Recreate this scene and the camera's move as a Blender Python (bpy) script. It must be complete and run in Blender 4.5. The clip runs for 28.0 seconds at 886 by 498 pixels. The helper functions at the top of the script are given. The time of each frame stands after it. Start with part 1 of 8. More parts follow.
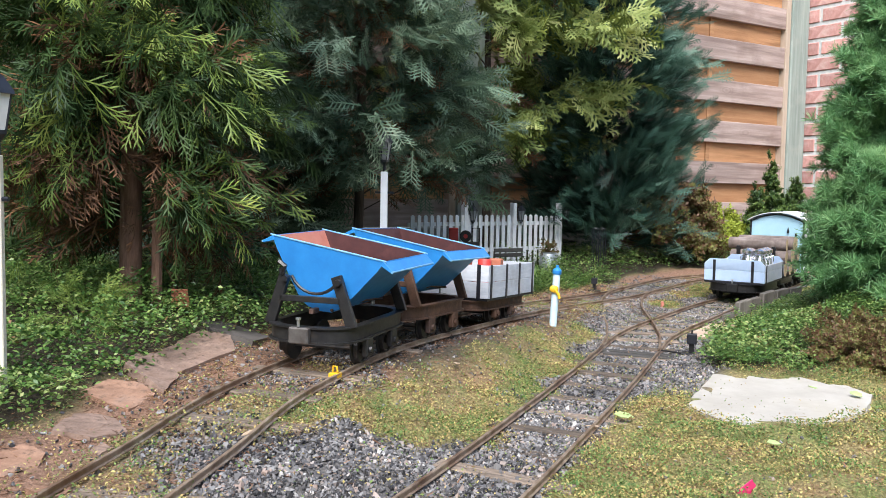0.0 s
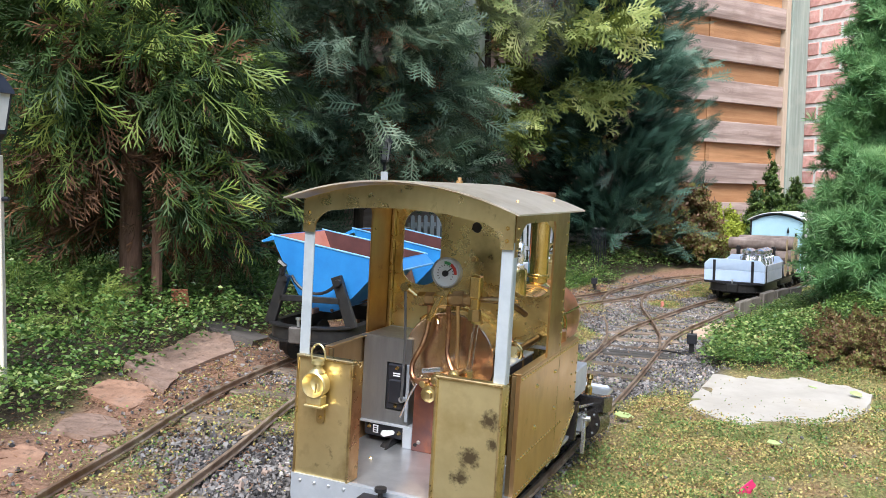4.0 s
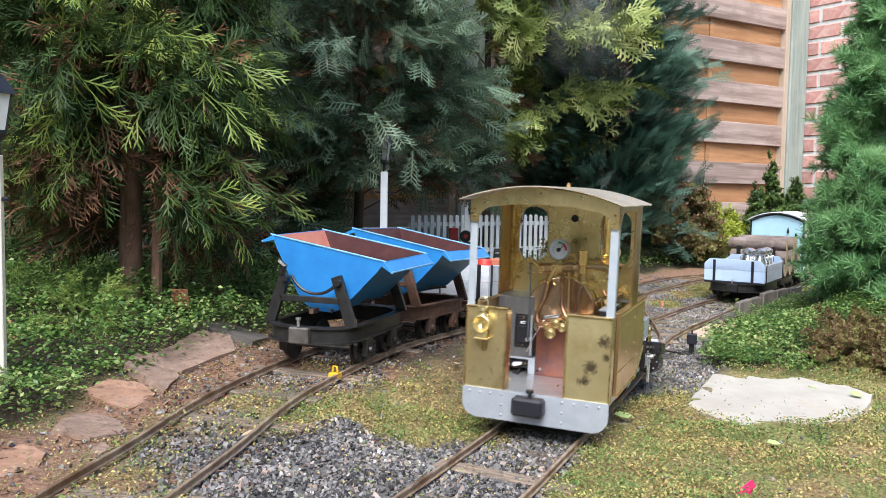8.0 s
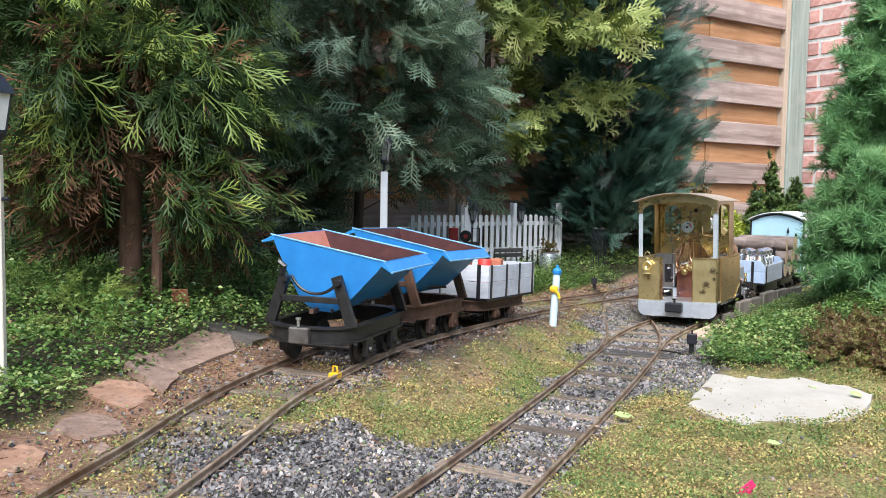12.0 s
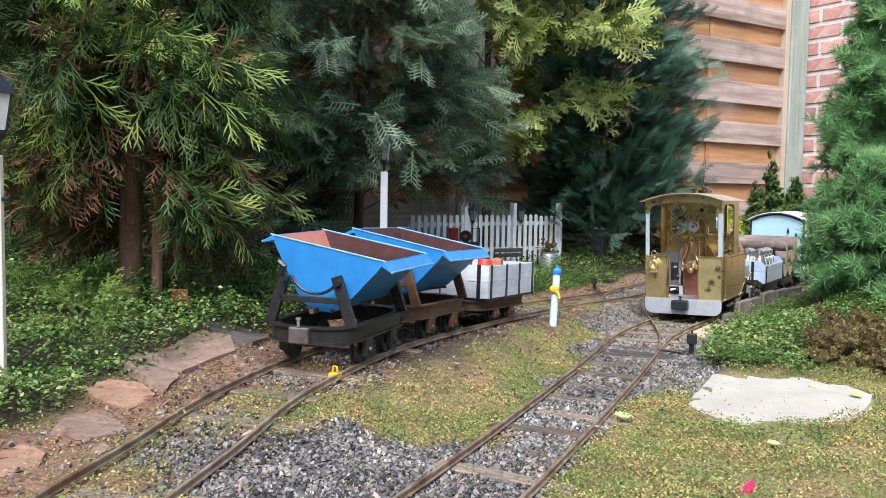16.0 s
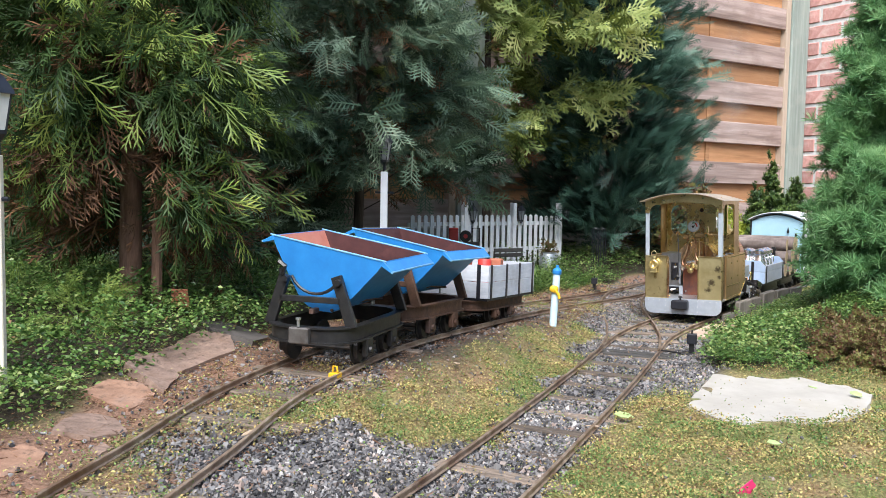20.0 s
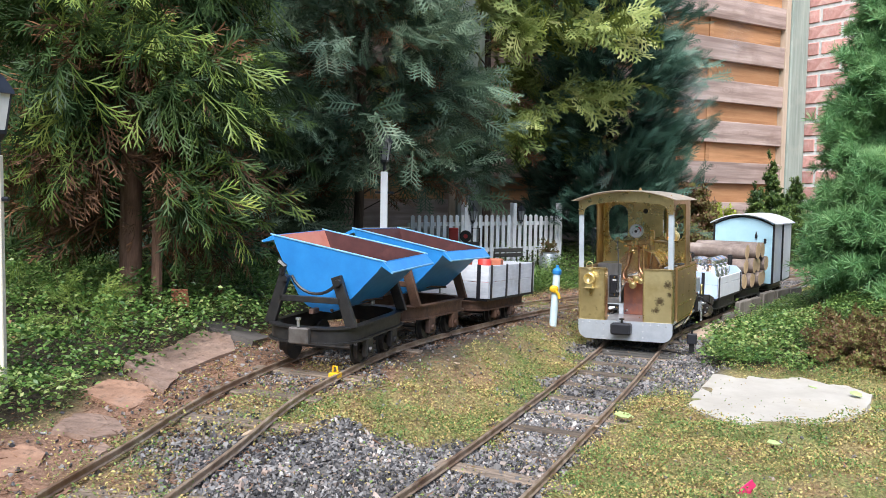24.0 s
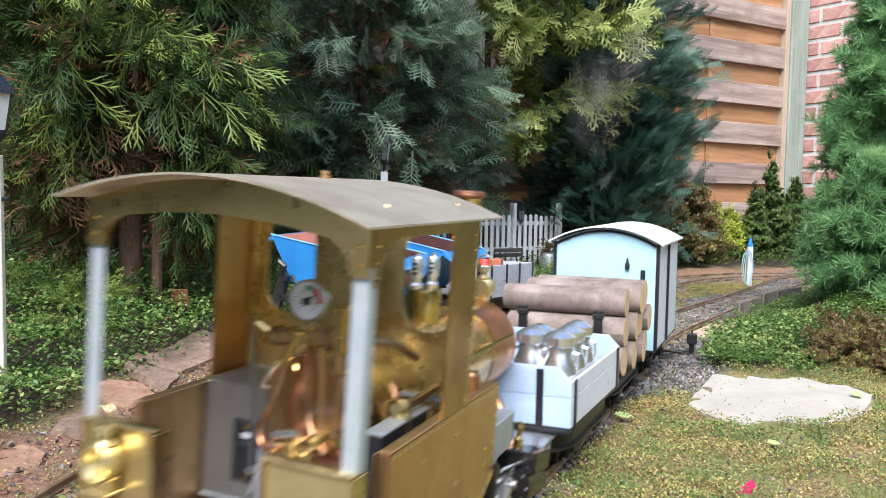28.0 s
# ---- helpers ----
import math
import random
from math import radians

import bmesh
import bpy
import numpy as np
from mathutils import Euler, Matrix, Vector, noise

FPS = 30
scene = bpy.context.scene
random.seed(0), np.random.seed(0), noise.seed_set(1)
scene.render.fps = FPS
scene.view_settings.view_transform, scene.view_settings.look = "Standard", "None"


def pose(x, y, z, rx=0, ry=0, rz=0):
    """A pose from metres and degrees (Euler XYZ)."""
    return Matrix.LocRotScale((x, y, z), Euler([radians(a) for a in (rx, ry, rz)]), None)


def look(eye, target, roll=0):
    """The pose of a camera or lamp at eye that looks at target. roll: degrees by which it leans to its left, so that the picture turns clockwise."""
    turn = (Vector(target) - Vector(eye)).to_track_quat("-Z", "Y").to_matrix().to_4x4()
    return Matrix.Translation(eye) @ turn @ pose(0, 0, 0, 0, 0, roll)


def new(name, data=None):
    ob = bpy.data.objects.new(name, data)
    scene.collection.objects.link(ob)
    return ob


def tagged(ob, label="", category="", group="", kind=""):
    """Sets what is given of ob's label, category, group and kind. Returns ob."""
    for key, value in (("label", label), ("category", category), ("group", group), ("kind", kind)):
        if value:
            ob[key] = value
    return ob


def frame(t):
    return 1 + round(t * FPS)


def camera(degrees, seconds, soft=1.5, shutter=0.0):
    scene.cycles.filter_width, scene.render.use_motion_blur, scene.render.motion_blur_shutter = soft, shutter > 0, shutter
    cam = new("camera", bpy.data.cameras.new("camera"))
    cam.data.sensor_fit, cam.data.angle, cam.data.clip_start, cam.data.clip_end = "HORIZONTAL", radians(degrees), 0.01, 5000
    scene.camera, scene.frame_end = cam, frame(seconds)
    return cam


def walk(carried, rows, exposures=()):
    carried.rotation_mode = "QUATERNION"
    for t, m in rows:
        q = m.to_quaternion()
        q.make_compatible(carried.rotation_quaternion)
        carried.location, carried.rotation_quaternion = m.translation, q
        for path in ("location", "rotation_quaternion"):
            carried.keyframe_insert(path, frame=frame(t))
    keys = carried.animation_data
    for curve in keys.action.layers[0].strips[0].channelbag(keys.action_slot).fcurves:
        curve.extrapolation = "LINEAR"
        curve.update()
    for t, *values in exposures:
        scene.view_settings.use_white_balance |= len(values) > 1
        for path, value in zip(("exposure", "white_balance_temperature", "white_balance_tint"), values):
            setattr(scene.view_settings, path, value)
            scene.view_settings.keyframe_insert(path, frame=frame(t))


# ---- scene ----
# a garden railway: 89 mm gauge, eye a quarter metre over the rail tops
cam = camera(55.5, 28.0, soft=0.8, shutter=0.5)
EYE = (0.0, 0.0, 0.25)
VIEW = look(EYE, (0.0, 1.0, 0.25 - math.tan(radians(3.97))), 0.97)
walk(cam, [(0, VIEW), (28.0, VIEW)])

# ---- light: bright overcast, softly from behind the camera's left shoulder ----
world = bpy.data.worlds.new("world")
scene.world = world
world.use_nodes = True
wn = world.node_tree.nodes
sky = wn.new("ShaderNodeTexSky")
sky.sky_type = "NISHITA"
sky.sun_disc = False
sky.sun_elevation = radians(50)
sky.sun_rotation = radians(205)
sky.air_density, sky.dust_density = 1.2, 1.0
wn["Background"].inputs[1].default_value = 0.15
world.node_tree.links.new(sky.outputs[0], wn["Background"].inputs[0])
sun_lamp = bpy.data.lights.new("sun", "SUN")
sun_lamp.energy, sun_lamp.angle, sun_lamp.color = 3.2, radians(40), (1.0, 0.985, 0.965)
sun = new("sun", sun_lamp)
sun.matrix_world = look((-0.5, -2.0, 4.1), (0.0, 1.4, 0.0))
scene.view_settings.exposure = 1.0


# ---- materials ----
def ramp(nt, fac, stops):
    r = nt.nodes.new("ShaderNodeValToRGB")
    while len(r.color_ramp.elements) < len(stops):
        r.color_ramp.elements.new(0.5)
    for e, (p, c) in zip(r.color_ramp.elements, stops):
        e.position, e.color = p, (*c, 1)
    nt.links.new(fac, r.inputs[0])
    return r.outputs[0]


def noise_tex(nt, scale, detail=4.0, rough=0.6, stretch=(1, 1, 1), coord="Object", kind="fac"):
    tc = nt.nodes.new("ShaderNodeTexCoord")
    mp = nt.nodes.new("ShaderNodeMapping")
    mp.inputs["Scale"].default_value = stretch
    n = nt.nodes.new("ShaderNodeTexNoise")
    n.inputs["Scale"].default_value, n.inputs["Detail"].default_value, n.inputs["Roughness"].default_value = scale, detail, rough
    nt.links.new(tc.outputs[coord], mp.inputs[0])
    nt.links.new(mp.outputs[0], n.inputs["Vector"])
    return n.outputs[0] if kind == "fac" else n.outputs[1]


def mixc(nt, fac, a, b, mode="MIX"):
    m = nt.nodes.new("ShaderNodeMix")
    m.data_type, m.blend_type = "RGBA", mode
    for sock, v in ((m.inputs[0], fac), (m.inputs[6], a), (m.inputs[7], b)):
        if hasattr(v, "is_linked"):
            nt.links.new(v, sock)
        elif isinstance(v, (int, float)):
            sock.default_value = v
        else:
            sock.default_value = (*v, 1)
    return m.outputs[2]


def math_node(nt, op, a, b):
    m = nt.nodes.new("ShaderNodeMath")
    m.operation = op
    for sock, v in ((m.inputs[0], a), (m.inputs[1], b)):
        if hasattr(v, "is_linked"):
            nt.links.new(v, sock)
        else:
            sock.default_value = v
    return m.outputs[0]


def surf(name, c1, c2, scale=40.0, rough=0.6, metal=0.0, bump=0.15, fine=None, stretch=(1, 1, 1), stain=None, stain_scale=9.0,
         stain_at=(0.55, 0.72), vary=0.0, island=False, rough_var=0.12, depth=0.002, patina=None):
    """Two-scale procedural surface: c1 to c2 by grain, then stains of a third colour, varied piece by piece."""
    m = bpy.data.materials.new(name)
    m.use_nodes = True
    nt = m.node_tree
    b = nt.nodes["Principled BSDF"]
    grain = noise_tex(nt, scale, 6, 0.65, stretch)
    col = ramp(nt, grain, [(0.32, c1), (0.68, c2)])
    if stain:
        big = noise_tex(nt, stain_scale, 5, 0.6)
        fac = ramp(nt, big, [(stain_at[0], (0, 0, 0)), (stain_at[1], (1, 1, 1))])
        col = mixc(nt, fac, col, stain)
    if patina:
        p = noise_tex(nt, patina[1], 6, 0.7, (1.3, 0.8, 1.0))
        col = mixc(nt, ramp(nt, p, [(patina[2], (0, 0, 0)), (patina[3], (1, 1, 1))]), col, patina[0])
    if vary:
        src = nt.nodes.new("ShaderNodeNewGeometry").outputs["Random Per Island"] if island else nt.nodes.new("ShaderNodeObjectInfo").outputs["Random"]
        col = mixc(nt, 1.0, col, ramp(nt, src, [(0.0, (1 - vary,) * 3), (1.0, (1 + vary,) * 3)]), "MULTIPLY")
    nt.links.new(col, b.inputs["Base Color"])
    rr = nt.nodes.new("ShaderNodeMapRange")
    rr.inputs[3].default_value, rr.inputs[4].default_value = max(0.03, rough - rough_var), min(1, rough + rough_var)
    nt.links.new(noise_tex(nt, fine or scale * 2.3, 3), rr.inputs[0])
    nt.links.new(rr.outputs[0], b.inputs["Roughness"])
    b.inputs["Metallic"].default_value = metal
    if bump:
        bp = nt.nodes.new("ShaderNodeBump")
        bp.inputs["Strength"].default_value, bp.inputs["Distance"].default_value = bump, depth
        nt.links.new(noise_tex(nt, fine or scale * 1.7, 5, 0.6, stretch), bp.inputs["Height"])
        nt.links.new(bp.outputs[0], b.inputs["Normal"])
    return m


def leaf_mat(name, stops, rough=0.5, glow=0.25, spec=0.4, patch=6.0, island=0.65):
    """Leaves: colour by island along a ramp, some light passing through."""
    m = bpy.data.materials.new(name)
    m.use_nodes = True
    nt = m.node_tree
    b = nt.nodes["Principled BSDF"]
    g = nt.nodes.new("ShaderNodeNewGeometry")
    big = noise_tex(nt, patch, 3)
    f = math_node(nt, "ADD", math_node(nt, "MULTIPLY", g.outputs["Random Per Island"], island), math_node(nt, "MULTIPLY", big, 1.8 - island))
    f = math_node(nt, "SUBTRACT", f, 0.4)
    col = ramp(nt, f, stops)
    nt.links.new(col, b.inputs["Base Color"])
    b.inputs["Roughness"].default_value = rough
    b.inputs["Specular IOR Level"].default_value = spec
    t = nt.nodes.new("ShaderNodeBsdfTranslucent")
    nt.links.new(col, t.inputs[0])
    mx = nt.nodes.new("ShaderNodeMixShader")
    mx.inputs[0].default_value = glow
    nt.links.new(b.outputs[0], mx.inputs[1])
    nt.links.new(t.outputs[0], mx.inputs[2])
    nt.links.new(mx.outputs[0], nt.nodes["Material Output"].inputs[0])
    return m


def glass_mat(name, color=(1, 1, 1), rough=0.02):
    m = bpy.data.materials.new(name)
    m.use_nodes = True
    b = m.node_tree.nodes["Principled BSDF"]
    b.inputs["Base Color"].default_value = (*color, 1)
    b.inputs["Transmission Weight"].default_value = 1.0
    b.inputs["Roughness"].default_value = rough
    return m


BRASS = surf("brass", (0.62, 0.47, 0.22), (0.78, 0.62, 0.31), 30, 0.30, 0.95, 0.05, stain=(0.40, 0.27, 0.11), stain_scale=16, stain_at=(0.5, 0.72), stretch=(1, 1, 0.35), patina=((0.26, 0.16, 0.07), 60, 0.60, 0.80))
BRASS_PLATE = surf("brass_spectacle_sheet", (0.68, 0.54, 0.23), (0.80, 0.66, 0.32), 24, 0.27, 0.95, 0.05, stain=(0.46, 0.34, 0.14), stain_scale=20, stain_at=(0.48, 0.7), stretch=(1, 1, 0.35), patina=((0.30, 0.20, 0.08), 70, 0.62, 0.8))
# cab wings: the brown they reflect is put into the brass colour
BRASS_WING = surf("heat_browned_brass", (0.46, 0.28, 0.11), (0.62, 0.42, 0.18), 26, 0.32, 0.95, 0.06, stain=(0.34, 0.18, 0.07), stain_scale=18, stain_at=(0.45, 0.68), stretch=(1, 1, 0.25), patina=((0.22, 0.12, 0.05), 55, 0.62, 0.8))
BRASS_PANEL = surf("tarnished_brass_panel", (0.68, 0.54, 0.26), (0.84, 0.70, 0.38), 22, 0.33, 0.9, 0.05, stain=(0.44, 0.30, 0.12), stain_scale=26, stain_at=(0.52, 0.72), patina=((0.28, 0.17, 0.07), 70, 0.60, 0.74))
BRASS_EDGE = surf("rubbed_brass_edge", (0.60, 0.45, 0.21), (0.76, 0.62, 0.34), 60, 0.3, 0.95, 0.04, stain=(0.34, 0.22, 0.09), stain_scale=50, stain_at=(0.5, 0.7))
DULL_EDGE = surf("grimy_brass_edge", (0.22, 0.15, 0.075), (0.34, 0.24, 0.12), 60, 0.42, 0.8, 0.05)


def spotted_brass():
    """Dull brass sheet with clusters of black tarnish round three places."""
    m = surf("black_spotted_brass", (0.62, 0.51, 0.26), (0.76, 0.65, 0.36), 22, 0.36, 0.85, 0.05, stain=(0.52, 0.40, 0.18), stain_scale=26, stain_at=(0.5, 0.75))
    nt = m.node_tree
    b = nt.nodes["Principled BSDF"]
    col = b.inputs["Base Color"].links[0].from_socket
    tc = nt.nodes.new("ShaderNodeTexCoord")
    total = None
    for x, z, r in ((0.0560, 0.0790, 0.0120), (0.0690, 0.1050, 0.0105), (0.0715, 0.0900, 0.0070), (0.0500, 0.0640, 0.0095)):
        v = nt.nodes.new("ShaderNodeVectorMath")
        v.operation = "DISTANCE"
        v.inputs[1].default_value = (x, 0, z)
        nt.links.new(tc.outputs["Object"], v.inputs[0])
        k = math_node(nt, "SUBTRACT", 1.0, math_node(nt, "DIVIDE", v.outputs["Value"], r))
        total = k if total is None else math_node(nt, "MAXIMUM", total, k)
    spots = math_node(nt, "ADD", math_node(nt, "MULTIPLY", total, 0.55), noise_tex(nt, 190, 6, 0.7))
    col = mixc(nt, ramp(nt, spots, [(0.66, (0, 0, 0)), (0.90, (1, 1, 1))]), col, (0.16, 0.12, 0.07))
    nt.links.new(col, b.inputs["Base Color"])
    return m


SPOTTED = spotted_brass()
LAMP_BRASS = surf("pale_cast_brass", (0.72, 0.58, 0.27), (0.84, 0.72, 0.40), 60, 0.34, 0.85, 0.08, stain=(0.55, 0.40, 0.16), stain_scale=60)
BOILER = surf("boiler_brass", (0.74, 0.47, 0.20), (0.84, 0.60, 0.30), 24, 0.26, 0.95, 0.05, stain=(0.50, 0.27, 0.12), stain_scale=12, stain_at=(0.48, 0.75))
BACKHEAD = surf("rosy_bronze", (0.54, 0.38, 0.24), (0.70, 0.53, 0.37), 30, 0.20, 0.95, 0.04, stain=(0.58, 0.32, 0.23), stain_scale=24, stain_at=(0.45, 0.7), patina=((0.30, 0.18, 0.12), 45, 0.58, 0.8))
COPPER_FIRE = surf("heat_tinted_copper", (0.34, 0.125, 0.085), (0.52, 0.22, 0.15), 26, 0.33, 0.9, 0.06, stain=(0.24, 0.13, 0.13), stain_scale=22, stain_at=(0.42, 0.66), patina=((0.62, 0.20, 0.10), 30, 0.55, 0.75))
COPPER_SMOKE = surf("scorched_copper", (0.60, 0.27, 0.12), (0.74, 0.39, 0.19), 24, 0.32, 0.95, 0.05, stain=(0.38, 0.15, 0.08), stain_scale=14, stain_at=(0.45, 0.7))
BOX_STEEL = surf("brushed_steel_case", (0.26, 0.265, 0.275), (0.36, 0.365, 0.375), 70, 0.34, 0.75, 0.05, stretch=(1, 1, 0.2), stain=(0.22, 0.22, 0.225), stain_scale=18)
BLACK_GLOSS = surf("oily_black_paint", (0.012, 0.011, 0.011), (0.022, 0.019, 0.018), 80, 0.24, 0.1, 0.08, stain=(0.05, 0.03, 0.02), stain_scale=40)
SERVO_WHITE = surf("white_plastic", (0.74, 0.75, 0.76), (0.82, 0.83, 0.84), 60, 0.4)
GREEN_MARK = surf("green_mark", (0.05, 0.30, 0.12), (0.08, 0.36, 0.16), 60, 0.5)
GAUGE_GLASS = glass_mat("gauge_tube_glass", (0.95, 0.97, 0.95), 0.03)
POST_STEEL = surf("bright_post_steel", (0.46, 0.52, 0.58), (0.57, 0.63, 0.69), 60, 0.35, 0.4, 0.03)
BRONZE = surf("dark_bronze", (0.26, 0.165, 0.075), (0.46, 0.31, 0.15), 40, 0.34, 0.85, 0.06, stain=(0.15, 0.085, 0.05), stain_scale=30)
BRASS_WARM = surf("warm_brass", (0.62, 0.38, 0.18), (0.76, 0.51, 0.27), 30, 0.34, 0.92, 0.05, stain=(0.42, 0.24, 0.11), stain_scale=14, stretch=(1, 1, 0.3), patina=((0.24, 0.13, 0.06), 50, 0.62, 0.8))
DARK_STEEL = surf("dark_steel", (0.10, 0.103, 0.11), (0.165, 0.168, 0.178), 50, 0.4, 0.5, 0.05, stain=(0.12, 0.12, 0.12), stain_scale=20)
BRASS_BRIGHT = surf("polished_brass", (0.72, 0.50, 0.18), (0.82, 0.62, 0.28), 50, 0.2, 1.0, 0.03)
BRASS_ROOF = surf("dull_brass_sheet", (0.64, 0.55, 0.44), (0.76, 0.67, 0.56), 25, 0.42, 0.7, 0.05, stain=(0.46, 0.37, 0.26), stain_scale=22, stain_at=(0.5, 0.8))
COPPER = surf("copper", (0.50, 0.25, 0.13), (0.66, 0.38, 0.22), 40, 0.32, 0.95, 0.06, stain=(0.26, 0.13, 0.08), stain_scale=45, stain_at=(0.48, 0.66))
COPPER_RED = surf("oxidised_copper", (0.20, 0.085, 0.055), (0.42, 0.20, 0.12), 28, 0.42, 0.75, 0.08)
STEEL = surf("bare_steel", (0.50, 0.52, 0.55), (0.62, 0.64, 0.67), 60, 0.35, 0.8, 0.04, stain=(0.42, 0.43, 0.45))
STEEL_PAINT = surf("silver_paint", (0.42, 0.46, 0.52), (0.52, 0.56, 0.62), 60, 0.38, 0.45, 0.05, stain=(0.3, 0.31, 0.33), stain_scale=30, stain_at=(0.6, 0.8))
BLACK = surf("black_iron", (0.015, 0.015, 0.017), (0.032, 0.031, 0.031), 80, 0.38, 0.2, 0.12, stain=(0.055, 0.040, 0.030), stain_scale=35)
BLACK_PAINT = surf("black_paint", (0.012, 0.013, 0.018), (0.022, 0.022, 0.028), 80, 0.4, 0.0, 0.08)
IRON = surf("dull_grey_iron", (0.11, 0.10, 0.095), (0.20, 0.185, 0.175), 80, 0.5, 0.6, 0.15, stain=(0.13, 0.08, 0.05), stain_scale=30)
RUST = surf("rusty_iron", (0.085, 0.045, 0.03), (0.16, 0.085, 0.055), 90, 0.7, 0.3, 0.3, stain=(0.05, 0.04, 0.04), stain_scale=25)
RAIL = surf("weathered_rail", (0.27, 0.18, 0.125), (0.52, 0.41, 0.32), 70, 0.42, 0.45, 0.25, stain=(0.16, 0.085, 0.052), stain_scale=22, stain_at=(0.42, 0.68))
BLUE = surf("skip_blue", (0.022, 0.19, 0.52), (0.03, 0.24, 0.60), 40, 0.38, 0.0, 0.06, stain=(0.02, 0.155, 0.44), stain_scale=16, stain_at=(0.5, 0.85))
BLUE_PALE = surf("pale_blue_paint", (0.42, 0.68, 0.82), (0.50, 0.75, 0.87), 40, 0.4, 0.0, 0.06, stain=(0.36, 0.59, 0.72), stain_scale=18)
SKY_TINT_WHITE = surf("lilac_blue_paint", (0.44, 0.58, 0.80), (0.53, 0.66, 0.86), 40, 0.4, 0.0, 0.06, stain=(0.40, 0.50, 0.68), stain_scale=18)
POST_BLUE = surf("bluish_white_paint", (0.52, 0.68, 0.76), (0.62, 0.76, 0.83), 40, 0.45)
BLUE_RIM = surf("worn_blue_edge", (0.10, 0.33, 0.60), (0.26, 0.50, 0.72), 60, 0.4, 0.0, 0.06)
WHITE = surf("white_paint", (0.70, 0.72, 0.76), (0.82, 0.83, 0.86), 40, 0.5, 0.0, 0.08, stain=(0.55, 0.56, 0.58), stain_scale=30, stain_at=(0.6, 0.85))
GREY_PLANK = surf("grimy_white_planks", (0.46, 0.49, 0.55), (0.60, 0.62, 0.67), 30, 0.6, 0.0, 0.2, stretch=(1, 1, 6), vary=0.08, stain=(0.34, 0.33, 0.33), stain_scale=24, stain_at=(0.52, 0.75))
RED_LEAD = surf("red_oxide", (0.045, 0.013, 0.014), (0.075, 0.023, 0.023), 50, 0.5, 0.0, 0.12, stain=(0.15, 0.055, 0.05), stain_scale=16)
# paler red oxide; on the trough lining it carries painted light
PALE_OXIDE = surf("faded_red_oxide", (0.50, 0.17, 0.12), (0.60, 0.23, 0.17), 50, 0.5, 0.0, 0.12)
SLEEPER = surf("weathered_sleeper", (0.07, 0.053, 0.041), (0.27, 0.205, 0.155), 30, 0.85, 0.0, 0.4, stretch=(1, 9, 9), vary=0.45, stain=(0.09, 0.075, 0.06), stain_scale=14)
DARK_WOOD = surf("dark_wood", (0.03, 0.028, 0.026), (0.06, 0.055, 0.05), 30, 0.8, 0.0, 0.4, stretch=(1, 8, 8), vary=0.3)


def board_mat(name, c1, c2, smear, amount):
    """Sawn boards: long grain bent round knots, dark smears, tone by board."""
    m = surf(name, c1, c2, 5.0, 0.75, 0.0, 0.35, fine=9, stretch=(0.5, 9, 9), vary=0.22, stain=c1, stain_scale=4, depth=0.004)
    nt = m.node_tree
    b = nt.nodes["Principled BSDF"]
    col = b.inputs["Base Color"].links[0].from_socket
    tc = nt.nodes.new("ShaderNodeTexCoord")
    info = nt.nodes.new("ShaderNodeObjectInfo")
    mp = nt.nodes.new("ShaderNodeMapping")
    mp.inputs["Scale"].default_value = (1.0, 1.0, 2.1)
    nt.links.new(tc.outputs["Object"], mp.inputs[0])
    v = nt.nodes.new("ShaderNodeTexVoronoi")
    v.inputs["Scale"].default_value = 4.6
    nt.links.new(mp.outputs[0], v.inputs["Vector"])
    knot = ramp(nt, v.outputs["Distance"], [(0.03, (1, 1, 1)), (0.075, (0, 0, 0))])
    rings = nt.nodes.new("ShaderNodeMath")
    rings.operation = "SINE"
    nt.links.new(math_node(nt, "MULTIPLY", v.outputs["Distance"], 95.0), rings.inputs[0])
    halo = math_node(nt, "MULTIPLY", ramp(nt, v.outputs["Distance"], [(0.06, (1, 1, 1)), (0.26, (0, 0, 0))]), math_node(nt, "ADD", math_node(nt, "MULTIPLY", rings.outputs[0], 0.5), 0.5))
    col = mixc(nt, math_node(nt, "MULTIPLY", halo, 0.45), col, smear)
    col = mixc(nt, knot, col, tuple(q * 0.45 for q in smear))
    off = nt.nodes.new("ShaderNodeVectorMath")
    off.operation = "ADD"
    com = nt.nodes.new("ShaderNodeCombineXYZ")
    nt.links.new(math_node(nt, "MULTIPLY", info.outputs["Random"], 30.0), com.inputs[0])
    mp2 = nt.nodes.new("ShaderNodeMapping")
    mp2.inputs["Scale"].default_value = (2.2, 3.0, 26.0)
    nt.links.new(tc.outputs["Object"], mp2.inputs[0])
    nt.links.new(mp2.outputs[0], off.inputs[0])
    nt.links.new(com.outputs[0], off.inputs[1])
    n = nt.nodes.new("ShaderNodeTexNoise")
    n.inputs["Scale"].default_value, n.inputs["Detail"].default_value = 1.0, 5.0
    nt.links.new(off.outputs[0], n.inputs["Vector"])
    col = mixc(nt, math_node(nt, "MULTIPLY", ramp(nt, n.outputs[0], [(0.52, (0, 0, 0)), (0.70, (1, 1, 1))]), amount), col, smear)
    nt.links.new(col, b.inputs["Base Color"])
    return m


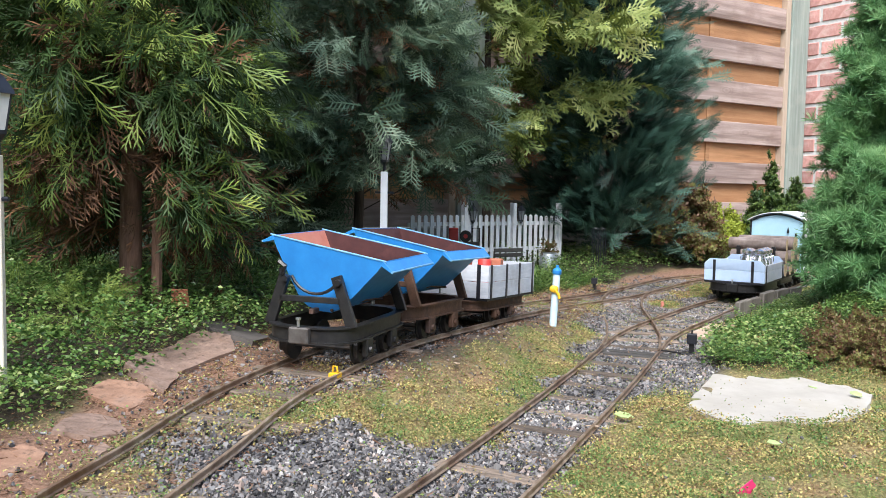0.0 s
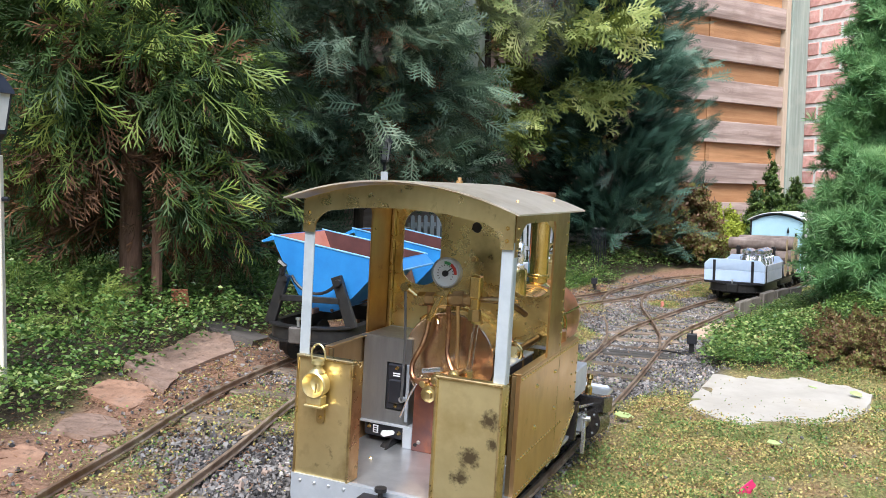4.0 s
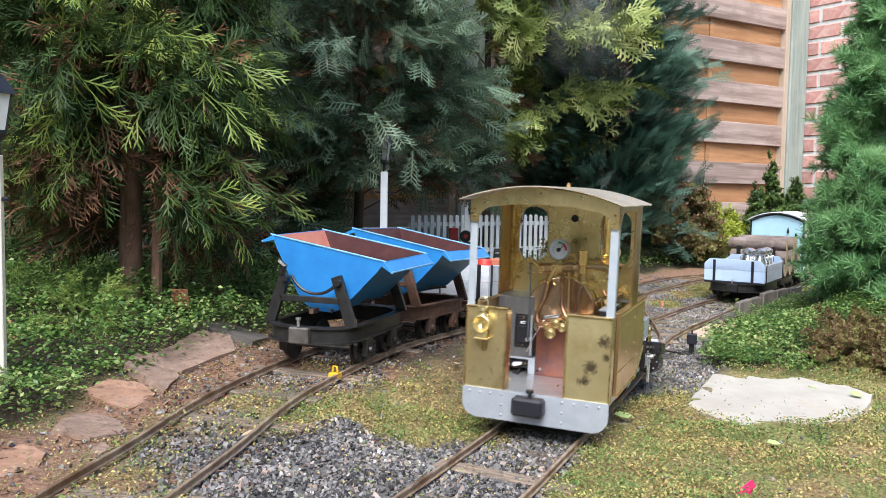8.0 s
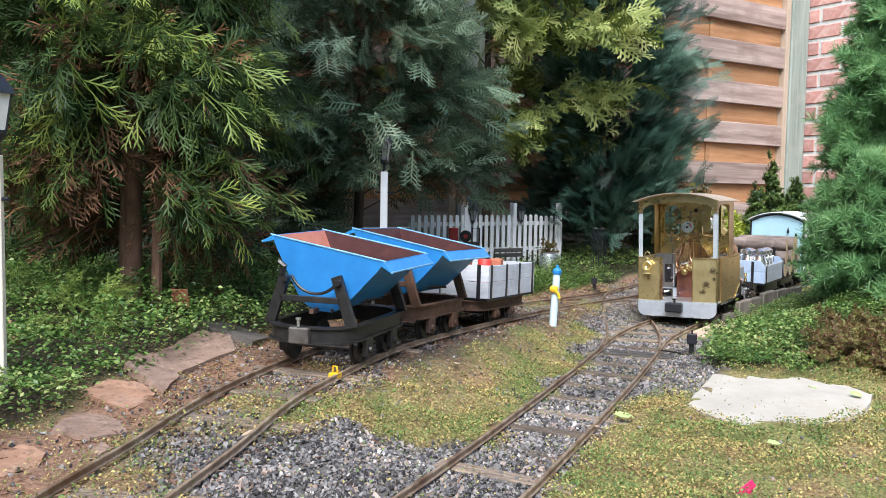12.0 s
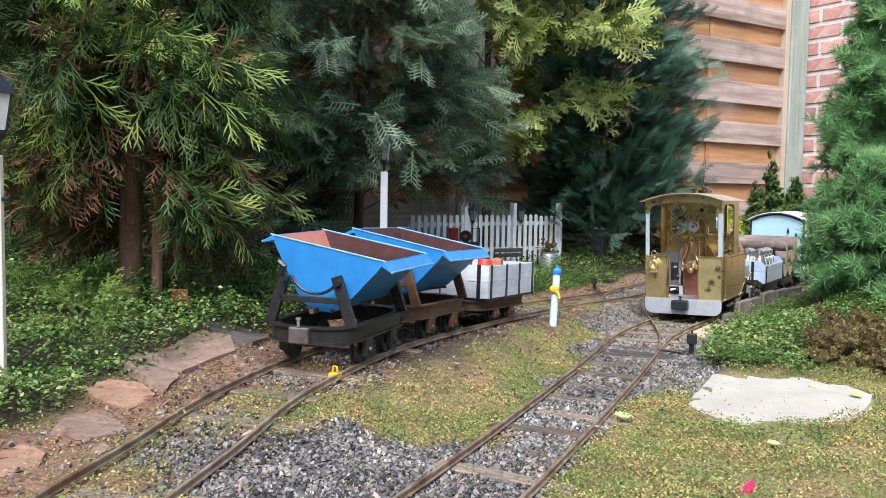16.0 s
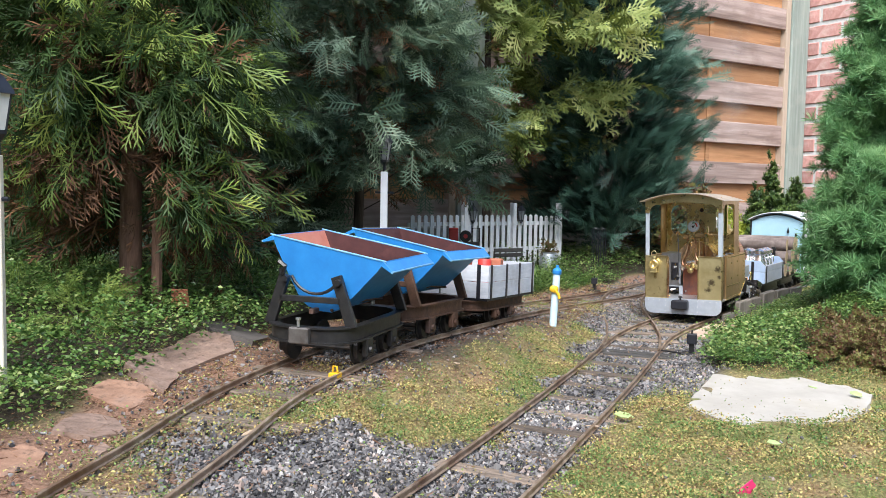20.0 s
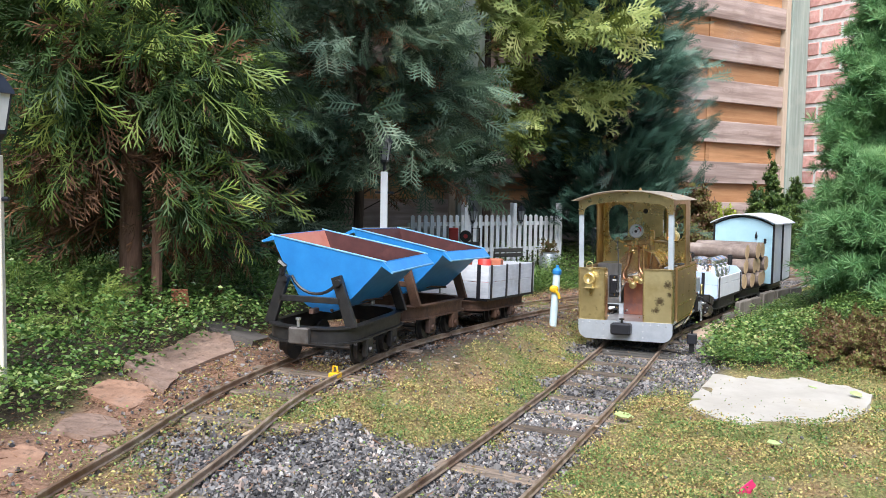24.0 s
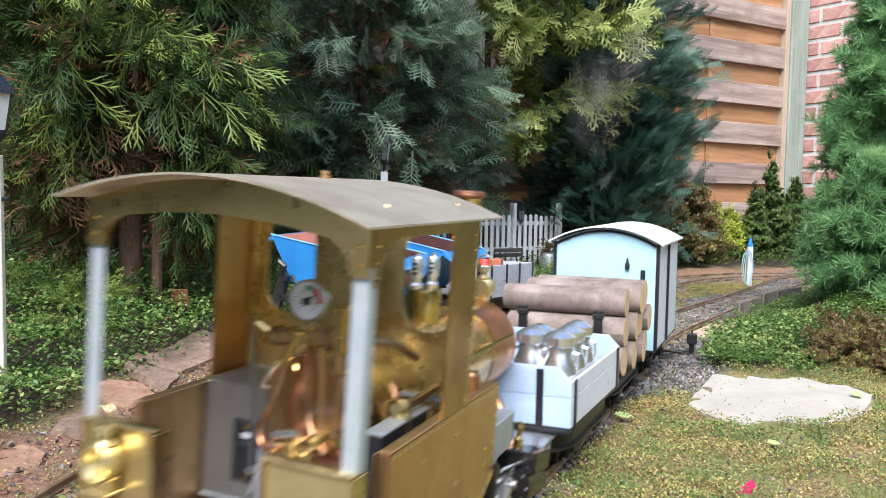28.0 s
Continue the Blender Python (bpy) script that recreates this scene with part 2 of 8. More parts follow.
FENCE_WOOD = board_mat("fence_wood_grey", (0.23, 0.165, 0.145), (0.43, 0.335, 0.30), (0.15, 0.10, 0.08), 0.75)
# back boards: orange light leaking through the fence is put into the colour
FENCE_ORANGE_LIT = board_mat("fence_wood_warm", (0.36, 0.175, 0.08), (0.56, 0.30, 0.15), (0.15, 0.065, 0.028), 0.9)
POST_GREEN = surf("treated_post", (0.20, 0.245, 0.215), (0.33, 0.375, 0.335), 6, 0.75, 0.0, 0.4, fine=14, stretch=(9, 9, 0.6), stain=(0.36, 0.37, 0.33), stain_scale=5)
POST_PALE = surf("pale_batten", (0.40, 0.31, 0.235), (0.52, 0.42, 0.33), 6, 0.75, 0.0, 0.25, fine=30, stretch=(9, 9, 0.6))
BRICK = surf("red_brick", (0.46, 0.225, 0.195), (0.62, 0.345, 0.305), 45, 0.85, 0.0, 0.4, vary=0.22, stain=(0.66, 0.50, 0.46), stain_scale=14, stain_at=(0.5, 0.75))
MORTAR = surf("mortar", (0.52, 0.53, 0.52), (0.66, 0.67, 0.65), 60, 0.9, 0.0, 0.4)
CONCRETE = surf("concrete", (0.20, 0.20, 0.19), (0.32, 0.31, 0.29), 40, 0.9, 0.0, 0.3)
FLAG = surf("pale_flagstone", (0.38, 0.345, 0.30), (0.49, 0.455, 0.405), 14, 0.8, 0.0, 0.35, stain=(0.40, 0.355, 0.29), stain_scale=9, depth=0.003, patina=((0.27, 0.22, 0.16), 120, 0.62, 0.8))
PAVER = surf("weathered_paver", (0.15, 0.098, 0.075), (0.30, 0.205, 0.16), 60, 0.92, 0.0, 0.9, vary=0.15, stain=(0.20, 0.125, 0.09), stain_scale=26, depth=0.003, patina=((0.09, 0.06, 0.045), 90, 0.56, 0.72))
PAVER_RED = surf("red_paver", (0.21, 0.115, 0.075), (0.36, 0.21, 0.14), 60, 0.92, 0.0, 0.9, vary=0.1, stain=(0.25, 0.165, 0.125), stain_scale=26, depth=0.003, patina=((0.11, 0.07, 0.05), 90, 0.56, 0.72))
BARK = surf("red_brown_bark", (0.13, 0.065, 0.045), (0.31, 0.175, 0.125), 30, 0.9, 0.0, 0.7, stretch=(5, 5, 0.8), stain=(0.10, 0.055, 0.04), stain_scale=14, depth=0.004)
DARK_BARK = surf("dark_bark", (0.035, 0.022, 0.016), (0.09, 0.06, 0.045), 22, 0.95, 0.0, 0.7, stretch=(5, 5, 0.8), depth=0.004)
LOG_BARK = surf("grey_log_bark", (0.15, 0.115, 0.10), (0.32, 0.25, 0.22), 40, 0.85, 0.0, 0.5, stain=(0.38, 0.32, 0.29), stain_scale=25)
LOG_END = surf("cut_wood", (0.60, 0.40, 0.22), (0.76, 0.56, 0.34), 60, 0.8, 0.0, 0.2, stain=(0.5, 0.33, 0.18), stain_scale=60)
YELLOW = surf("yellow_paint", (0.72, 0.40, 0.015), (0.86, 0.52, 0.03), 60, 0.45)
RED = surf("red_paint", (0.50, 0.035, 0.03), (0.62, 0.06, 0.045), 60, 0.45)
# damp slab, with shade from the thuja and skip darkened into its colour
DAMP_SHADED_SLAB = surf("damp_dark_slab", (0.055, 0.048, 0.045), (0.11, 0.098, 0.09), 28, 0.7, 0.0, 0.4, stain=(0.14, 0.12, 0.11), stain_scale=20)
TERRACOTTA = surf("terracotta", (0.38, 0.12, 0.07), (0.52, 0.19, 0.11), 40, 0.8)
ZINC = surf("zinc", (0.36, 0.39, 0.42), (0.50, 0.53, 0.56), 40, 0.45, 0.6, 0.1)
ALU = surf("bright_aluminium", (0.78, 0.79, 0.82), (0.9, 0.9, 0.92), 60, 0.22, 0.9, 0.03)
LAMP_BLACK = surf("lamp_black", (0.012, 0.014, 0.02), (0.02, 0.022, 0.03), 60, 0.35)
LAMP_GLASS = surf("frosted_lamp_glass", (0.62, 0.63, 0.62), (0.72, 0.72, 0.7), 60, 0.15)
# lantern glass whose reflections are painted in as a lighter grey
GREY_GLASS = surf("dusty_grey_glass", (0.20, 0.215, 0.23), (0.30, 0.31, 0.33), 60, 0.15)
DIAL_WHITE = surf("dial_white", (0.72, 0.76, 0.80), (0.8, 0.83, 0.86), 60, 0.25)

# ---- mesh helpers ----


def finish(bm, name, material, smooth=True):
    me = bpy.data.meshes.new(name)
    bm.normal_update()
    bm.to_mesh(me)
    bm.free()
    for m in material if isinstance(material, (list, tuple)) else [material]:
        me.materials.append(m)
    if smooth:
        me.shade_smooth()
        me.set_sharp_from_angle(angle=radians(35))
    return me


def part(name, bm, material, parent, label="", at=None, smooth=True):
    """One mesh object under a thing or a part."""
    ob = new(name, finish(bm, name, material, smooth))
    ob.parent = parent
    if at is not None:
        ob.matrix_basis = at
    if label:
        ob["label"] = label
    return ob


def again(src, parent, at):
    """One more piece that shares the mesh of src."""
    ob = new(src.name.split(".")[0], src.data)
    ob.parent = parent
    ob.matrix_basis = at
    return ob


def thing(name, label, category, m=None, group="", kind=""):
    ob = tagged(new(name), label, category, group, kind)
    ob.empty_display_size = 0.02
    if m is not None:
        ob.matrix_basis = m
    return ob


def solid(name, bm, material, label, category, m=None, group="", kind="", smooth=True):
    ob = tagged(new(name, finish(bm, name, material, smooth)), label, category, group, kind)
    if m is not None:
        ob.matrix_basis = m
    return ob


def bevel(bm, w, verts=None, seg=1):
    if w:
        vs = set(verts or bm.verts)
        es = [e for e in bm.edges if e.verts[0] in vs and e.verts[1] in vs]
        bmesh.ops.bevel(bm, geom=es, offset=w, segments=seg, affect="EDGES", profile=0.6)


def box(bm, x0, x1, y0, y1, z0, z1, w=0.0, m=None):
    r = bmesh.ops.create_cube(bm, size=1.0, matrix=Matrix.Translation(((x0 + x1) / 2, (y0 + y1) / 2, (z0 + z1) / 2)) @ Matrix.Diagonal((x1 - x0, y1 - y0, z1 - z0, 1)))
    vs = r["verts"]
    if m is not None:
        bmesh.ops.transform(bm, matrix=m, verts=vs)
    bevel(bm, w, vs)
    return bm


def cyl(bm, p0, p1, r0, r1=None, n=16, caps=True):
    p0, p1 = Vector(p0), Vector(p1)
    d = p1 - p0
    m = Matrix.Translation((p0 + p1) / 2) @ d.to_track_quat("Z", "Y").to_matrix().to_4x4()
    bmesh.ops.create_cone(bm, cap_ends=caps, segments=n, radius1=r0, radius2=r0 if r1 is None else r1, depth=d.length, matrix=m)
    return bm


def ball(bm, c, r, n=10, sq=(1, 1, 1)):
    bmesh.ops.create_uvsphere(bm, u_segments=n, v_segments=max(4, n // 2), radius=r, matrix=Matrix.Translation(c) @ Matrix.Diagonal((*sq, 1)))
    return bm


def lathe(bm, prof, m=None, n=20):
    """Turn a profile of (radius, height) about z."""
    rings = []
    for r, z in prof:
        rings.append([bm.verts.new((r * math.cos(2 * math.pi * k / n), r * math.sin(2 * math.pi * k / n), z)) for k in range(n)])
    for a, b in zip(rings[:-1], rings[1:]):
        for k in range(n):
            bm.faces.new((a[k], a[(k + 1) % n], b[(k + 1) % n], b[k]))
    bm.faces.new(rings[0][::-1])
    bm.faces.new(rings[-1])
    if m is not None:
        bmesh.ops.transform(bm, matrix=m, verts=[v for r in rings for v in r])
    return bm


def tube(bm, pts, r, n=6, r1=None):
    """A round rod along points, tapering to r1."""
    pts = [Vector(p) for p in pts]
    rings, prev = [], None
    for i, p in enumerate(pts):
        d = (pts[min(i + 1, len(pts) - 1)] - pts[max(i - 1, 0)]).normalized()
        side = (prev - d * prev.dot(d)).normalized() if prev else (d.orthogonal().normalized())
        prev = side
        up = d.cross(side)
        rad = r if r1 is None else r + (r1 - r) * i / (len(pts) - 1)
        rings.append([bm.verts.new(p + side * (rad * math.cos(2 * math.pi * k / n)) + up * (rad * math.sin(2 * math.pi * k / n))) for k in range(n)])
    for a, b in zip(rings[:-1], rings[1:]):
        for k in range(n):
            bm.faces.new((a[k], a[(k + 1) % n], b[(k + 1) % n], b[k]))
    bm.faces.new(rings[0][::-1])
    bm.faces.new(rings[-1])
    return bm


def slab(bm, outline, t, m=None, holes=()):
    """A plate of thickness t from an outline in x, y, with holes cut through; it lies from z = 0 to t."""
    loops = [outline, *holes]
    top, edges = [], []
    for lp in loops:
        vs = [bm.verts.new((x, y, 0)) for x, y in lp]
        edges += [bm.edges.new((vs[i], vs[(i + 1) % len(vs)])) for i in range(len(vs))]
        top += vs
    fs = bmesh.ops.triangle_fill(bm, use_beauty=True, use_dissolve=False, edges=edges)["geom"]
    fs = [f for f in fs if isinstance(f, bmesh.types.BMFace)]
    ext = bmesh.ops.extrude_face_region(bm, geom=fs)["geom"]
    vs = [v for v in ext if isinstance(v, bmesh.types.BMVert)]
    bmesh.ops.translate(bm, vec=(0, 0, t), verts=vs)
    bmesh.ops.recalc_face_normals(bm, faces=list({f for v in top + vs for f in v.link_faces}))
    if m is not None:
        bmesh.ops.transform(bm, matrix=m, verts=top + vs)
    return bm


UPRIGHT = Matrix(((1, 0, 0, 0), (0, 0, -1, 0), (0, 1, 0, 0), (0, 0, 0, 1)))  # x, y of an outline to x, z; thickness towards -y
B = bmesh.new

# ---- the tracks ----
GAUGE = 0.089


def curve_through(pts, step=0.01):
    """A smooth line through points in the plan, with height, sampled evenly."""
    p = np.array(pts, float)
    p = np.vstack([2 * p[0] - p[1], p, 2 * p[-1] - p[-2]])
    out = []
    for i in range(1, len(p) - 2):
        a, b, c, d = p[i - 1:i + 3]
        for u in np.linspace(0, 1, 24, endpoint=False):
            out.append(0.5 * (2 * b + (c - a) * u + (2 * a - 5 * b + 4 * c - d) * u * u + (3 * b - a - 3 * c + d) * u ** 3))
    out.append(p[-2])
    out = np.array(out)
    for _ in range(60):
        out[1:-1] = out[1:-1] * 0.5 + (out[:-2] + out[2:]) * 0.25
    s = np.concatenate([[0], np.cumsum(np.linalg.norm(np.diff(out[:, :2], axis=0), axis=1))])
    g = np.arange(0, s[-1], step)
    return np.stack([np.interp(g, s, out[:, k]) for k in range(3)], 1)


MAIN = curve_through([(-0.60, -0.98, 0), (-0.47, -0.62, 0), (-0.343, -0.27, 0), (-0.222, 0.06, 0), (-0.104, 0.37, 0), (-0.0078, 0.62, 0), (0.0376, 0.72, 0), (0.0822, 0.82, 0), (0.1261, 0.92, 0), (0.1691, 1.02, 0), (0.2155, 1.13, 0), (0.261, 1.24, 0), (0.3034, 1.345, 0),
                      (0.368, 1.50, 0), (0.448, 1.635, 0), (0.535, 1.768, 0), (0.612, 1.888, 0), (0.696, 1.998, 0),
                      (0.772, 2.11, 0), (0.85, 2.23, 0), (0.93, 2.35, 0), (1.01, 2.47, 0), (1.09, 2.59, 0), (1.17, 2.71, 0)])
SIDING = curve_through([(-0.30, 0.05, 0.015), (-0.275, 0.30, 0.02), (-0.252, 0.52, 0.026), (-0.241, 0.595, 0.028), (-0.230, 0.647, 0.03), (-0.216, 0.712, 0.033), (-0.198, 0.823, 0.038),
                        (-0.172, 0.91, 0.042), (-0.137, 1.008, 0.045), (-0.087, 1.139, 0.045), (0.002, 1.317, 0.04), (0.1, 1.522, 0.03), (0.214, 1.744, 0.018),
                        (0.305, 1.90, 0.008), (0.45, 2.11, 0), (0.58, 2.31, 0), (0.71, 2.50, 0), (0.86, 2.62, 0), (1.05, 2.70, 0), (1.3, 2.74, 0)])
LINK = curve_through([(0.3034, 1.345, 0), (0.337, 1.465, 0), (0.363, 1.60, 0), (0.386, 1.77, 0), (0.412, 1.93, 0), (0.475, 2.14, 0), (0.57, 2.30, 0)])


def arc(line):
    return np.concatenate([[0], np.cumsum(np.linalg.norm(np.diff(line[:, :2], axis=0), axis=1))])


S_MAIN, S_SIDING = arc(MAIN), arc(SIDING)


def at_s(line, s_of, s):
    return Vector([float(np.interp(s, s_of, line[:, k])) for k in range(3)])


def s_at_y(line, s_of, y):
    return float(np.interp(y, line[:, 1], s_of))


def on_track(line, s_of, s, base):
    """The pose of a vehicle whose rear axle is at s and whose front axle is base further."""
    a, b = at_s(line, s_of, s), at_s(line, s_of, s + base)
    d = b - a
    return Matrix.Translation(a) @ Euler((math.asin(d.z / d.length), 0, math.atan2(-d.x, d.y))).to_matrix().to_4x4()


def offset(line, d):
    t = np.gradient(line, axis=0)
    t /= np.linalg.norm(t[:, :2], axis=1)[:, None]
    o = line.copy()
    o[:, 0] += t[:, 1] * d
    o[:, 1] -= t[:, 0] * d
    return o


RAIL_SECTION = [(-0.0015, 0), (0.0015, 0), (0.0017, -0.0010), (0.0008, -0.0018), (0.0007, -0.0050), (0.0022, -0.0060), (0.0022, -0.0068),
                (-0.0022, -0.0068), (-0.0022, -0.0060), (-0.0007, -0.0050), (-0.0008, -0.0018), (-0.0017, -0.0010)]


def rail(name, line, parent):
    bm = B()
    t = np.gradient(line, axis=0)
    rings = []
    for p, d in zip(line, t):
        d = Vector(d).normalized()
        side = Vector((d.y, -d.x, 0)).normalized()
        w = noise.noise((p[0] * 9, p[1] * 9, 3.0)) * 0.0007
        rings.append([bm.verts.new(Vector(p) + side * (x + w) + Vector((0, 0, z))) for x, z in RAIL_SECTION])
    n = len(RAIL_SECTION)
    for a, b in zip(rings[:-1], rings[1:]):
        for k in range(n):
            bm.faces.new((a[k], a[(k + 1) % n], b[(k + 1) % n], b[k]))
    bm.faces.new(rings[0])
    bm.faces.new(rings[-1][::-1])
    bmesh.ops.recalc_face_normals(bm, faces=bm.faces[:])
    return part(name, bm, RAIL, parent)


def dist_to(line, X, Y):
    """Distance, signed lateral distance (right positive) and height of the nearest point of a line."""
    best, side, zz = np.full(X.shape, 1e9), np.zeros(X.shape), np.zeros(X.shape)
    t = np.gradient(line, axis=0)
    for p, d in zip(line[::3], t[::3]):
        dx, dy = X - p[0], Y - p[1]
        q = dx * dx + dy * dy
        k = q < best
        best = np.where(k, q, best)
        side = np.where(k, (dx * d[1] - dy * d[0]), side)
        zz = np.where(k, p[2], zz)
    return np.sqrt(best), np.sign(side) * np.sqrt(best), zz


def smooth(a, b, x):
    t = np.clip((x - a) / (b - a), 0, 1)
    return t * t * (3 - 2 * t)


def hash_noise(X, Y, scale, seed=0):
    """Cheap smooth value noise on arrays."""
    rng = np.random.default_rng(seed)
    tab = rng.random((64, 64))
    x, y = X * scale, Y * scale
    i, j = np.floor(x).astype(int), np.floor(y).astype(int)
    u, v = x - i, y - j
    u, v = u * u * (3 - 2 * u), v * v * (3 - 2 * v)
    g = lambda a, b: tab[a % 64, b % 64]
    return (g(i, j) * (1 - u) + g(i + 1, j) * u) * (1 - v) + (g(i, j + 1) * (1 - u) + g(i + 1, j + 1) * u) * v


def lie(X, Y):
    """Height of the ground and the masks of its covers at places of the plan."""
    d1, s1, z1 = dist_to(SIDING, X, Y)
    d2, s2, z2 = dist_to(MAIN, X, Y)
    d3, s3, z3 = dist_to(LINK, X, Y)
    up = z1 * np.where(s1 < 0, 1.0, 1 - smooth(0.06, 0.20, s1))
    left_bank = 0.03 * smooth(0.09, 0.30, -s1) * smooth(2.2, 1.6, Y)
    right_bank = 0.065 * smooth(0.07, 0.36, s2) * smooth(1.12, 1.5, Y) * smooth(0.08, 0.3, X)
    swell = 0.012 * smooth(0.10, 0.45, s2) * smooth(1.2, 0.7, Y)
    back = 0.035 * smooth(2.35, 2.8, Y - 0.25 * X)
    near_track = np.minimum(np.minimum(d1, d2), d3)
    rough = (hash_noise(X, Y, 9, 1) - 0.5) * 0.012 + (hash_noise(X, Y, 31, 2) - 0.5) * 0.010
    z = up + left_bank + right_bank + swell + back - 0.0120 + 0.004 * smooth(0.05, 0.10, near_track) + rough * smooth(0.045, 0.10, near_track)
    return z, d1, s1, d2, s2, d3


def covers(X, Y):
    """How much of gravel, moss, soil and ivy lies at places of the plan."""
    z, d1, s1, d2, s2, d3 = lie(X, Y)
    wob = (hash_noise(X, Y, 14, 5) - 0.5) * 0.08
    gravel = np.maximum(np.maximum(smooth(0.085, 0.055, d2 + wob) * np.where((s2 > 0.04) & (Y < 1.06), smooth(0.058, 0.048, d2), 1.0), smooth(0.075, 0.045, d1 + wob) * (0.06 + 0.40 * (hash_noise(X, Y, 20, 12) > 0.58))), smooth(0.1, 0.06, d3 + wob))
    heap = smooth(0.16, 0.09, np.hypot((X + 0.075) * 0.9, (Y - 0.66) * 0.8) + wob)
    heap = np.maximum(heap, smooth(0.2, 0.1, np.hypot(X + 0.08, Y - 0.5) + wob))
    apron = smooth(0.15, 0.11, s2 + wob) * smooth(0, 0.05, s2) * smooth(1.02, 1.12, Y) * smooth(1.6, 1.4, Y)
    gravel = np.maximum(np.maximum(gravel, heap), apron)
    soil = smooth(-0.03, -0.07, s1 + wob * 0.5) * smooth(-0.34, -0.22, s1)
    soil = np.maximum(soil, smooth(0.11, 0.06, d1 + wob) * (0.62 + 0.35 * smooth(0.80, 0.95, Y)) * (0.45 + 0.55 * (hash_noise(X, Y, 15, 16) > 0.36)))
    soil = np.maximum(soil, 0.55 * smooth(0.24, 0.10, s1 + 1.2 * wob) * (s1 > 0) * smooth(0.90, 1.02, Y) * (hash_noise(X, Y, 17, 18) > 0.34))
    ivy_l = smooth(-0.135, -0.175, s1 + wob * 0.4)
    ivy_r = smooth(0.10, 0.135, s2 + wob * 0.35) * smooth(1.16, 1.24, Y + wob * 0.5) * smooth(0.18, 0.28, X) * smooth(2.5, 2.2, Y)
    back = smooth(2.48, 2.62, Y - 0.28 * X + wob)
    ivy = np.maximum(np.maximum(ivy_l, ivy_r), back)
    return z, gravel, soil * (1 - ivy), ivy


def damp_shade_of(X, Y):
    """Dark ground where the skips stand: damp, with the shade of skips and trees painted in."""
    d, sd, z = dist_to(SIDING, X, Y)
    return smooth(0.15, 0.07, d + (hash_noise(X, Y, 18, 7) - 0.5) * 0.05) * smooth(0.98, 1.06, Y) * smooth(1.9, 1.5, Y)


def build_ground():
    def spaced(a, b, step, far):
        mid = np.arange(a, b + step / 2, step)
        out = [far]
        d = step * 1.5
        tail = []
        x = 0
        while x < far:
            x += d
            d *= 1.35
            tail.append(x)
        tail = np.array(tail)
        return np.concatenate([a - tail[::-1], mid, b + tail])
    xs, ys = spaced(-1.0, 1.7, 0.0125, 60), spaced(0.3, 3.6, 0.0125, 60)
    X, Y = np.meshgrid(xs, ys)
    z, gravel, soil, ivy = covers(X, Y)
    nx, ny = len(xs), len(ys)
    me = bpy.data.meshes.new("ground")
    co = np.stack([X.ravel(), Y.ravel(), z.ravel()], 1)
    idx = np.arange(nx * ny).reshape(ny, nx)
    f = np.stack([idx[:-1, :-1], idx[:-1, 1:], idx[1:, 1:], idx[1:, :-1]], -1).reshape(-1, 4)
    fill_mesh(me, co, f)
    for nm, a in (("gravel", gravel), ("soil", soil), ("ivy", ivy), ("damp", damp_shade_of(X, Y))):
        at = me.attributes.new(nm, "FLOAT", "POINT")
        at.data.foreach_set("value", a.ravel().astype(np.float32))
    me.shade_smooth()
    m = bpy.data.materials.new("ground_cover")
    m.use_nodes = True
    nt = m.node_tree
    b = nt.nodes["Principled BSDF"]

    def attr(nm):
        a = nt.nodes.new("ShaderNodeAttribute")
        a.attribute_name = nm
        return a.outputs["Fac"]
    fine = noise_tex(nt, 300, 8, 0.75)
    mid = noise_tex(nt, 13, 5, 0.65)
    moss = mixc(nt, ramp(nt, mid, [(0.38, (0, 0, 0)), (0.62, (1, 1, 1))]), ramp(nt, fine, [(0.32, (0.05, 0.07, 0.018)), (0.5, (0.20, 0.22, 0.065)), (0.66, (0.42, 0.40, 0.15))]),
                ramp(nt, fine, [(0.32, (0.115, 0.065, 0.032)), (0.52, (0.31, 0.21, 0.10)), (0.68, (0.56, 0.44, 0.22))]))
    soilc = ramp(nt, fine, [(0.3, (0.105, 0.055, 0.036)), (0.5, (0.27, 0.152, 0.10)), (0.7, (0.46, 0.29, 0.205))])
    grav = ramp(nt, fine, [(0.3, (0.05, 0.048, 0.048)), (0.7, (0.24, 0.22, 0.205))])
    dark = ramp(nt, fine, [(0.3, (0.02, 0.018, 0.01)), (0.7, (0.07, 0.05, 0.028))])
    col = mixc(nt, attr("soil"), moss, soilc)
    col = mixc(nt, attr("gravel"), col, grav)
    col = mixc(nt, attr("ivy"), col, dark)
    # near-black tone for damp soil and the shade painted in round the skips
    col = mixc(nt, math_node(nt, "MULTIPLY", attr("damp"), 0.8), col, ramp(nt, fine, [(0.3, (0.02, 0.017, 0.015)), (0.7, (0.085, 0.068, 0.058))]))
    nt.links.new(col, b.inputs["Base Color"])
    b.inputs["Roughness"].default_value = 0.95
    bp = nt.nodes.new("ShaderNodeBump")
    bp.inputs["Strength"].default_value, bp.inputs["Distance"].default_value = 0.8, 0.006
    nt.links.new(noise_tex(nt, 160, 8, 0.75), bp.inputs["Height"])
    nt.links.new(bp.outputs[0], b.inputs["Normal"])
    me.materials.append(m)
    return tagged(new("ground", me), "mossy brown garden soil with thin low cover", "ground", kind="structure")


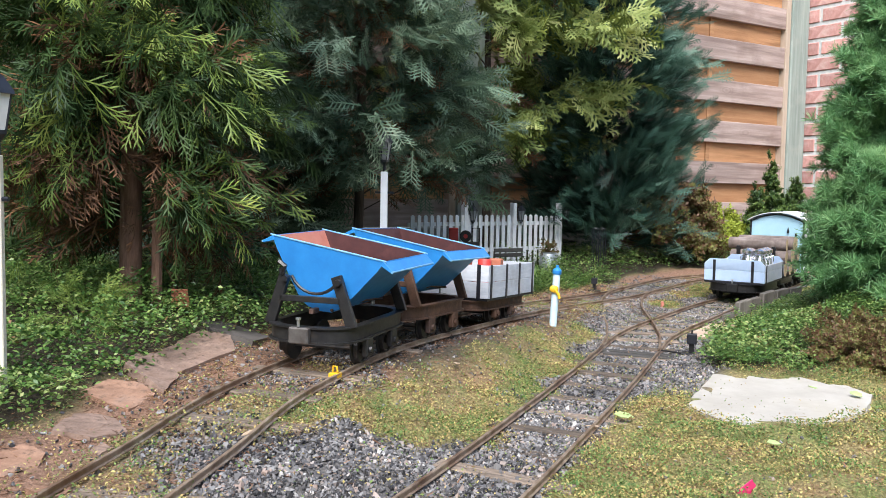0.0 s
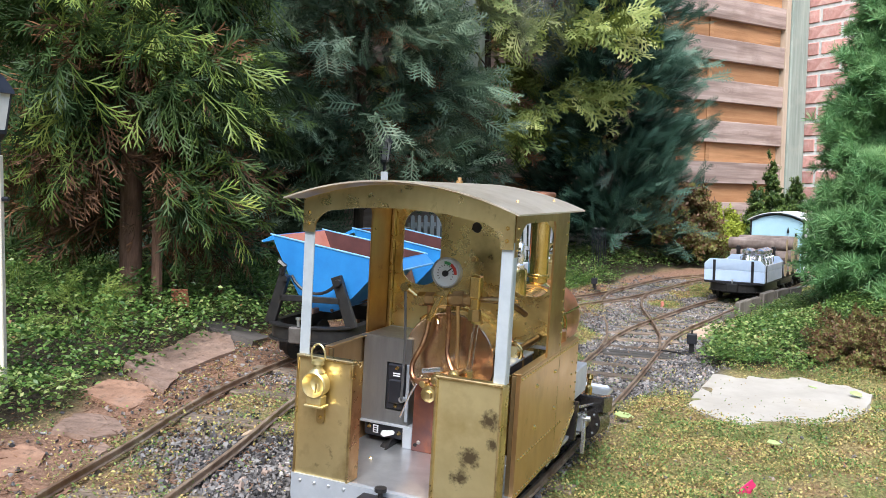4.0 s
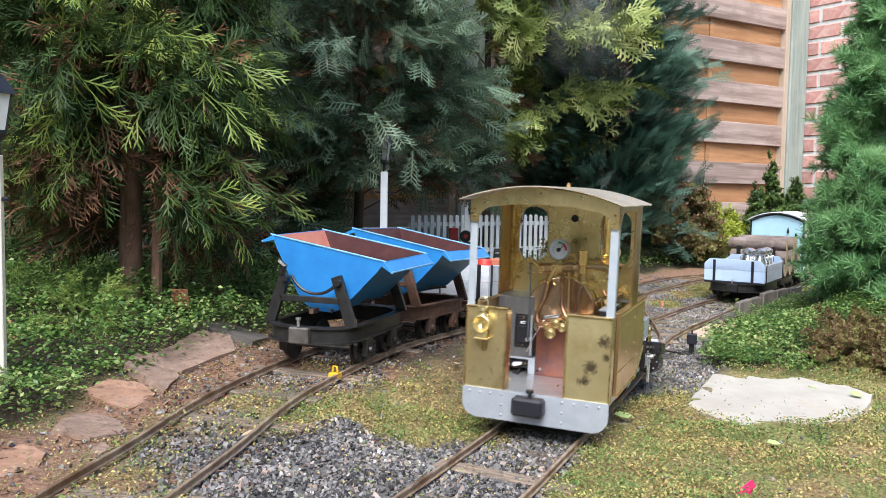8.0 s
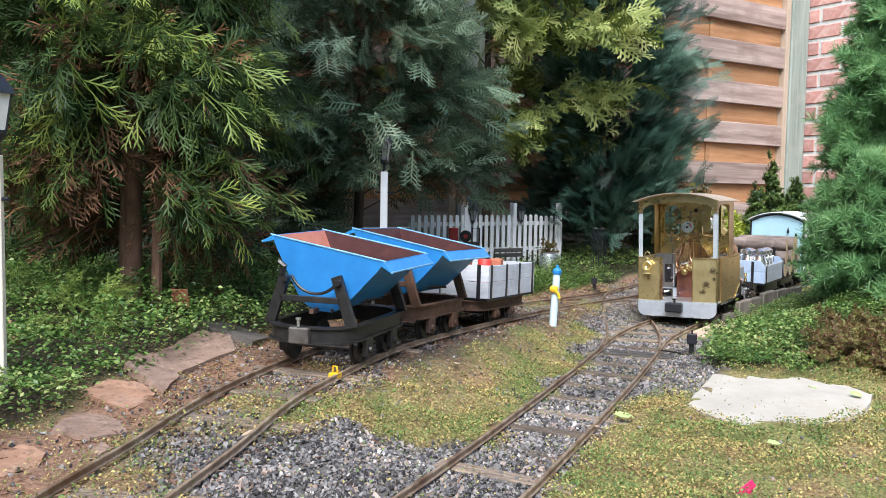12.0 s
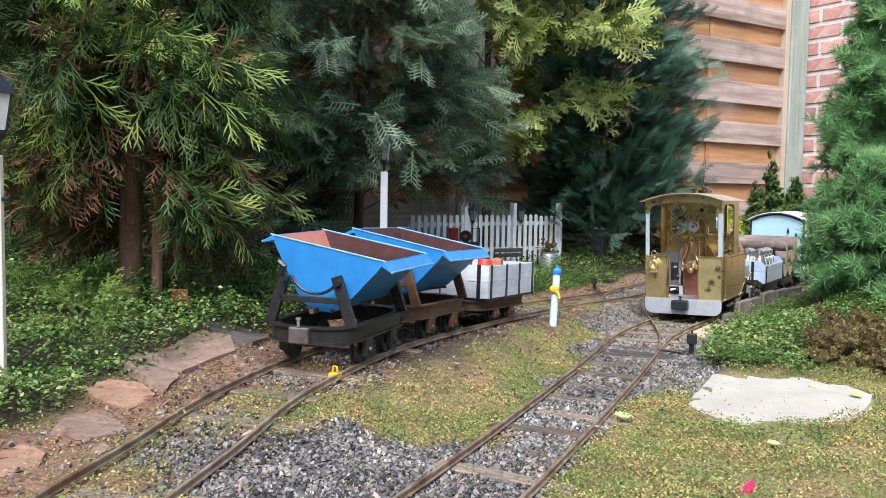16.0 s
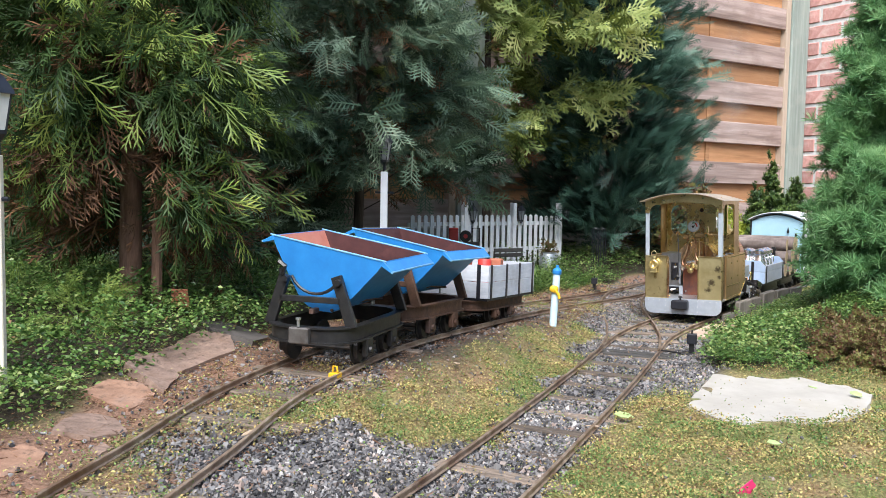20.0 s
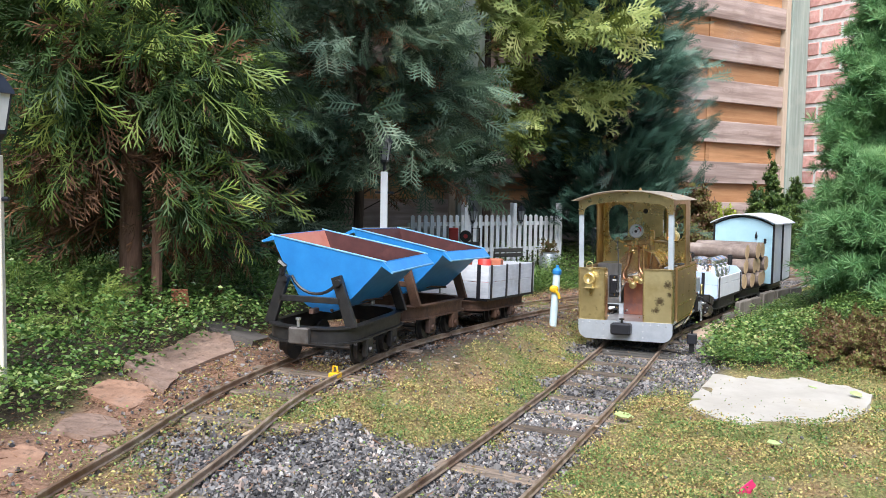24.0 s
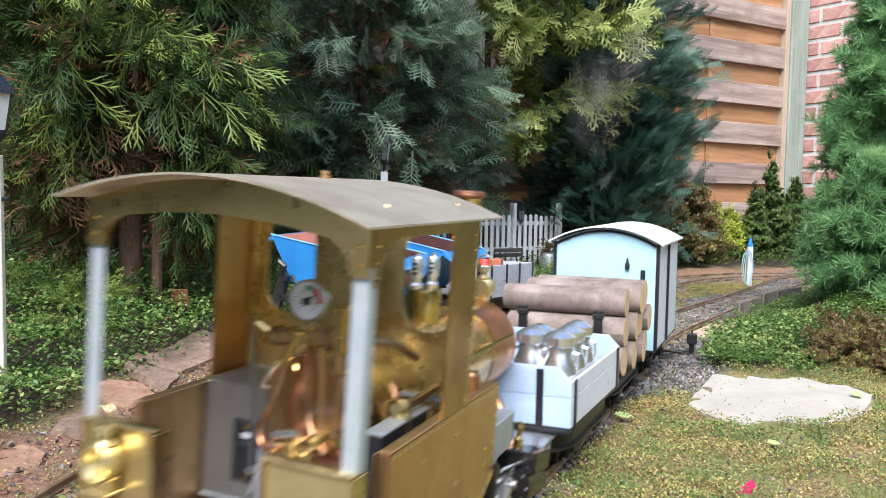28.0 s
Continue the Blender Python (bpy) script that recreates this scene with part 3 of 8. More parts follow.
def fill_mesh(me, co, faces):
    """Fast mesh from arrays; faces all have the same number of corners."""
    k = faces.shape[1]
    me.vertices.add(len(co))
    me.vertices.foreach_set("co", np.ascontiguousarray(co, np.float32).ravel())
    me.loops.add(faces.size)
    me.loops.foreach_set("vertex_index", np.ascontiguousarray(faces, np.int32).ravel())
    me.polygons.add(len(faces))
    me.polygons.foreach_set("loop_start", np.arange(0, faces.size, k, dtype=np.int32))
    me.update(calc_edges=True)
    return me


def strew(name, base, faces, mats, material):
    """One mesh of many small copies of a base form; mats: n x 3 x 4."""
    base = np.asarray(base, float)
    faces = np.asarray(faces, int)
    co = np.einsum("nij,vj->nvi", mats[:, :, :3], base) + mats[:, None, :, 3]
    n, v = len(mats), len(base)
    f = (faces[None] + (np.arange(n) * v)[:, None, None]).reshape(-1, faces.shape[1])
    me = bpy.data.meshes.new(name)
    fill_mesh(me, co.reshape(-1, 3), f)
    me.materials.append(material)
    return me


def frames(rng, pos, out, size, roll=None, stretch=None):
    """n x 3 x 4 matrices: x axis along out, z as upright as may be, turned by roll about x, scaled."""
    x = out / np.linalg.norm(out, axis=1)[:, None]
    up = np.tile([0.0, 0.0, 1.0], (len(x), 1)) + rng.normal(0, 0.05, x.shape)
    y = np.cross(up, x)
    y /= np.linalg.norm(y, axis=1)[:, None]
    z = np.cross(x, y)
    if roll is not None:
        c, s = np.cos(roll)[:, None], np.sin(roll)[:, None]
        y, z = y * c + z * s, z * c - y * s
    size = np.broadcast_to(size, (len(x),))[:, None]
    return np.concatenate([np.stack([x * size, y * size, z * size], 2), pos[:, :, None]], 2)


def random_turns(rng, n):
    q = rng.normal(size=(n, 4))
    q /= np.linalg.norm(q, axis=1)[:, None]
    w, x, y, z = q.T
    return np.stack([np.stack([1 - 2 * (y * y + z * z), 2 * (x * y - z * w), 2 * (x * z + y * w)], 1),
                     np.stack([2 * (x * y + z * w), 1 - 2 * (x * x + z * z), 2 * (y * z - x * w)], 1),
                     np.stack([2 * (x * z - y * w), 2 * (y * z + x * w), 1 - 2 * (x * x + y * y)], 1)], 1)


build_ground()


def build_track(name, line, label, rails, sleeper_rows, sunk=0.0):
    t = thing(name, label, "track", kind="structure")
    for ln in rails:
        rail("rail", ln, t)
    proto = None
    rng = random.Random(5)
    for p, ang, half in sleeper_rows:
        m = Matrix.Translation((p[0], p[1], p[2] - 0.0068 + rng.uniform(-0.0014, 0.0004) - sunk * rng.random())) @ Euler((0, rng.uniform(-0.02, 0.02), ang + rng.uniform(-0.07, 0.07))).to_matrix().to_4x4()
        m = m @ Matrix.Translation((rng.uniform(-0.008, 0.008), 0, 0))
        if proto is None:
            bm = B()
            box(bm, -0.075, 0.075, -0.010, 0.010, -0.012, 0.0, 0.0012)
            proto = part("sleeper", bm, SLEEPER, t)
            proto.matrix_basis = m
        else:
            again(proto, t, m @ Matrix.Diagonal((half / 0.075 * rng.uniform(0.95, 1.06), rng.uniform(0.8, 1.1), 1, 1)))
    return t


def sleepers(line, step, start=0.0, stop=1e9, half=0.075):
    s = arc(line)
    out = []
    a = start
    while a < min(s[-1], stop):
        p, q = at_s(line, s, a), at_s(line, s, a + 0.02)
        out.append((p, math.atan2(-(q - p).x, (q - p).y), half))
        a += step
    return out


R2 = GAUGE / 2 + 0.0015
build_track("main_track", MAIN, "narrow rusty rails on weathered grey wooden sleepers in gravel", [offset(MAIN, -R2), offset(MAIN, R2)], sleepers(MAIN, 0.078, 1.0, half=0.066), 0.0022)
build_track("siding_track", SIDING, "narrow rusty rails on half-buried weathered wooden sleepers", [offset(SIDING, -R2), offset(SIDING, R2)], sleepers(SIDING, 0.09, 0.3, half=0.07), 0.0045)
build_track("link_track", LINK, "curved rusty point rails linking two narrow tracks", [offset(LINK, -R2), offset(LINK, R2)], sleepers(LINK, 0.07, 0.14, 0.72, 0.085))


# ---- vehicles ----
def wheelset(parent, y, r, name="wheel", axle=True):
    for sx in (-1, 1):
        bm = B()
        mm = Matrix.Rotation(radians(90 * sx), 4, "Y")
        lathe(bm, [(0.003, -0.004), (r + 0.0025, -0.004), (r + 0.0025, -0.0025), (r, -0.0015), (r * 0.97, 0.004), (r * 0.84, 0.004), (r * 0.8, 0.002), (r * 0.35, 0.002), (r * 0.3, 0.0045), (0.002, 0.0045)], mm, 22)
        part(name, bm, BLACK, parent, at=Matrix.Translation((sx * (GAUGE / 2 + 0.001), y, r)))
    if axle:
        part("axle", cyl(B(), (-GAUGE / 2, y, r), (GAUGE / 2, y, r), 0.003, n=8), BLACK, parent)


def rivets(parent, material, pts, r, axis, name="rivet"):
    """Round heads in a row, each a small part on one shared mesh."""
    proto = None
    for p in pts:
        if proto is None:
            proto = part(name, cyl(B(), (0, 0, 0), Vector(axis) * r * 0.8, r, r * 0.45, 6), material, parent)
            proto.matrix_basis = Matrix.Translation(p)
        else:
            again(proto, parent, Matrix.Translation(p))


def rounded(cx, cy, w, h, r, n=6):
    """A rectangle outline with round corners."""
    out = []
    for sx, sy, a0 in ((1, 1, 0), (-1, 1, 90), (-1, -1, 180), (1, -1, 270)):
        out += [(cx + sx * (w / 2 - r) + r * math.cos(radians(a0 + q)), cy + sy * (h / 2 - r) + r * math.sin(radians(a0 + q))) for q in np.linspace(0, 90, n)]
    return out


def pipe(parent, pts, r, material=None, n=8, name="copper_pipe", label=""):
    return part(name, tube(B(), curve_through(pts, 0.002), r, n), material or COPPER, parent, label)


def hand_lamp(parent, name, x, y, z, k, back, label):
    """A cast brass lamp: round bowl with a deep reflector, neck, wire ring, square foot; back is +1 if it looks towards +y."""
    turn = Matrix.Translation((x, y, z)) @ Matrix.Rotation(radians(-90 * back), 4, "X")
    lamp = part(name, lathe(B(), [(0.0070 * k, -0.006 * k), (0.0096 * k, -0.003 * k), (0.0100 * k, 0.003 * k), (0.0102 * k, 0.0055 * k), (0.0092 * k, 0.0062 * k), (0.0082 * k, 0.0045 * k), (0.0060 * k, -0.0005 * k), (0.0012 * k, -0.003 * k)], turn, 22), LAMP_BRASS, parent, label)
    bm = B()
    lathe(bm, [(0.0058 * k, 0.0085 * k), (0.0062 * k, 0.0095 * k), (0.0036 * k, 0.012 * k), (0.0034 * k, 0.0145 * k), (0.0050 * k, 0.0152 * k), (0.0046 * k, 0.018 * k), (0.002 * k, 0.019 * k)], Matrix.Translation((x, y, z)), 14)
    part("lamp_chimney", bm, LAMP_BRASS, lamp)
    part("lamp_foot", box(box(B(), x - 0.0062 * k, x + 0.0062 * k, y - 0.0045 * k, y + 0.0045 * k, z - 0.0155 * k, z - 0.0085 * k, 0.0008 * k), x - 0.0078 * k, x + 0.0078 * k, y - 0.0055 * k, y + 0.0055 * k, z - 0.0175 * k, z - 0.0155 * k, 0.0005 * k), LAMP_BRASS, lamp)
    part("burner", cyl(B(), (x + 0.001, y + back * 0.003 * k, z - 0.006 * k), (x + 0.001, y + back * 0.003 * k, z + 0.001 * k), 0.0011 * k, n=8), BRASS, lamp)
    part("ring_handle", tube(B(), [(x + 0.0058 * k * math.cos(q), y, z + 0.0225 * k + 0.0078 * k * math.sin(q)) for q in np.linspace(-1.0, math.pi + 1.0, 18)], 0.0008 * k, 6), LAMP_BRASS, lamp)
    return lamp


def build_loco():
    loco = thing("steam_locomotive", "small unpainted brass narrow-gauge steam locomotive with open cab", "locomotive")
    W = 0.0765
    PLATE, FLOOR, SILL = 0.140, 0.0440, 0.1295
    # frame and floor
    for x in (-0.032, 0.032):
        part("frame", box(B(), x - 0.002, x + 0.002, 0.01, 0.392, 0.016, 0.0405), BLACK, loco)
    part("footplate", box(B(), -0.0755, 0.0755, 0.003, 0.392, 0.0405, FLOOR, 0.0006), STEEL, loco, "grey steel footplate")
    for y in (0.095, 0.205):
        wheelset(loco, y, 0.024)
    # rear beam with rounded lower corners
    ol = [(-W, FLOOR + 0.001), (-W, 0.030)] + [(-W + 0.016 - 0.016 * math.cos(a), 0.030 - 0.016 * math.sin(a)) for a in np.linspace(0, math.pi / 2, 7)] + \
         [(W - 0.016 + 0.016 * math.sin(a), 0.030 - 0.016 * math.cos(a)) for a in np.linspace(0, math.pi / 2, 7)] + [(W, FLOOR + 0.001)]
    beam = part("rear_beam", slab(B(), ol, 0.004, Matrix.Translation((0, 0.001, 0)) @ UPRIGHT), STEEL_PAINT, loco, "silver buffer beam with rounded corners")
    xs = [-0.069, -0.0575, -0.046, -0.034, 0.030, 0.042, 0.0545, 0.067]
    rivets(beam, STEEL, [(x, -0.003, 0.0405) for x in xs] + [(x, -0.003, z) for x in (-0.034, 0.030) for z in (0.030, 0.0195)], 0.0016, (0, -1, 0))
    buf = part("buffer", box(B(), -0.019, 0.0135, -0.019, -0.0035, 0.0245, 0.043, 0.0025), BLACK_PAINT, loco, "black rubber buffer block")
    part("coupling_pin", lathe(B(), [(0.0018, 0.040), (0.0018, 0.0475), (0.0042, 0.048), (0.0042, 0.0505), (0.001, 0.0512)], Matrix.Translation((-0.002, -0.010, 0)), 12), BLACK, buf)
    # rear panels: folded sheets with a return along the doorway and a rolled top
    for x0, x1, inner, mt, lb in ((-W, -0.0314, -0.0314, BRASS_PANEL, "dull brass sheet with brown stains"), (0.0296, W, 0.0296, SPOTTED, "dull brass sheet with black tarnish spots")):
        sgn = -1 if x0 < 0 else 1
        p = part("rear_panel", box(B(), x0, x1, -0.001, 0.0008, FLOOR + 0.0005, SILL - 0.001, 0.0003), mt, loco, lb)
        part("panel_return", box(B(), min(inner, inner + sgn * 0.0022), max(inner, inner + sgn * 0.0022), -0.0028, 0.0125, FLOOR + 0.0005, SILL - 0.001, 0.0005), BRASS_EDGE, p)
        part("panel_top", box(B(), x0, x1, -0.0030, 0.0042, SILL - 0.0008, SILL + 0.0012, 0.0005), BRASS_EDGE, p)
        part("panel_edge", box(B(), min(-sgn * 0 + sgn * W, sgn * (W - 0.0018)), max(sgn * W, sgn * (W - 0.0018)), -0.0022, 0.0115, FLOOR + 0.0005, SILL - 0.001, 0.0004), BRASS_EDGE, p)
    lamp = hand_lamp(loco, "rear_lamp", -0.0563, -0.0075, 0.1128, 0.92, -1, "pale cast brass hand lamp with a ring handle")
    part("lamp_bracket", slab(B(), rounded(-0.0555, 0.0915, 0.006, 0.016, 0.0025), 0.0012, Matrix.Translation((0, -0.0012, 0)) @ UPRIGHT), BRASS, lamp)
    rivets(lamp, BRASS_BRIGHT, [(-0.0555, -0.0024, 0.095), (-0.0555, -0.0024, 0.088)], 0.0016, (0, -1, 0), "lamp_screw")
    # angle posts of bright steel
    for sx in (-1, 1):
        post = part("cab_post", box(B(), sx * 0.0725 - 0.004, sx * 0.0725 + 0.004, 0.0005, 0.002, SILL, 0.2215, 0.0004), POST_STEEL, loco, "bright steel angle post")
        part("post_flange", box(B(), min(sx * 0.0752, sx * 0.0766), max(sx * 0.0752, sx * 0.0766), 0.0022, 0.009, SILL, 0.2215, 0.0003), POST_STEEL, post)
    # rear arch: plate under the roof with rounded inner corners
    n = 14
    top = [(W - 2 * W * k / n, 0.2395 + 0.0140 * (1 - (1 - 2 * k / n) ** 2)) for k in range(n + 1)]
    inn = [(-W, 0.217), (-0.0680, 0.217)] + [(-0.0680 + 0.017 - 0.017 * math.cos(a), 0.2185 + 0.015 * math.sin(a)) for a in np.linspace(0.1, math.pi / 2, 7)] + \
          [(-0.03, 0.2365), (0.0, 0.2378), (0.03, 0.2365)] + [(0.0680 - 0.017 + 0.017 * math.sin(a), 0.2185 + 0.015 * math.cos(a)) for a in np.linspace(0, math.pi / 2 - 0.1, 7)] + [(0.0680, 0.217), (W, 0.217)]
    arch = part("rear_arch", slab(B(), top + inn, 0.0020, Matrix.Translation((0, 0.0004, 0)) @ UPRIGHT), BRASS, loco)
    rivets(arch, BRASS_BRIGHT, [(sx * 0.0722, -0.0016, z) for sx in (-1, 1) for z in (0.2225, 0.2305)], 0.0015, (0, -1, 0))
    # front plate with two windows and a whistle hole
    ol = [(-W, FLOOR), (W, FLOOR)] + top
    hole = [(0.0045 * math.cos(a), 0.2205 + 0.0045 * math.sin(a)) for a in np.linspace(0, 2 * math.pi, 12, endpoint=False)]
    wins = [rounded(sx * 0.0480, 0.2000, 0.0348, 0.0630, 0.0150) for sx in (-1, 1)]
    plate = part("front_plate", slab(B(), ol, 0.0018, Matrix.Translation((0, PLATE + 0.0018, 0)) @ UPRIGHT, [*wins, hole]), BRASS_PLATE, loco, "brass spectacle plate with two round-cornered windows")
    part("hole_stop", cyl(B(), (0, PLATE + 0.0035, 0.2205), (0, PLATE + 0.0022, 0.2205), 0.0055, n=12), BLACK, plate)
    part("plate_bolt", cyl(B(), (0, PLATE, 0.1945), (0, PLATE - 0.003, 0.1945), 0.0024, n=6), BRASS, plate)
    part("plate_foot", box(B(), -0.0745, 0.0745, PLATE - 0.004, PLATE - 0.0005, 0.1285, 0.1312, 0.0004), STEEL_PAINT, plate)
    # cab sides: a narrow wing before the plate, a strip under the roof, a rounded bracket at the rear post
    for sx in (-1, 1):
        M = Matrix(((0, 0, sx, sx * 0.0750), (1, 0, 0, 0), (0, 1, 0, 0), (0, 0, 0, 1)))
        side = [(0.0024, 0.2395), (PLATE - 0.0005, 0.2395), (PLATE - 0.0005, SILL), (0.1015, SILL)] + [(0.1015 - 0.006 + 0.006 * math.cos(q), 0.2270 + 0.006 * math.sin(q)) for q in np.linspace(0, math.pi / 2, 5)] + \
               [(0.030 - 0.021 * math.sin(q), 0.2120 + 0.021 * math.cos(q)) for q in np.linspace(0, math.pi / 2, 8)] + [(0.0024, 0.212)]
        cs = part("cab_side", slab(B(), side, 0.0016, M), BRASS_WING, loco, "brass cab side with wide rounded opening")
        rivets(cs, BRASS_BRIGHT, [(sx * 0.0766, 0.1365, 0.1345 + k * 0.0087) for k in range(12)], 0.0011, (sx, 0, 0))
        rivets(cs, BRASS_BRIGHT, [(sx * 0.0766, 0.0075, z) for z in (0.2165, 0.2235, 0.2305)], 0.0012, (sx, 0, 0))
        part("wing_corner", box(B(), min(sx * 0.0722, sx * 0.0748), max(sx * 0.0722, sx * 0.0748), PLATE - 0.0045, PLATE - 0.0005, SILL, 0.2385, 0.0003), BRASS_EDGE, cs)
    # roof
    bm = B()
    n = 20
    R = 0.0838
    us = np.linspace(-R, R, n + 1)
    arcz = [0.2392 + 0.0160 * (1 - (u / R) ** 2) for u in us]
    r0 = [[bm.verts.new((u, y, z + dz)) for u, z in zip(us, arcz)] for y, dz in ((-0.017, 0.0), (-0.017, 0.0011), (0.160, 0.0011), (0.160, 0.0))]
    for a, b in ((0, 1), (1, 2), (2, 3), (3, 0)):
        for k in range(n):
            bm.faces.new((r0[a][k], r0[a][k + 1], r0[b][k + 1], r0[b][k]))
    bm.faces.new((r0[0][0], r0[1][0], r0[2][0], r0[3][0]))
    bm.faces.new((r0[0][-1], r0[3][-1], r0[2][-1], r0[1][-1]))
    bmesh.ops.recalc_face_normals(bm, faces=bm.faces[:])
    roof = part("roof", bm, BRASS_ROOF, loco, "curved dull brass sheet roof")
    part("roof_knob", lathe(B(), [(0.0026, 0.2555), (0.0026, 0.258), (0.0014, 0.2584), (0.0018, 0.2602), (0.0004, 0.261)], Matrix.Translation((0.004, 0.085, 0)), 10), BRASS_WARM, roof)
    rivets(roof, BRASS_WARM, [(0.066, 0.035, 0.2463), (0.066, 0.128, 0.2463), (-0.066, 0.035, 0.2463)], 0.0014, (0, 0, 1.4), "roof_stud")
    # side sheets: riveted plates with an arched cut-out before the cylinders, closed tanks ahead of the cab
    for sx in (-1, 1):
        xo = sx * W
        cut = [(0.204 - 0.052 * (1 - math.cos(q)), 0.0415 + 0.0275 * math.cos(q)) for q in np.linspace(0.35, math.pi / 2, 7)]
        ol = [(0.036, 0.0415), (0.036, SILL - 0.001), (0.204, SILL - 0.001), (0.204, 0.068)] + cut[1:]
        M = Matrix(((0, 0, sx, xo - sx * 0.0032), (1, 0, 0, 0), (0, 1, 0, 0), (0, 0, 0, 1)))
        sheet = part("side_tank", slab(B(), ol, 0.0032, M), BRASS_WARM, loco, "riveted warm-toned brass tank side")
        edge = [(xo + sx * 0.0004, y, z) for y, z in [(0.204, 0.070)] + cut + [(0.140, 0.0415)]]
        part("cutout_edge", tube(B(), edge, 0.0013, 6), BRASS_BRIGHT, sheet)
        pts = [(xo, 0.040 + 0.0063 * k, 0.1262) for k in range(26)] + [(xo, 0.2005, 0.074 + 0.0085 * k) for k in range(6)] + [(xo, 0.1845, 0.080 + 0.0105 * k) for k in range(4)] + \
              [(xo, 0.042 + 0.0066 * k, 0.0690 - 0.00007 * k) for k in range(18)] + [(xo, 0.042 + 0.0066 * k, 0.0445) for k in range(16)]
        pts += [(xo, y + 0.0, z + 0.0035) for y, z in cut[1:-1]]
        rivets(sheet, BRASS_BRIGHT, pts, 0.0012, (sx, 0, 0))
        rivets(sheet, BRASS_BRIGHT, [(xo, 0.078, 0.1135), (xo, 0.128, 0.1145), (xo, 0.078, 0.083), (xo, 0.132, 0.0845)], 0.0019, (sx, 0, 0), "bolt_head")
        part("sheet_flange", box(B(), min(sx * 0.0700, xo - sx * 0.0034), max(sx * 0.0700, xo - sx * 0.0034), 0.0362, 0.0392, FLOOR, SILL - 0.0012, 0.0003), DULL_EDGE, sheet)
        if sx > 0:
            part("inner_sheet", box(B(), min(sx * 0.0600, sx * 0.0612), max(sx * 0.0600, sx * 0.0612), 0.052, PLATE - 0.0005, 0.058, 0.122, 0.0003), BRASS, sheet)
        tank = part("tank_body", box(B(), min(sx * 0.048, xo - sx * 0.0034), max(sx * 0.048, xo - sx * 0.0034), PLATE + 0.0025, 0.2035, 0.072, SILL - 0.0016, 0.0008), BRASS_WARM, sheet)
        part("filler_stub", lathe(B(), [(0.0062, 0.128), (0.0062, 0.1385), (0.0048, 0.1398), (0.0046, 0.1405), (0.001, 0.1408)], Matrix.Translation((sx * 0.066, 0.176, 0)), 16), COPPER, tank, "copper filler stub")
        part("tank_rim", box(B(), min(sx * 0.0705, xo), max(sx * 0.0705, xo), 0.0365, 0.2035, SILL - 0.0008, SILL + 0.0006, 0.0004), BRASS_WARM, sheet)
    # boiler, smokebox, chimney
    AX = 0.1185
    boil = part("boiler", cyl(B(), (0, 0.097, AX), (0, 0.320, AX), 0.0375, n=48), BOILER, loco, "warm brass-clad horizontal boiler")
    for y, w in ((0.122, 0.0035), (0.314, 0.002)):
        part("boiler_band", lathe(B(), [(0.0374, -w), (0.0386, -w), (0.0386, w), (0.0374, w)], Matrix.Translation((0, y, AX)) @ Matrix.Rotation(radians(-90), 4, "X"), 48), BRASS_BRIGHT, boil)
    smoke = part("smokebox", lathe(B(), [(0.0376, 0), (0.0382, 0.002), (0.0382, 0.052), (0.0372, 0.060), (0.0340, 0.066), (0.0270, 0.0695), (0.010, 0.0705), (0.001, 0.0705)], Matrix.Translation((0, 0.317, AX)) @ Matrix.Rotation(radians(-90), 4, "X"), 44), COPPER_SMOKE, loco, "copper smokebox with rounded front")
    part("door_knob", ball(B(), (0, 0.391, AX), 0.004, 10), BRASS_BRIGHT, smoke)
    chim = part("chimney", lathe(B(), [(0.0150, 0.148), (0.0150, 0.1545), (0.0110, 0.1575), (0.0104, 0.158), (0.0104, 0.1625), (0.0118, 0.163), (0.0122, 0.1645), (0.0118, 0.166), (0.0104, 0.1665), (0.0102, 0.2455)], Matrix.Translation((0, 0.332, 0)), 28), BRASS_BRIGHT, loco, "tall polished brass chimney")
    part("chimney_cap", lathe(B(), [(0.0100, 0.2445), (0.0124, 0.2452), (0.0134, 0.2472), (0.0130, 0.2496), (0.0116, 0.2508), (0.0090, 0.2508), (0.0086, 0.246)], Matrix.Translation((0, 0.332, 0)), 28), COPPER_RED, chim, "dark red copper chimney cap")
    hand_lamp(loco, "head_lamp", 0.004, 0.374, 0.1665, 0.95, 1, "pale cast brass head lamp with ring handle")
    # steam dome with two safety valves
    dome = part("steam_dome", lathe(B(), [(0.0165, 0.146), (0.0165, 0.151), (0.0135, 0.154), (0.0132, 0.1755), (0.0124, 0.1785), (0.001, 0.1790)], Matrix.Translation((0, 0.248, 0)), 28), BRASS_BRIGHT, loco, "brass steam dome on the boiler")
    for dx, dy in ((-0.0030, 0.2405), (0.0030, 0.2555)):
        bm = B()
        lathe(bm, [(0.0050, 0.178), (0.0050, 0.1815), (0.0036, 0.183), (0.0036, 0.186), (0.0047, 0.187), (0.0047, 0.2005), (0.0038, 0.202), (0.0016, 0.2025), (0.0016, 0.2045), (0.0006, 0.205)], Matrix.Translation((dx, dy, 0)), 16)
        v = part("safety_valve", bm, ALU, dome, "bright steel safety valve")
        for z in (0.190, 0.1935, 0.197):
            part("valve_slot", box(B(), dx - 0.0018, dx + 0.0018, dy - 0.0049, dy - 0.0042, z - 0.0008, z + 0.0008), BLACK, v)
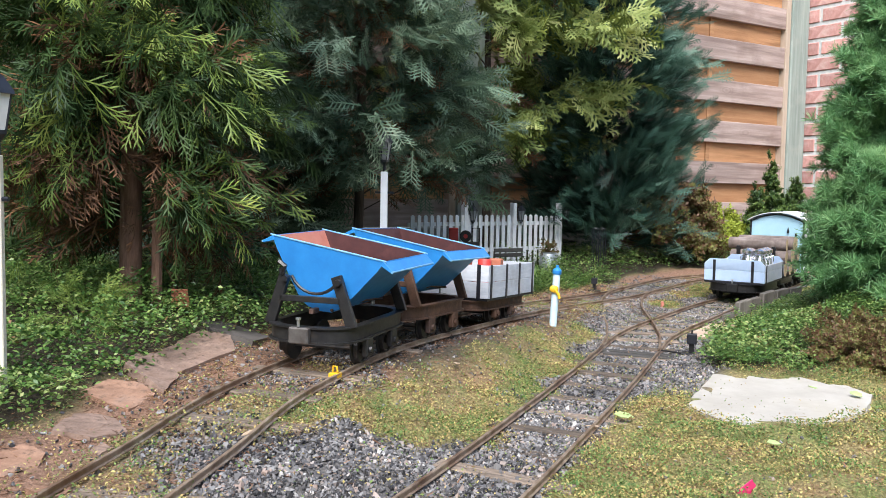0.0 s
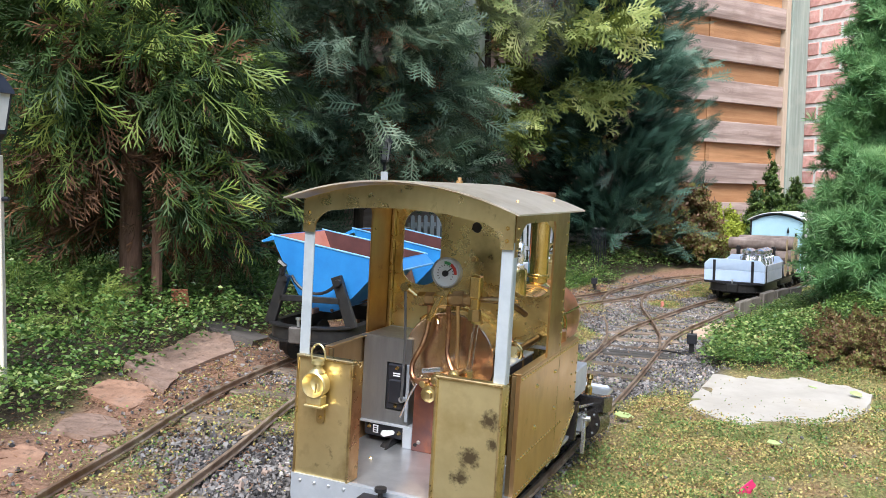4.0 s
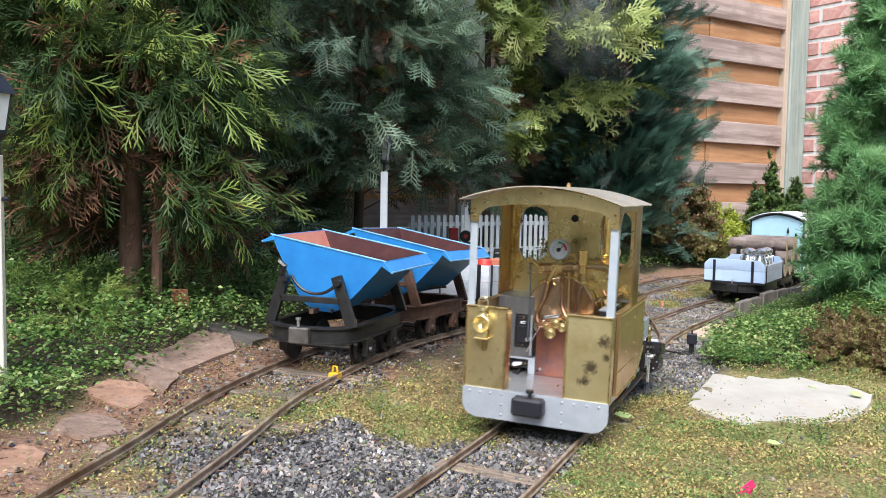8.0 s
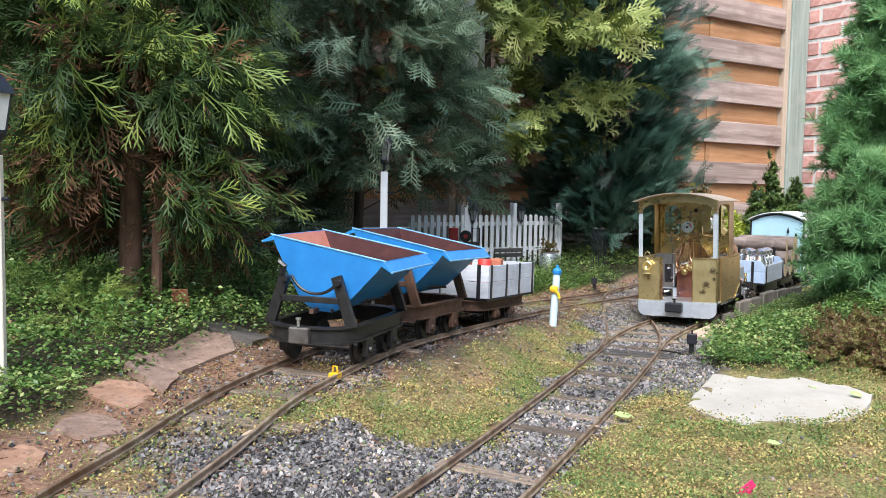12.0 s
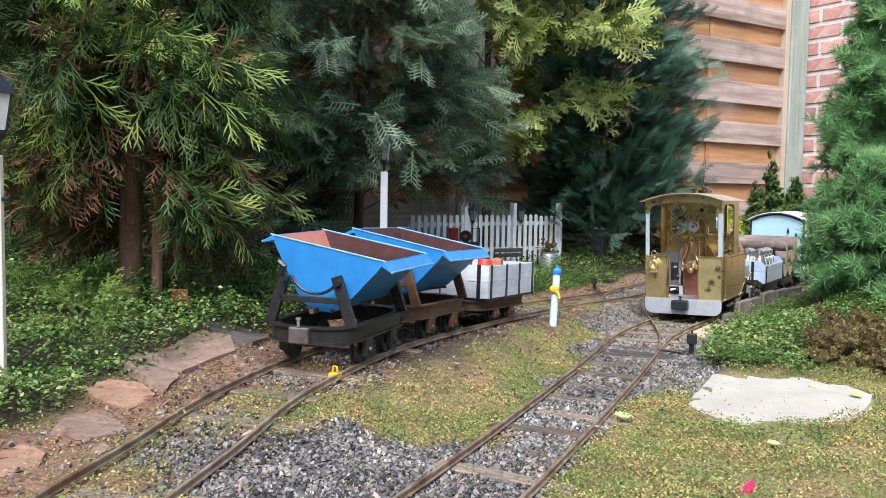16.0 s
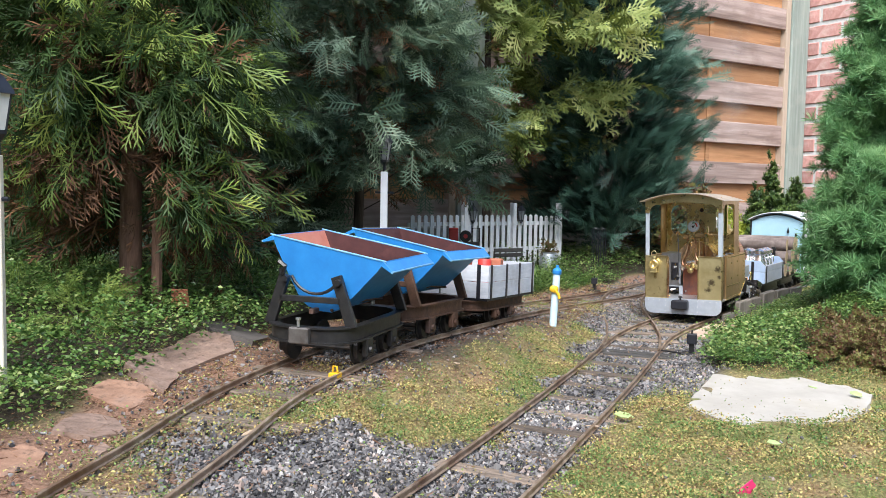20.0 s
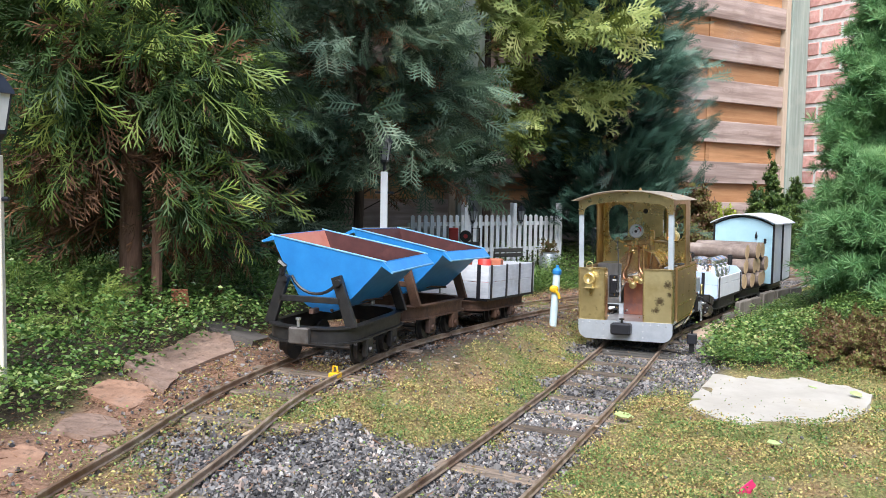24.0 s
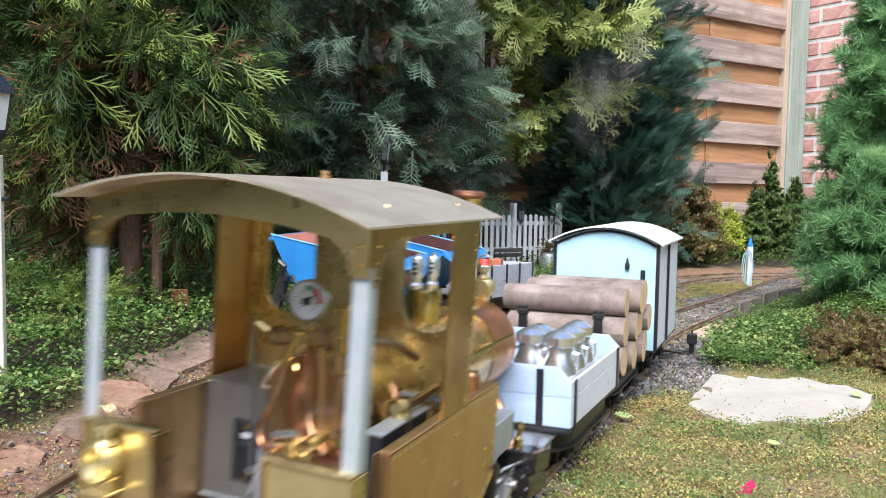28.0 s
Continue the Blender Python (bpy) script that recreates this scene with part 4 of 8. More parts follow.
    # backhead and its fittings
    bh = part("backhead", lathe(B(), [(0.0376, -0.002), (0.0378, 0.001), (0.0372, 0.0018), (0.0362, 0.0012), (0.001, 0.0012)], Matrix.Translation((0, 0.096, AX)) @ Matrix.Rotation(radians(90), 4, "X"), 44), BACKHEAD, loco, "polished copper-brown backhead disc")
    fire = part("firebox", box(B(), -0.0246, 0.0246, 0.0882, 0.0955, FLOOR, 0.0990, 0.0006), COPPER_FIRE, loco, "red-violet copper firebox plate")
    rivets(fire, STEEL, [(-0.0185, 0.0882, 0.0515), (0.0185, 0.0882, 0.0515)], 0.0019, (0, -1, 0), "firebox_screw")
    part("screw_hole", cyl(B(), (-0.0212, 0.0883, 0.0492), (-0.0212, 0.0876, 0.0492), 0.0015, n=10), BLACK, fire)
    dial = part("pressure_gauge", lathe(B(), [(0.0090, 0), (0.0116, 0.001), (0.0120, 0.003), (0.0118, 0.0078), (0.0108, 0.0084), (0.0102, 0.0074), (0.0005, 0.0074)], Matrix.Translation((-0.0036, 0.0945, 0.187)) @ Matrix.Rotation(radians(90), 4, "X") @ Matrix.Rotation(radians(-4), 4, "X"), 28), [STEEL, DIAL_WHITE], loco, "round steel-rimmed pressure gauge")
    for f in dial.data.polygons:
        if f.center.y < 0.0885 and (f.center.x + 0.0036) ** 2 + (f.center.z - 0.187) ** 2 < 0.0098 ** 2:
            f.material_index = 1
    GC = Matrix.Translation((-0.0036, 0.0866, 0.187))
    part("gauge_hub", cyl(B(), (-0.0036, 0.0872, 0.187), (-0.0036, 0.0852, 0.187), 0.0024, n=12), BLACK_PAINT, dial)
    part("gauge_needle", box(B(), -0.0004, 0.0004, -0.0004, 0.0004, -0.002, 0.0066, 0, GC @ Matrix.Rotation(radians(48), 4, "Y")), BLACK_PAINT, dial)
    for a0, a1, mt, nm in ((-8, 28, GREEN_MARK, "green_arc"), (30, 92, RED, "red_arc")):
        bm = B()
        qs = [radians(q) for q in np.linspace(a0, a1, 9)]
        slab(bm, [(0.0093 * math.sin(q), 0.0093 * math.cos(q)) for q in qs] + [(0.0070 * math.sin(q), 0.0070 * math.cos(q)) for q in qs[::-1]], 0.0003, GC @ UPRIGHT)
        part(nm, bm, mt, dial)
    for q in range(-130, 131, 20):
        part("gauge_tick", box(B(), -0.00025, 0.00025, -0.0002, 0.0002, 0.0058, 0.0068, 0, GC @ Matrix.Rotation(radians(q), 4, "Y")), BLACK_PAINT, dial)
    part("gauge_stem", cyl(B(), (-0.0036, 0.092, 0.176), (-0.0030, 0.088, 0.166), 0.0024, 0.0028, 8), BRASS, dial)
    # manifold: a stout tarnished bar with a long valve to one side, crowned by an upright square-headed stop valve
    mani = part("steam_manifold", cyl(B(), (-0.018, 0.084, 0.1660), (0.024, 0.084, 0.1700), 0.0042, n=14), BRONZE, loco, "tarnished bronze steam manifold with valves")
    for x, z, r, w, mt in ((-0.020, 0.1658, 0.0056, 0.003, BRASS_BRIGHT), (-0.0135, 0.1665, 0.0052, 0.004, BRONZE), (-0.003, 0.1672, 0.0066, 0.0055, BRASS_BRIGHT), (0.010, 0.1690, 0.0060, 0.0045, BRONZE), (0.022, 0.1700, 0.0064, 0.0035, BRONZE)):
        part("manifold_nut", cyl(B(), (x - w, 0.084, z - w * 0.1), (x + w, 0.084, z + w * 0.1), r, n=6), mt, mani)
    part("valve_spindle", cyl(B(), (-0.022, 0.084, 0.1656), (-0.034, 0.080, 0.1745), 0.0019, n=8), BRASS_BRIGHT, mani)
    part("lever_eye", cyl(B(), (-0.0335, 0.083, 0.1742), (-0.0335, 0.078, 0.1742), 0.0034, n=12), BRASS_BRIGHT, mani)
    part("stop_valve", box(box(B(), 0.0232, 0.0312, 0.0685, 0.0765, 0.1730, 0.1895, 0.0009), 0.0240, 0.0304, 0.0693, 0.0757, 0.1640, 0.1730, 0.0008), BRASS_BRIGHT, mani, "tall square brass stop valve")
    part("valve_union", cyl(B(), (0.0272, 0.0725, 0.1560), (0.0272, 0.0725, 0.1645), 0.0048, n=6), BRONZE, mani)
    part("regulator_lever", box(B(), -0.0022, 0.0022, -0.0012, 0.0012, -0.019, 0.0030, 0.0006, Matrix.Translation((-0.004, 0.078, 0.168)) @ Matrix.Rotation(radians(24), 4, "Y")), BRASS_BRIGHT, mani)
    pipe(mani, [(0.022, 0.084, 0.170), (0.034, 0.088, 0.1705), (0.046, 0.098, 0.168), (0.0555, 0.112, 0.158)], 0.0024, BRONZE)
    # gauge glass on the right, bent pipes down to the clack valves
    pipe(loco, [(-0.013, 0.082, 0.162), (-0.0135, 0.084, 0.150), (-0.0160, 0.080, 0.132), (-0.0225, 0.076, 0.116), (-0.0195, 0.073, 0.106), (-0.0125, 0.0715, 0.1045), (-0.004, 0.072, 0.1065)], 0.0021)
    pipe(loco, [(0.0025, 0.082, 0.163), (0.003, 0.084, 0.150), (0.0025, 0.083, 0.130), (0.008, 0.080, 0.117), (0.015, 0.078, 0.110), (0.020, 0.078, 0.103)], 0.0019)
    pipe(loco, [(0.0100, 0.082, 0.164), (0.0105, 0.084, 0.148), (0.0100, 0.085, 0.128), (0.0130, 0.083, 0.114)], 0.0014, BRASS_WARM)
    glass = part("gauge_glass", cyl(B(), (0.0268, 0.0790, 0.158), (0.0215, 0.0830, 0.113), 0.0023, n=10), GAUGE_GLASS, loco, "glass water gauge tube in brass fittings")
    for (x, y, z), k in (((0.0268, 0.079, 0.1565), 1.0), ((0.0215, 0.083, 0.1125), 0.9)):
        part("glass_nut", cyl(B(), (x, y, z - 0.0035 * k), (x, y, z + 0.0035 * k), 0.0042 * k, n=6), BRASS, glass)
    pipe(loco, [(-0.0235, 0.090, 0.149), (-0.015, 0.086, 0.1545), (-0.0075, 0.084, 0.1525), (-0.0045, 0.082, 0.147)], 0.0010, BRASS_BRIGHT, 6)
    for x, y, z, r, L in ((-0.0045, 0.064, 0.0965, 0.0062, 0.010), (-0.0005, 0.070, 0.1070, 0.0052, 0.009), (0.0075, 0.069, 0.1035, 0.0050, 0.008), (0.0125, 0.071, 0.1125, 0.0042, 0.007), (-0.010, 0.069, 0.1035, 0.0042, 0.007)):
        v = part("valve", lathe(B(), [(r * 0.7, 0), (r, 0.001), (r, L * 0.55), (r * 0.62, L * 0.6), (r * 0.62, L), (r * 0.3, L * 1.05)], Matrix.Translation((x, y + L, z)) @ Matrix.Rotation(radians(90), 4, "X"), 10), BRASS, loco, "tarnished brass valve")
        part("valve_seat", cyl(B(), (x, y + L, z), (x, 0.0946, z), r * 0.45, n=8), BRONZE, v)
    part("try_cock", cyl(B(), (-0.012, 0.074, 0.1125), (0.004, 0.071, 0.1165), 0.0020, n=8), ALU, loco, "bright steel try cock")
    # right-hand cock on a stout pipe along the cab side
    rc = part("blow_down_cock", lathe(B(), [(0.0045, -0.004), (0.0056, -0.002), (0.0056, 0.004), (0.0036, 0.006)], Matrix.Translation((0.0525, 0.098, 0.1325)) @ Matrix.Rotation(radians(80), 4, "X"), 12), BRASS, loco, "brass cock with a round hand wheel")
    part("hand_wheel", tube(B(), [(0.0525 + 0.0072 * math.cos(q), 0.0915, 0.1325 + 0.0072 * math.sin(q)) for q in np.linspace(0, 2 * math.pi, 20)], 0.0011, 6), BRASS_BRIGHT, rc)
    pipe(rc, [(0.0535, 0.100, 0.1330), (0.0565, 0.118, 0.1350), (0.0580, 0.139, 0.1370)], 0.0028, BRONZE)
    pipe(rc, [(0.0440, 0.104, 0.1440), (0.0485, 0.101, 0.1380), (0.0515, 0.099, 0.1340)], 0.0022, COPPER)
    part("cock_union", cyl(B(), (0.0565, 0.098, 0.118), (0.0565, 0.098, 0.129), 0.0036, n=8), BRONZE, rc)
    # radio box on the left: grey case with a servo in a slot, toggle panel below, silver leg
    bx = part("control_box", slab(B(), [(-0.0720, 0.0610), (-0.0302, 0.0610), (-0.0302, 0.1310), (-0.0720, 0.1310)], 0.0468, Matrix.Translation((0, 0.1385, 0)) @ UPRIGHT, [[(-0.0510, 0.0725), (-0.0335, 0.0725), (-0.0335, 0.1110), (-0.0510, 0.1110)]]), BOX_STEEL, loco, "brushed grey steel radio box")
    part("servo", box(B(), -0.0500, -0.0345, 0.0908, 0.1050, 0.0735, 0.1100, 0.001), BLACK_PAINT, bx, "black servo in a slot")
    part("servo_body", box(B(), -0.0475, -0.0365, 0.0885, 0.0912, 0.0790, 0.0980, 0.0010), BLACK_PAINT, bx)
    rivets(bx, BRASS_BRIGHT, [(-0.0415, 0.0906, 0.0765), (-0.0415, 0.0906, 0.1070)], 0.0019, (0, -1, 0), "servo_screw")
    for z in (0.1010, 0.1028):
        part("label_bar", box(B(), -0.0445, -0.0385, 0.0902, 0.0907, z - 0.0005, z + 0.0005), WHITE, bx)
    part("slot_edge", box(B(), -0.0330, -0.0303, 0.0898, 0.0916, 0.0650, 0.1110, 0.0005), STEEL_PAINT, bx)
    part("servo_arm", cyl(B(), (-0.0345, 0.0900, 0.0835), (-0.0345, 0.0860, 0.0835), 0.0024, n=10), STEEL, bx)
    part("reach_rod", tube(B(), [(-0.0340, 0.0855, 0.0835), (-0.0325, 0.0835, 0.130), (-0.0335, 0.0805, 0.1735)], 0.0011, 6), DARK_STEEL, bx, "dark reach rod")
    part("push_rod", tube(B(), [(-0.0345, 0.0860, 0.0700), (-0.0250, 0.0800, 0.0900), (-0.0130, 0.0740, 0.1090)], 0.0008, 6), ALU, bx)
    panel = part("switch_panel", box(B(), -0.0680, -0.0335, 0.0915, 0.0950, 0.0495, 0.0605, 0.0006), BLACK_PAINT, bx, "black switch panel with brass screws")
    rivets(panel, BRASS_BRIGHT, [(-0.0640, 0.0915, 0.0565), (-0.0375, 0.0915, 0.0545)], 0.0021, (0, -1, 0), "panel_screw")
    part("panel_label", box(B(), -0.0600, -0.0555, 0.0908, 0.0914, 0.0520, 0.0585), WHITE, panel, "small white plate with dark bars")
    for z in (0.0535, 0.0553, 0.0571):
        part("label_bar", box(B(), -0.0590, -0.0565, 0.0904, 0.0907, z - 0.0005, z + 0.0005), BLACK_PAINT, panel)
    part("toggle", slab(B(), [(-0.004, -0.0026), (0.005, -0.0016), (0.0062, 0.0), (0.005, 0.0016), (-0.004, 0.0026), (-0.006, 0.0)], 0.0016, Matrix.Translation((-0.0455, 0.0885, 0.0545)) @ Matrix.Rotation(radians(-14), 4, "Y") @ UPRIGHT), SERVO_WHITE, panel, "white toggle arm")
    part("silver_leg", box(B(), -0.0332, -0.0252, 0.0890, 0.1080, FLOOR, 0.0605, 0.0006), STEEL_PAINT, bx)
    part("box_shelf", box(B(), -0.0720, -0.0252, 0.0892, 0.1380, 0.0600, 0.0618, 0.0003), STEEL_PAINT, bx)
    # battery on the right
    bat = part("battery_box", box(B(), 0.0490, 0.0590, 0.0640, 0.1250, FLOOR, 0.1265, 0.001), BLACK_PAINT, loco, "black battery beside the firebox")
    part("battery_lid", box(B(), 0.0484, 0.0596, 0.0632, 0.1256, 0.1267, 0.1285, 0.0005), STEEL_PAINT, bat, "pale grey lid")
    part("seat_box", box(B(), 0.0460, 0.0735, 0.0405, 0.0620, FLOOR, 0.0640, 0.001), STEEL_PAINT, loco, "pale grey steel seat box")
    rivets(loco, BRASS_BRIGHT, [(-0.043, 0.055, FLOOR), (-0.060, 0.020, FLOOR), (0.012, 0.050, FLOOR)], 0.0016, (0, 0, 1), "floor_screw")
    # cylinders, slide bars, valve gear
    for sx in (-1, 1):
        tilt = Matrix.Translation((sx * 0.0755, 0.262, 0.046)) @ Matrix.Rotation(radians(-11), 4, "X")
        c = part("cylinder", cyl(B(), (0, 0, -0.006), (0, 0.050, -0.006), 0.0140, n=24), BLACK_GLOSS, loco, "glossy black slide-valve cylinder", tilt)
        part("steam_chest", box(B(), -0.0150, 0.0150, 0.002, 0.048, 0.0040, 0.0190, 0.0012), BLACK_GLOSS, c)
        rivets(c, COPPER, [(dx, y, 0.0190) for dx in (-0.012, 0.012) for y in (0.006, 0.018, 0.031, 0.044)], 0.0013, (0, 0, 1), "chest_bolt")
        part("cylinder_cap", cyl(B(), (0, -0.004, -0.006), (0, 0.0, -0.006), 0.0148, n=24), BLACK_GLOSS, c)
        rivets(c, STEEL, [(0.0118 * math.cos(q), -0.004, -0.006 + 0.0118 * math.sin(q)) for q in np.linspace(0, 2 * math.pi, 8, endpoint=False)], 0.0013, (0, -1, 0), "cap_bolt")
        part("gland", cyl(B(), (0, -0.010, -0.006), (0, -0.004, -0.006), 0.0048, n=10), BRASS, c)
        part("lubricator", lathe(B(), [(0.0035, 0.019), (0.0035, 0.026), (0.0020, 0.028), (0.0020, 0.033), (0.0034, 0.034), (0.0030, 0.038), (0.0008, 0.039)], Matrix.Translation((-sx * 0.003, 0.014, 0)), 12), BRASS_BRIGHT, c, "brass lubricator")
        part("steam_pipe", tube(B(), [(-sx * 0.012, 0.034, 0.014), (-sx * 0.019, 0.038, 0.030), (-sx * 0.033, 0.046, 0.048), (-sx * 0.043, 0.052, 0.058)], 0.0036, 8), COPPER, c)
        for dz in (-0.014, 0.003):
            part("slide_bar", box(B(), -0.0022, 0.0022, -0.060, -0.004, dz - 0.0012, dz + 0.0012, 0.0003), ALU, c)
        part("crosshead", box(B(), -0.0042, 0.0042, -0.034, -0.022, -0.012, 0.0012, 0.0008), STEEL, c)
        part("piston_rod", cyl(B(), (0, -0.024, -0.006), (0, -0.004, -0.006), 0.0016, n=8), ALU, c)
        part("valve_rod", cyl(B(), (sx * 0.004, -0.050, 0.011), (sx * 0.004, 0.004, 0.011), 0.0013, n=6), ALU, c)
        part("bar_bracket", box(B(), -0.0050, 0.0050, -0.063, -0.058, -0.018, 0.016, 0.0008), BLACK_GLOSS, c)
        part("drop_link", box(B(), -0.0018, 0.0018, -0.0022, 0.0022, -0.032, 0.004, 0.0006, Matrix.Translation((sx * 0.0052, -0.030, 0)) @ Matrix.Rotation(radians(9), 4, "X")), ALU, c)
        part("link_pin", cyl(B(), (sx * 0.004, -0.030, 0.0), (sx * 0.0105, -0.030, 0.0), 0.0026, n=8), STEEL, c)
        part("toolbox", box(B(), sx * 0.0615 - 0.0140, sx * 0.0615 + 0.0140, 0.2065, 0.2520, 0.0725, 0.0985, 0.001), STEEL_PAINT, loco, "grey steel box before the tank")
    part("front_beam", box(B(), -0.072, 0.072, 0.390, 0.394, 0.018, 0.0465, 0.002), STEEL_PAINT, loco)
    part("front_coupler", box(B(), -0.008, 0.008, 0.394, 0.402, 0.024, 0.040, 0.002), BLACK, loco)
    part("smokebox_saddle", box(B(), -0.024, 0.024, 0.318, 0.380, FLOOR, 0.086, 0.001), BLACK, loco)
    part("boiler_cradle", box(B(), -0.022, 0.022, 0.150, 0.170, FLOOR, 0.084, 0.001), BLACK, loco)
    part("handrail", tube(B(), [(0.041, 0.144, 0.134), (0.041, 0.350, 0.134)], 0.0012, 6), BRASS_BRIGHT, loco)
    for y in (0.215, 0.300):
        part("rail_stanchion", tube(B(), [(0.034, y, 0.132), (0.041, y, 0.134)], 0.0014, 6), BRASS, loco)
    rods = []
    for sx in (-1, 1):
        rods.append((part("coupling_rod", box(B(), -0.0015, 0.0015, -0.062, 0.062, -0.0025, 0.0025, 0.0006), ALU, loco), sx))
        rods.append((part("connecting_rod", box(B(), -0.0012, 0.0012, -0.004, 0.092, -0.002, 0.002, 0.0006), ALU, loco), sx * 2))
    return loco, rods


def plank_body(parent, x0, x1, y0, y1, z0, z1, rows, end_mat, side_mat, straps, floor_mat=None, chamfer=0.0):
    """An open plank body: boards one by one on ends and sides, iron straps outside, a floor."""
    h = (z1 - z0) / rows
    for k in range(rows):
        a, b = z0 + k * h + 0.0003, z0 + (k + 1) * h - 0.0003
        for y, t in ((y0, 0.003), (y1 - 0.003, 0.003)):
            bm = B()
            ch = chamfer if k == rows - 1 else 0.0
            slab(bm, [(x0, a), (x1, a), (x1, b - ch), (x1 - ch, b), (x0 + ch, b), (x0, b - ch)] if ch else [(x0, a), (x1, a), (x1, b), (x0, b)], 0.003, Matrix.Translation((0, y + 0.003, 0)) @ UPRIGHT)
            bevel(bm, 0.0003)
            part("end_board", bm, end_mat, parent)
        for x in (x0, x1 - 0.003):
            part("side_board", box(B(), x, x + 0.003, y0 + 0.0032, y1 - 0.0032, a, b - (0.0 if k < rows - 1 else ch), 0.0004), side_mat, parent)
    part("floor", box(B(), x0 + 0.003, x1 - 0.003, y0 + 0.0034, y1 - 0.0034, z0 + 0.001, z0 + 0.004), floor_mat or DARK_WOOD, parent)
    for fx in straps[0]:
        x = x0 + fx * (x1 - x0)
        part("strap", box(B(), x - 0.0032, x + 0.0032, y0 - 0.0016, y0 - 0.0002, z0 - 0.002, z1 + 0.001 - chamfer * 0.3, 0.0004), BLACK_PAINT, parent, "black iron strap")
        part("strap", box(B(), x - 0.0032, x + 0.0032, y1 + 0.0002, y1 + 0.0016, z0 - 0.002, z1 + 0.001 - chamfer * 0.3, 0.0004), BLACK_PAINT, parent, "black iron strap")
    for fy in straps[1]:
        y = y0 + fy * (y1 - y0)
        for x, sx in ((x0, -1), (x1, 1)):
            part("strap", box(B(), min(x + sx * 0.0002, x + sx * 0.0016), max(x + sx * 0.0002, x + sx * 0.0016), y - 0.0032, y + 0.0032, z0 - 0.002, z1 + 0.001 - chamfer, 0.0004), BLACK_PAINT, parent, "black iron strap")


def chassis(parent, w, y0, y1, z0, z1, mat, wheel_r=0.016, axles=None, buffer_mat=None):
    """A bar frame with rounded ends, two wheelsets and centre buffers."""
    r = w * 0.35
    ol = []
    for cx, cy, a0 in ((w / 2 - r, y1 - r, 0), (-w / 2 + r, y1 - r, 90), (-w / 2 + r, y0 + r, 180), (w / 2 - r, y0 + r, 270)):
        ol += [(cx + r * math.cos(radians(a0 + a)), cy + r * math.sin(radians(a0 + a))) for a in np.linspace(0, 90, 6)]
    inn = [(x * (1 - 0.016 / w), y0 + (y - y0) * (1 - 0.016 / (y1 - y0)) + 0.008) for x, y in ol]
    part("frame", slab(B(), ol, z1 - z0, Matrix.Translation((0, 0, z0)), [inn]), mat, parent)
    bm = B()
    lip = [(x * (1 + 0.006 / w), y0 + (y - y0) * (1 + 0.006 / (y1 - y0)) - 0.003) for x, y in ol]
    slab(bm, lip, 0.002, Matrix.Translation((0, 0, z1)), [inn])
    slab(bm, lip, 0.002, Matrix.Translation((0, 0, z0 - 0.002)), [inn])
    part("frame_flange", bm, mat, parent)
    for y in axles or (y0 + (y1 - y0) * 0.3, y0 + (y1 - y0) * 0.7):
        wheelset(parent, y, wheel_r)
        for sx in (-1, 1):
            bm = B()
            box(bm, sx * (GAUGE / 2 + 0.011) - 0.004, sx * (GAUGE / 2 + 0.011) + 0.004, y - 0.009, y + 0.009, wheel_r - 0.008, z0, 0.0015)
            cyl(bm, (sx * (GAUGE / 2 + 0.011), y, wheel_r), (sx * (GAUGE / 2 + 0.018), y, wheel_r), 0.0055, 0.004, 10)
            part("axle_box", bm, mat, parent)
    for y, d in ((y0, -1), (y1, 1)):
        bm = B()
        box(bm, -0.0125, 0.0125, min(y, y + d * 0.009), max(y, y + d * 0.009), z0 - 0.002, z1 + 0.002, 0.0015)
        part("buffer", bm, buffer_mat or BLACK, parent)
        bm = B()
        cyl(bm, (0, y + d * 0.007, z1 + 0.003), (0, y + d * 0.007, z1 + 0.011), 0.0018, n=8)
        cyl(bm, (0, y + d * 0.007, z1 + 0.011), (0, y + d * 0.007, z1 + 0.013), 0.0032, n=8)
        part("coupling_pin", bm, STEEL, parent)


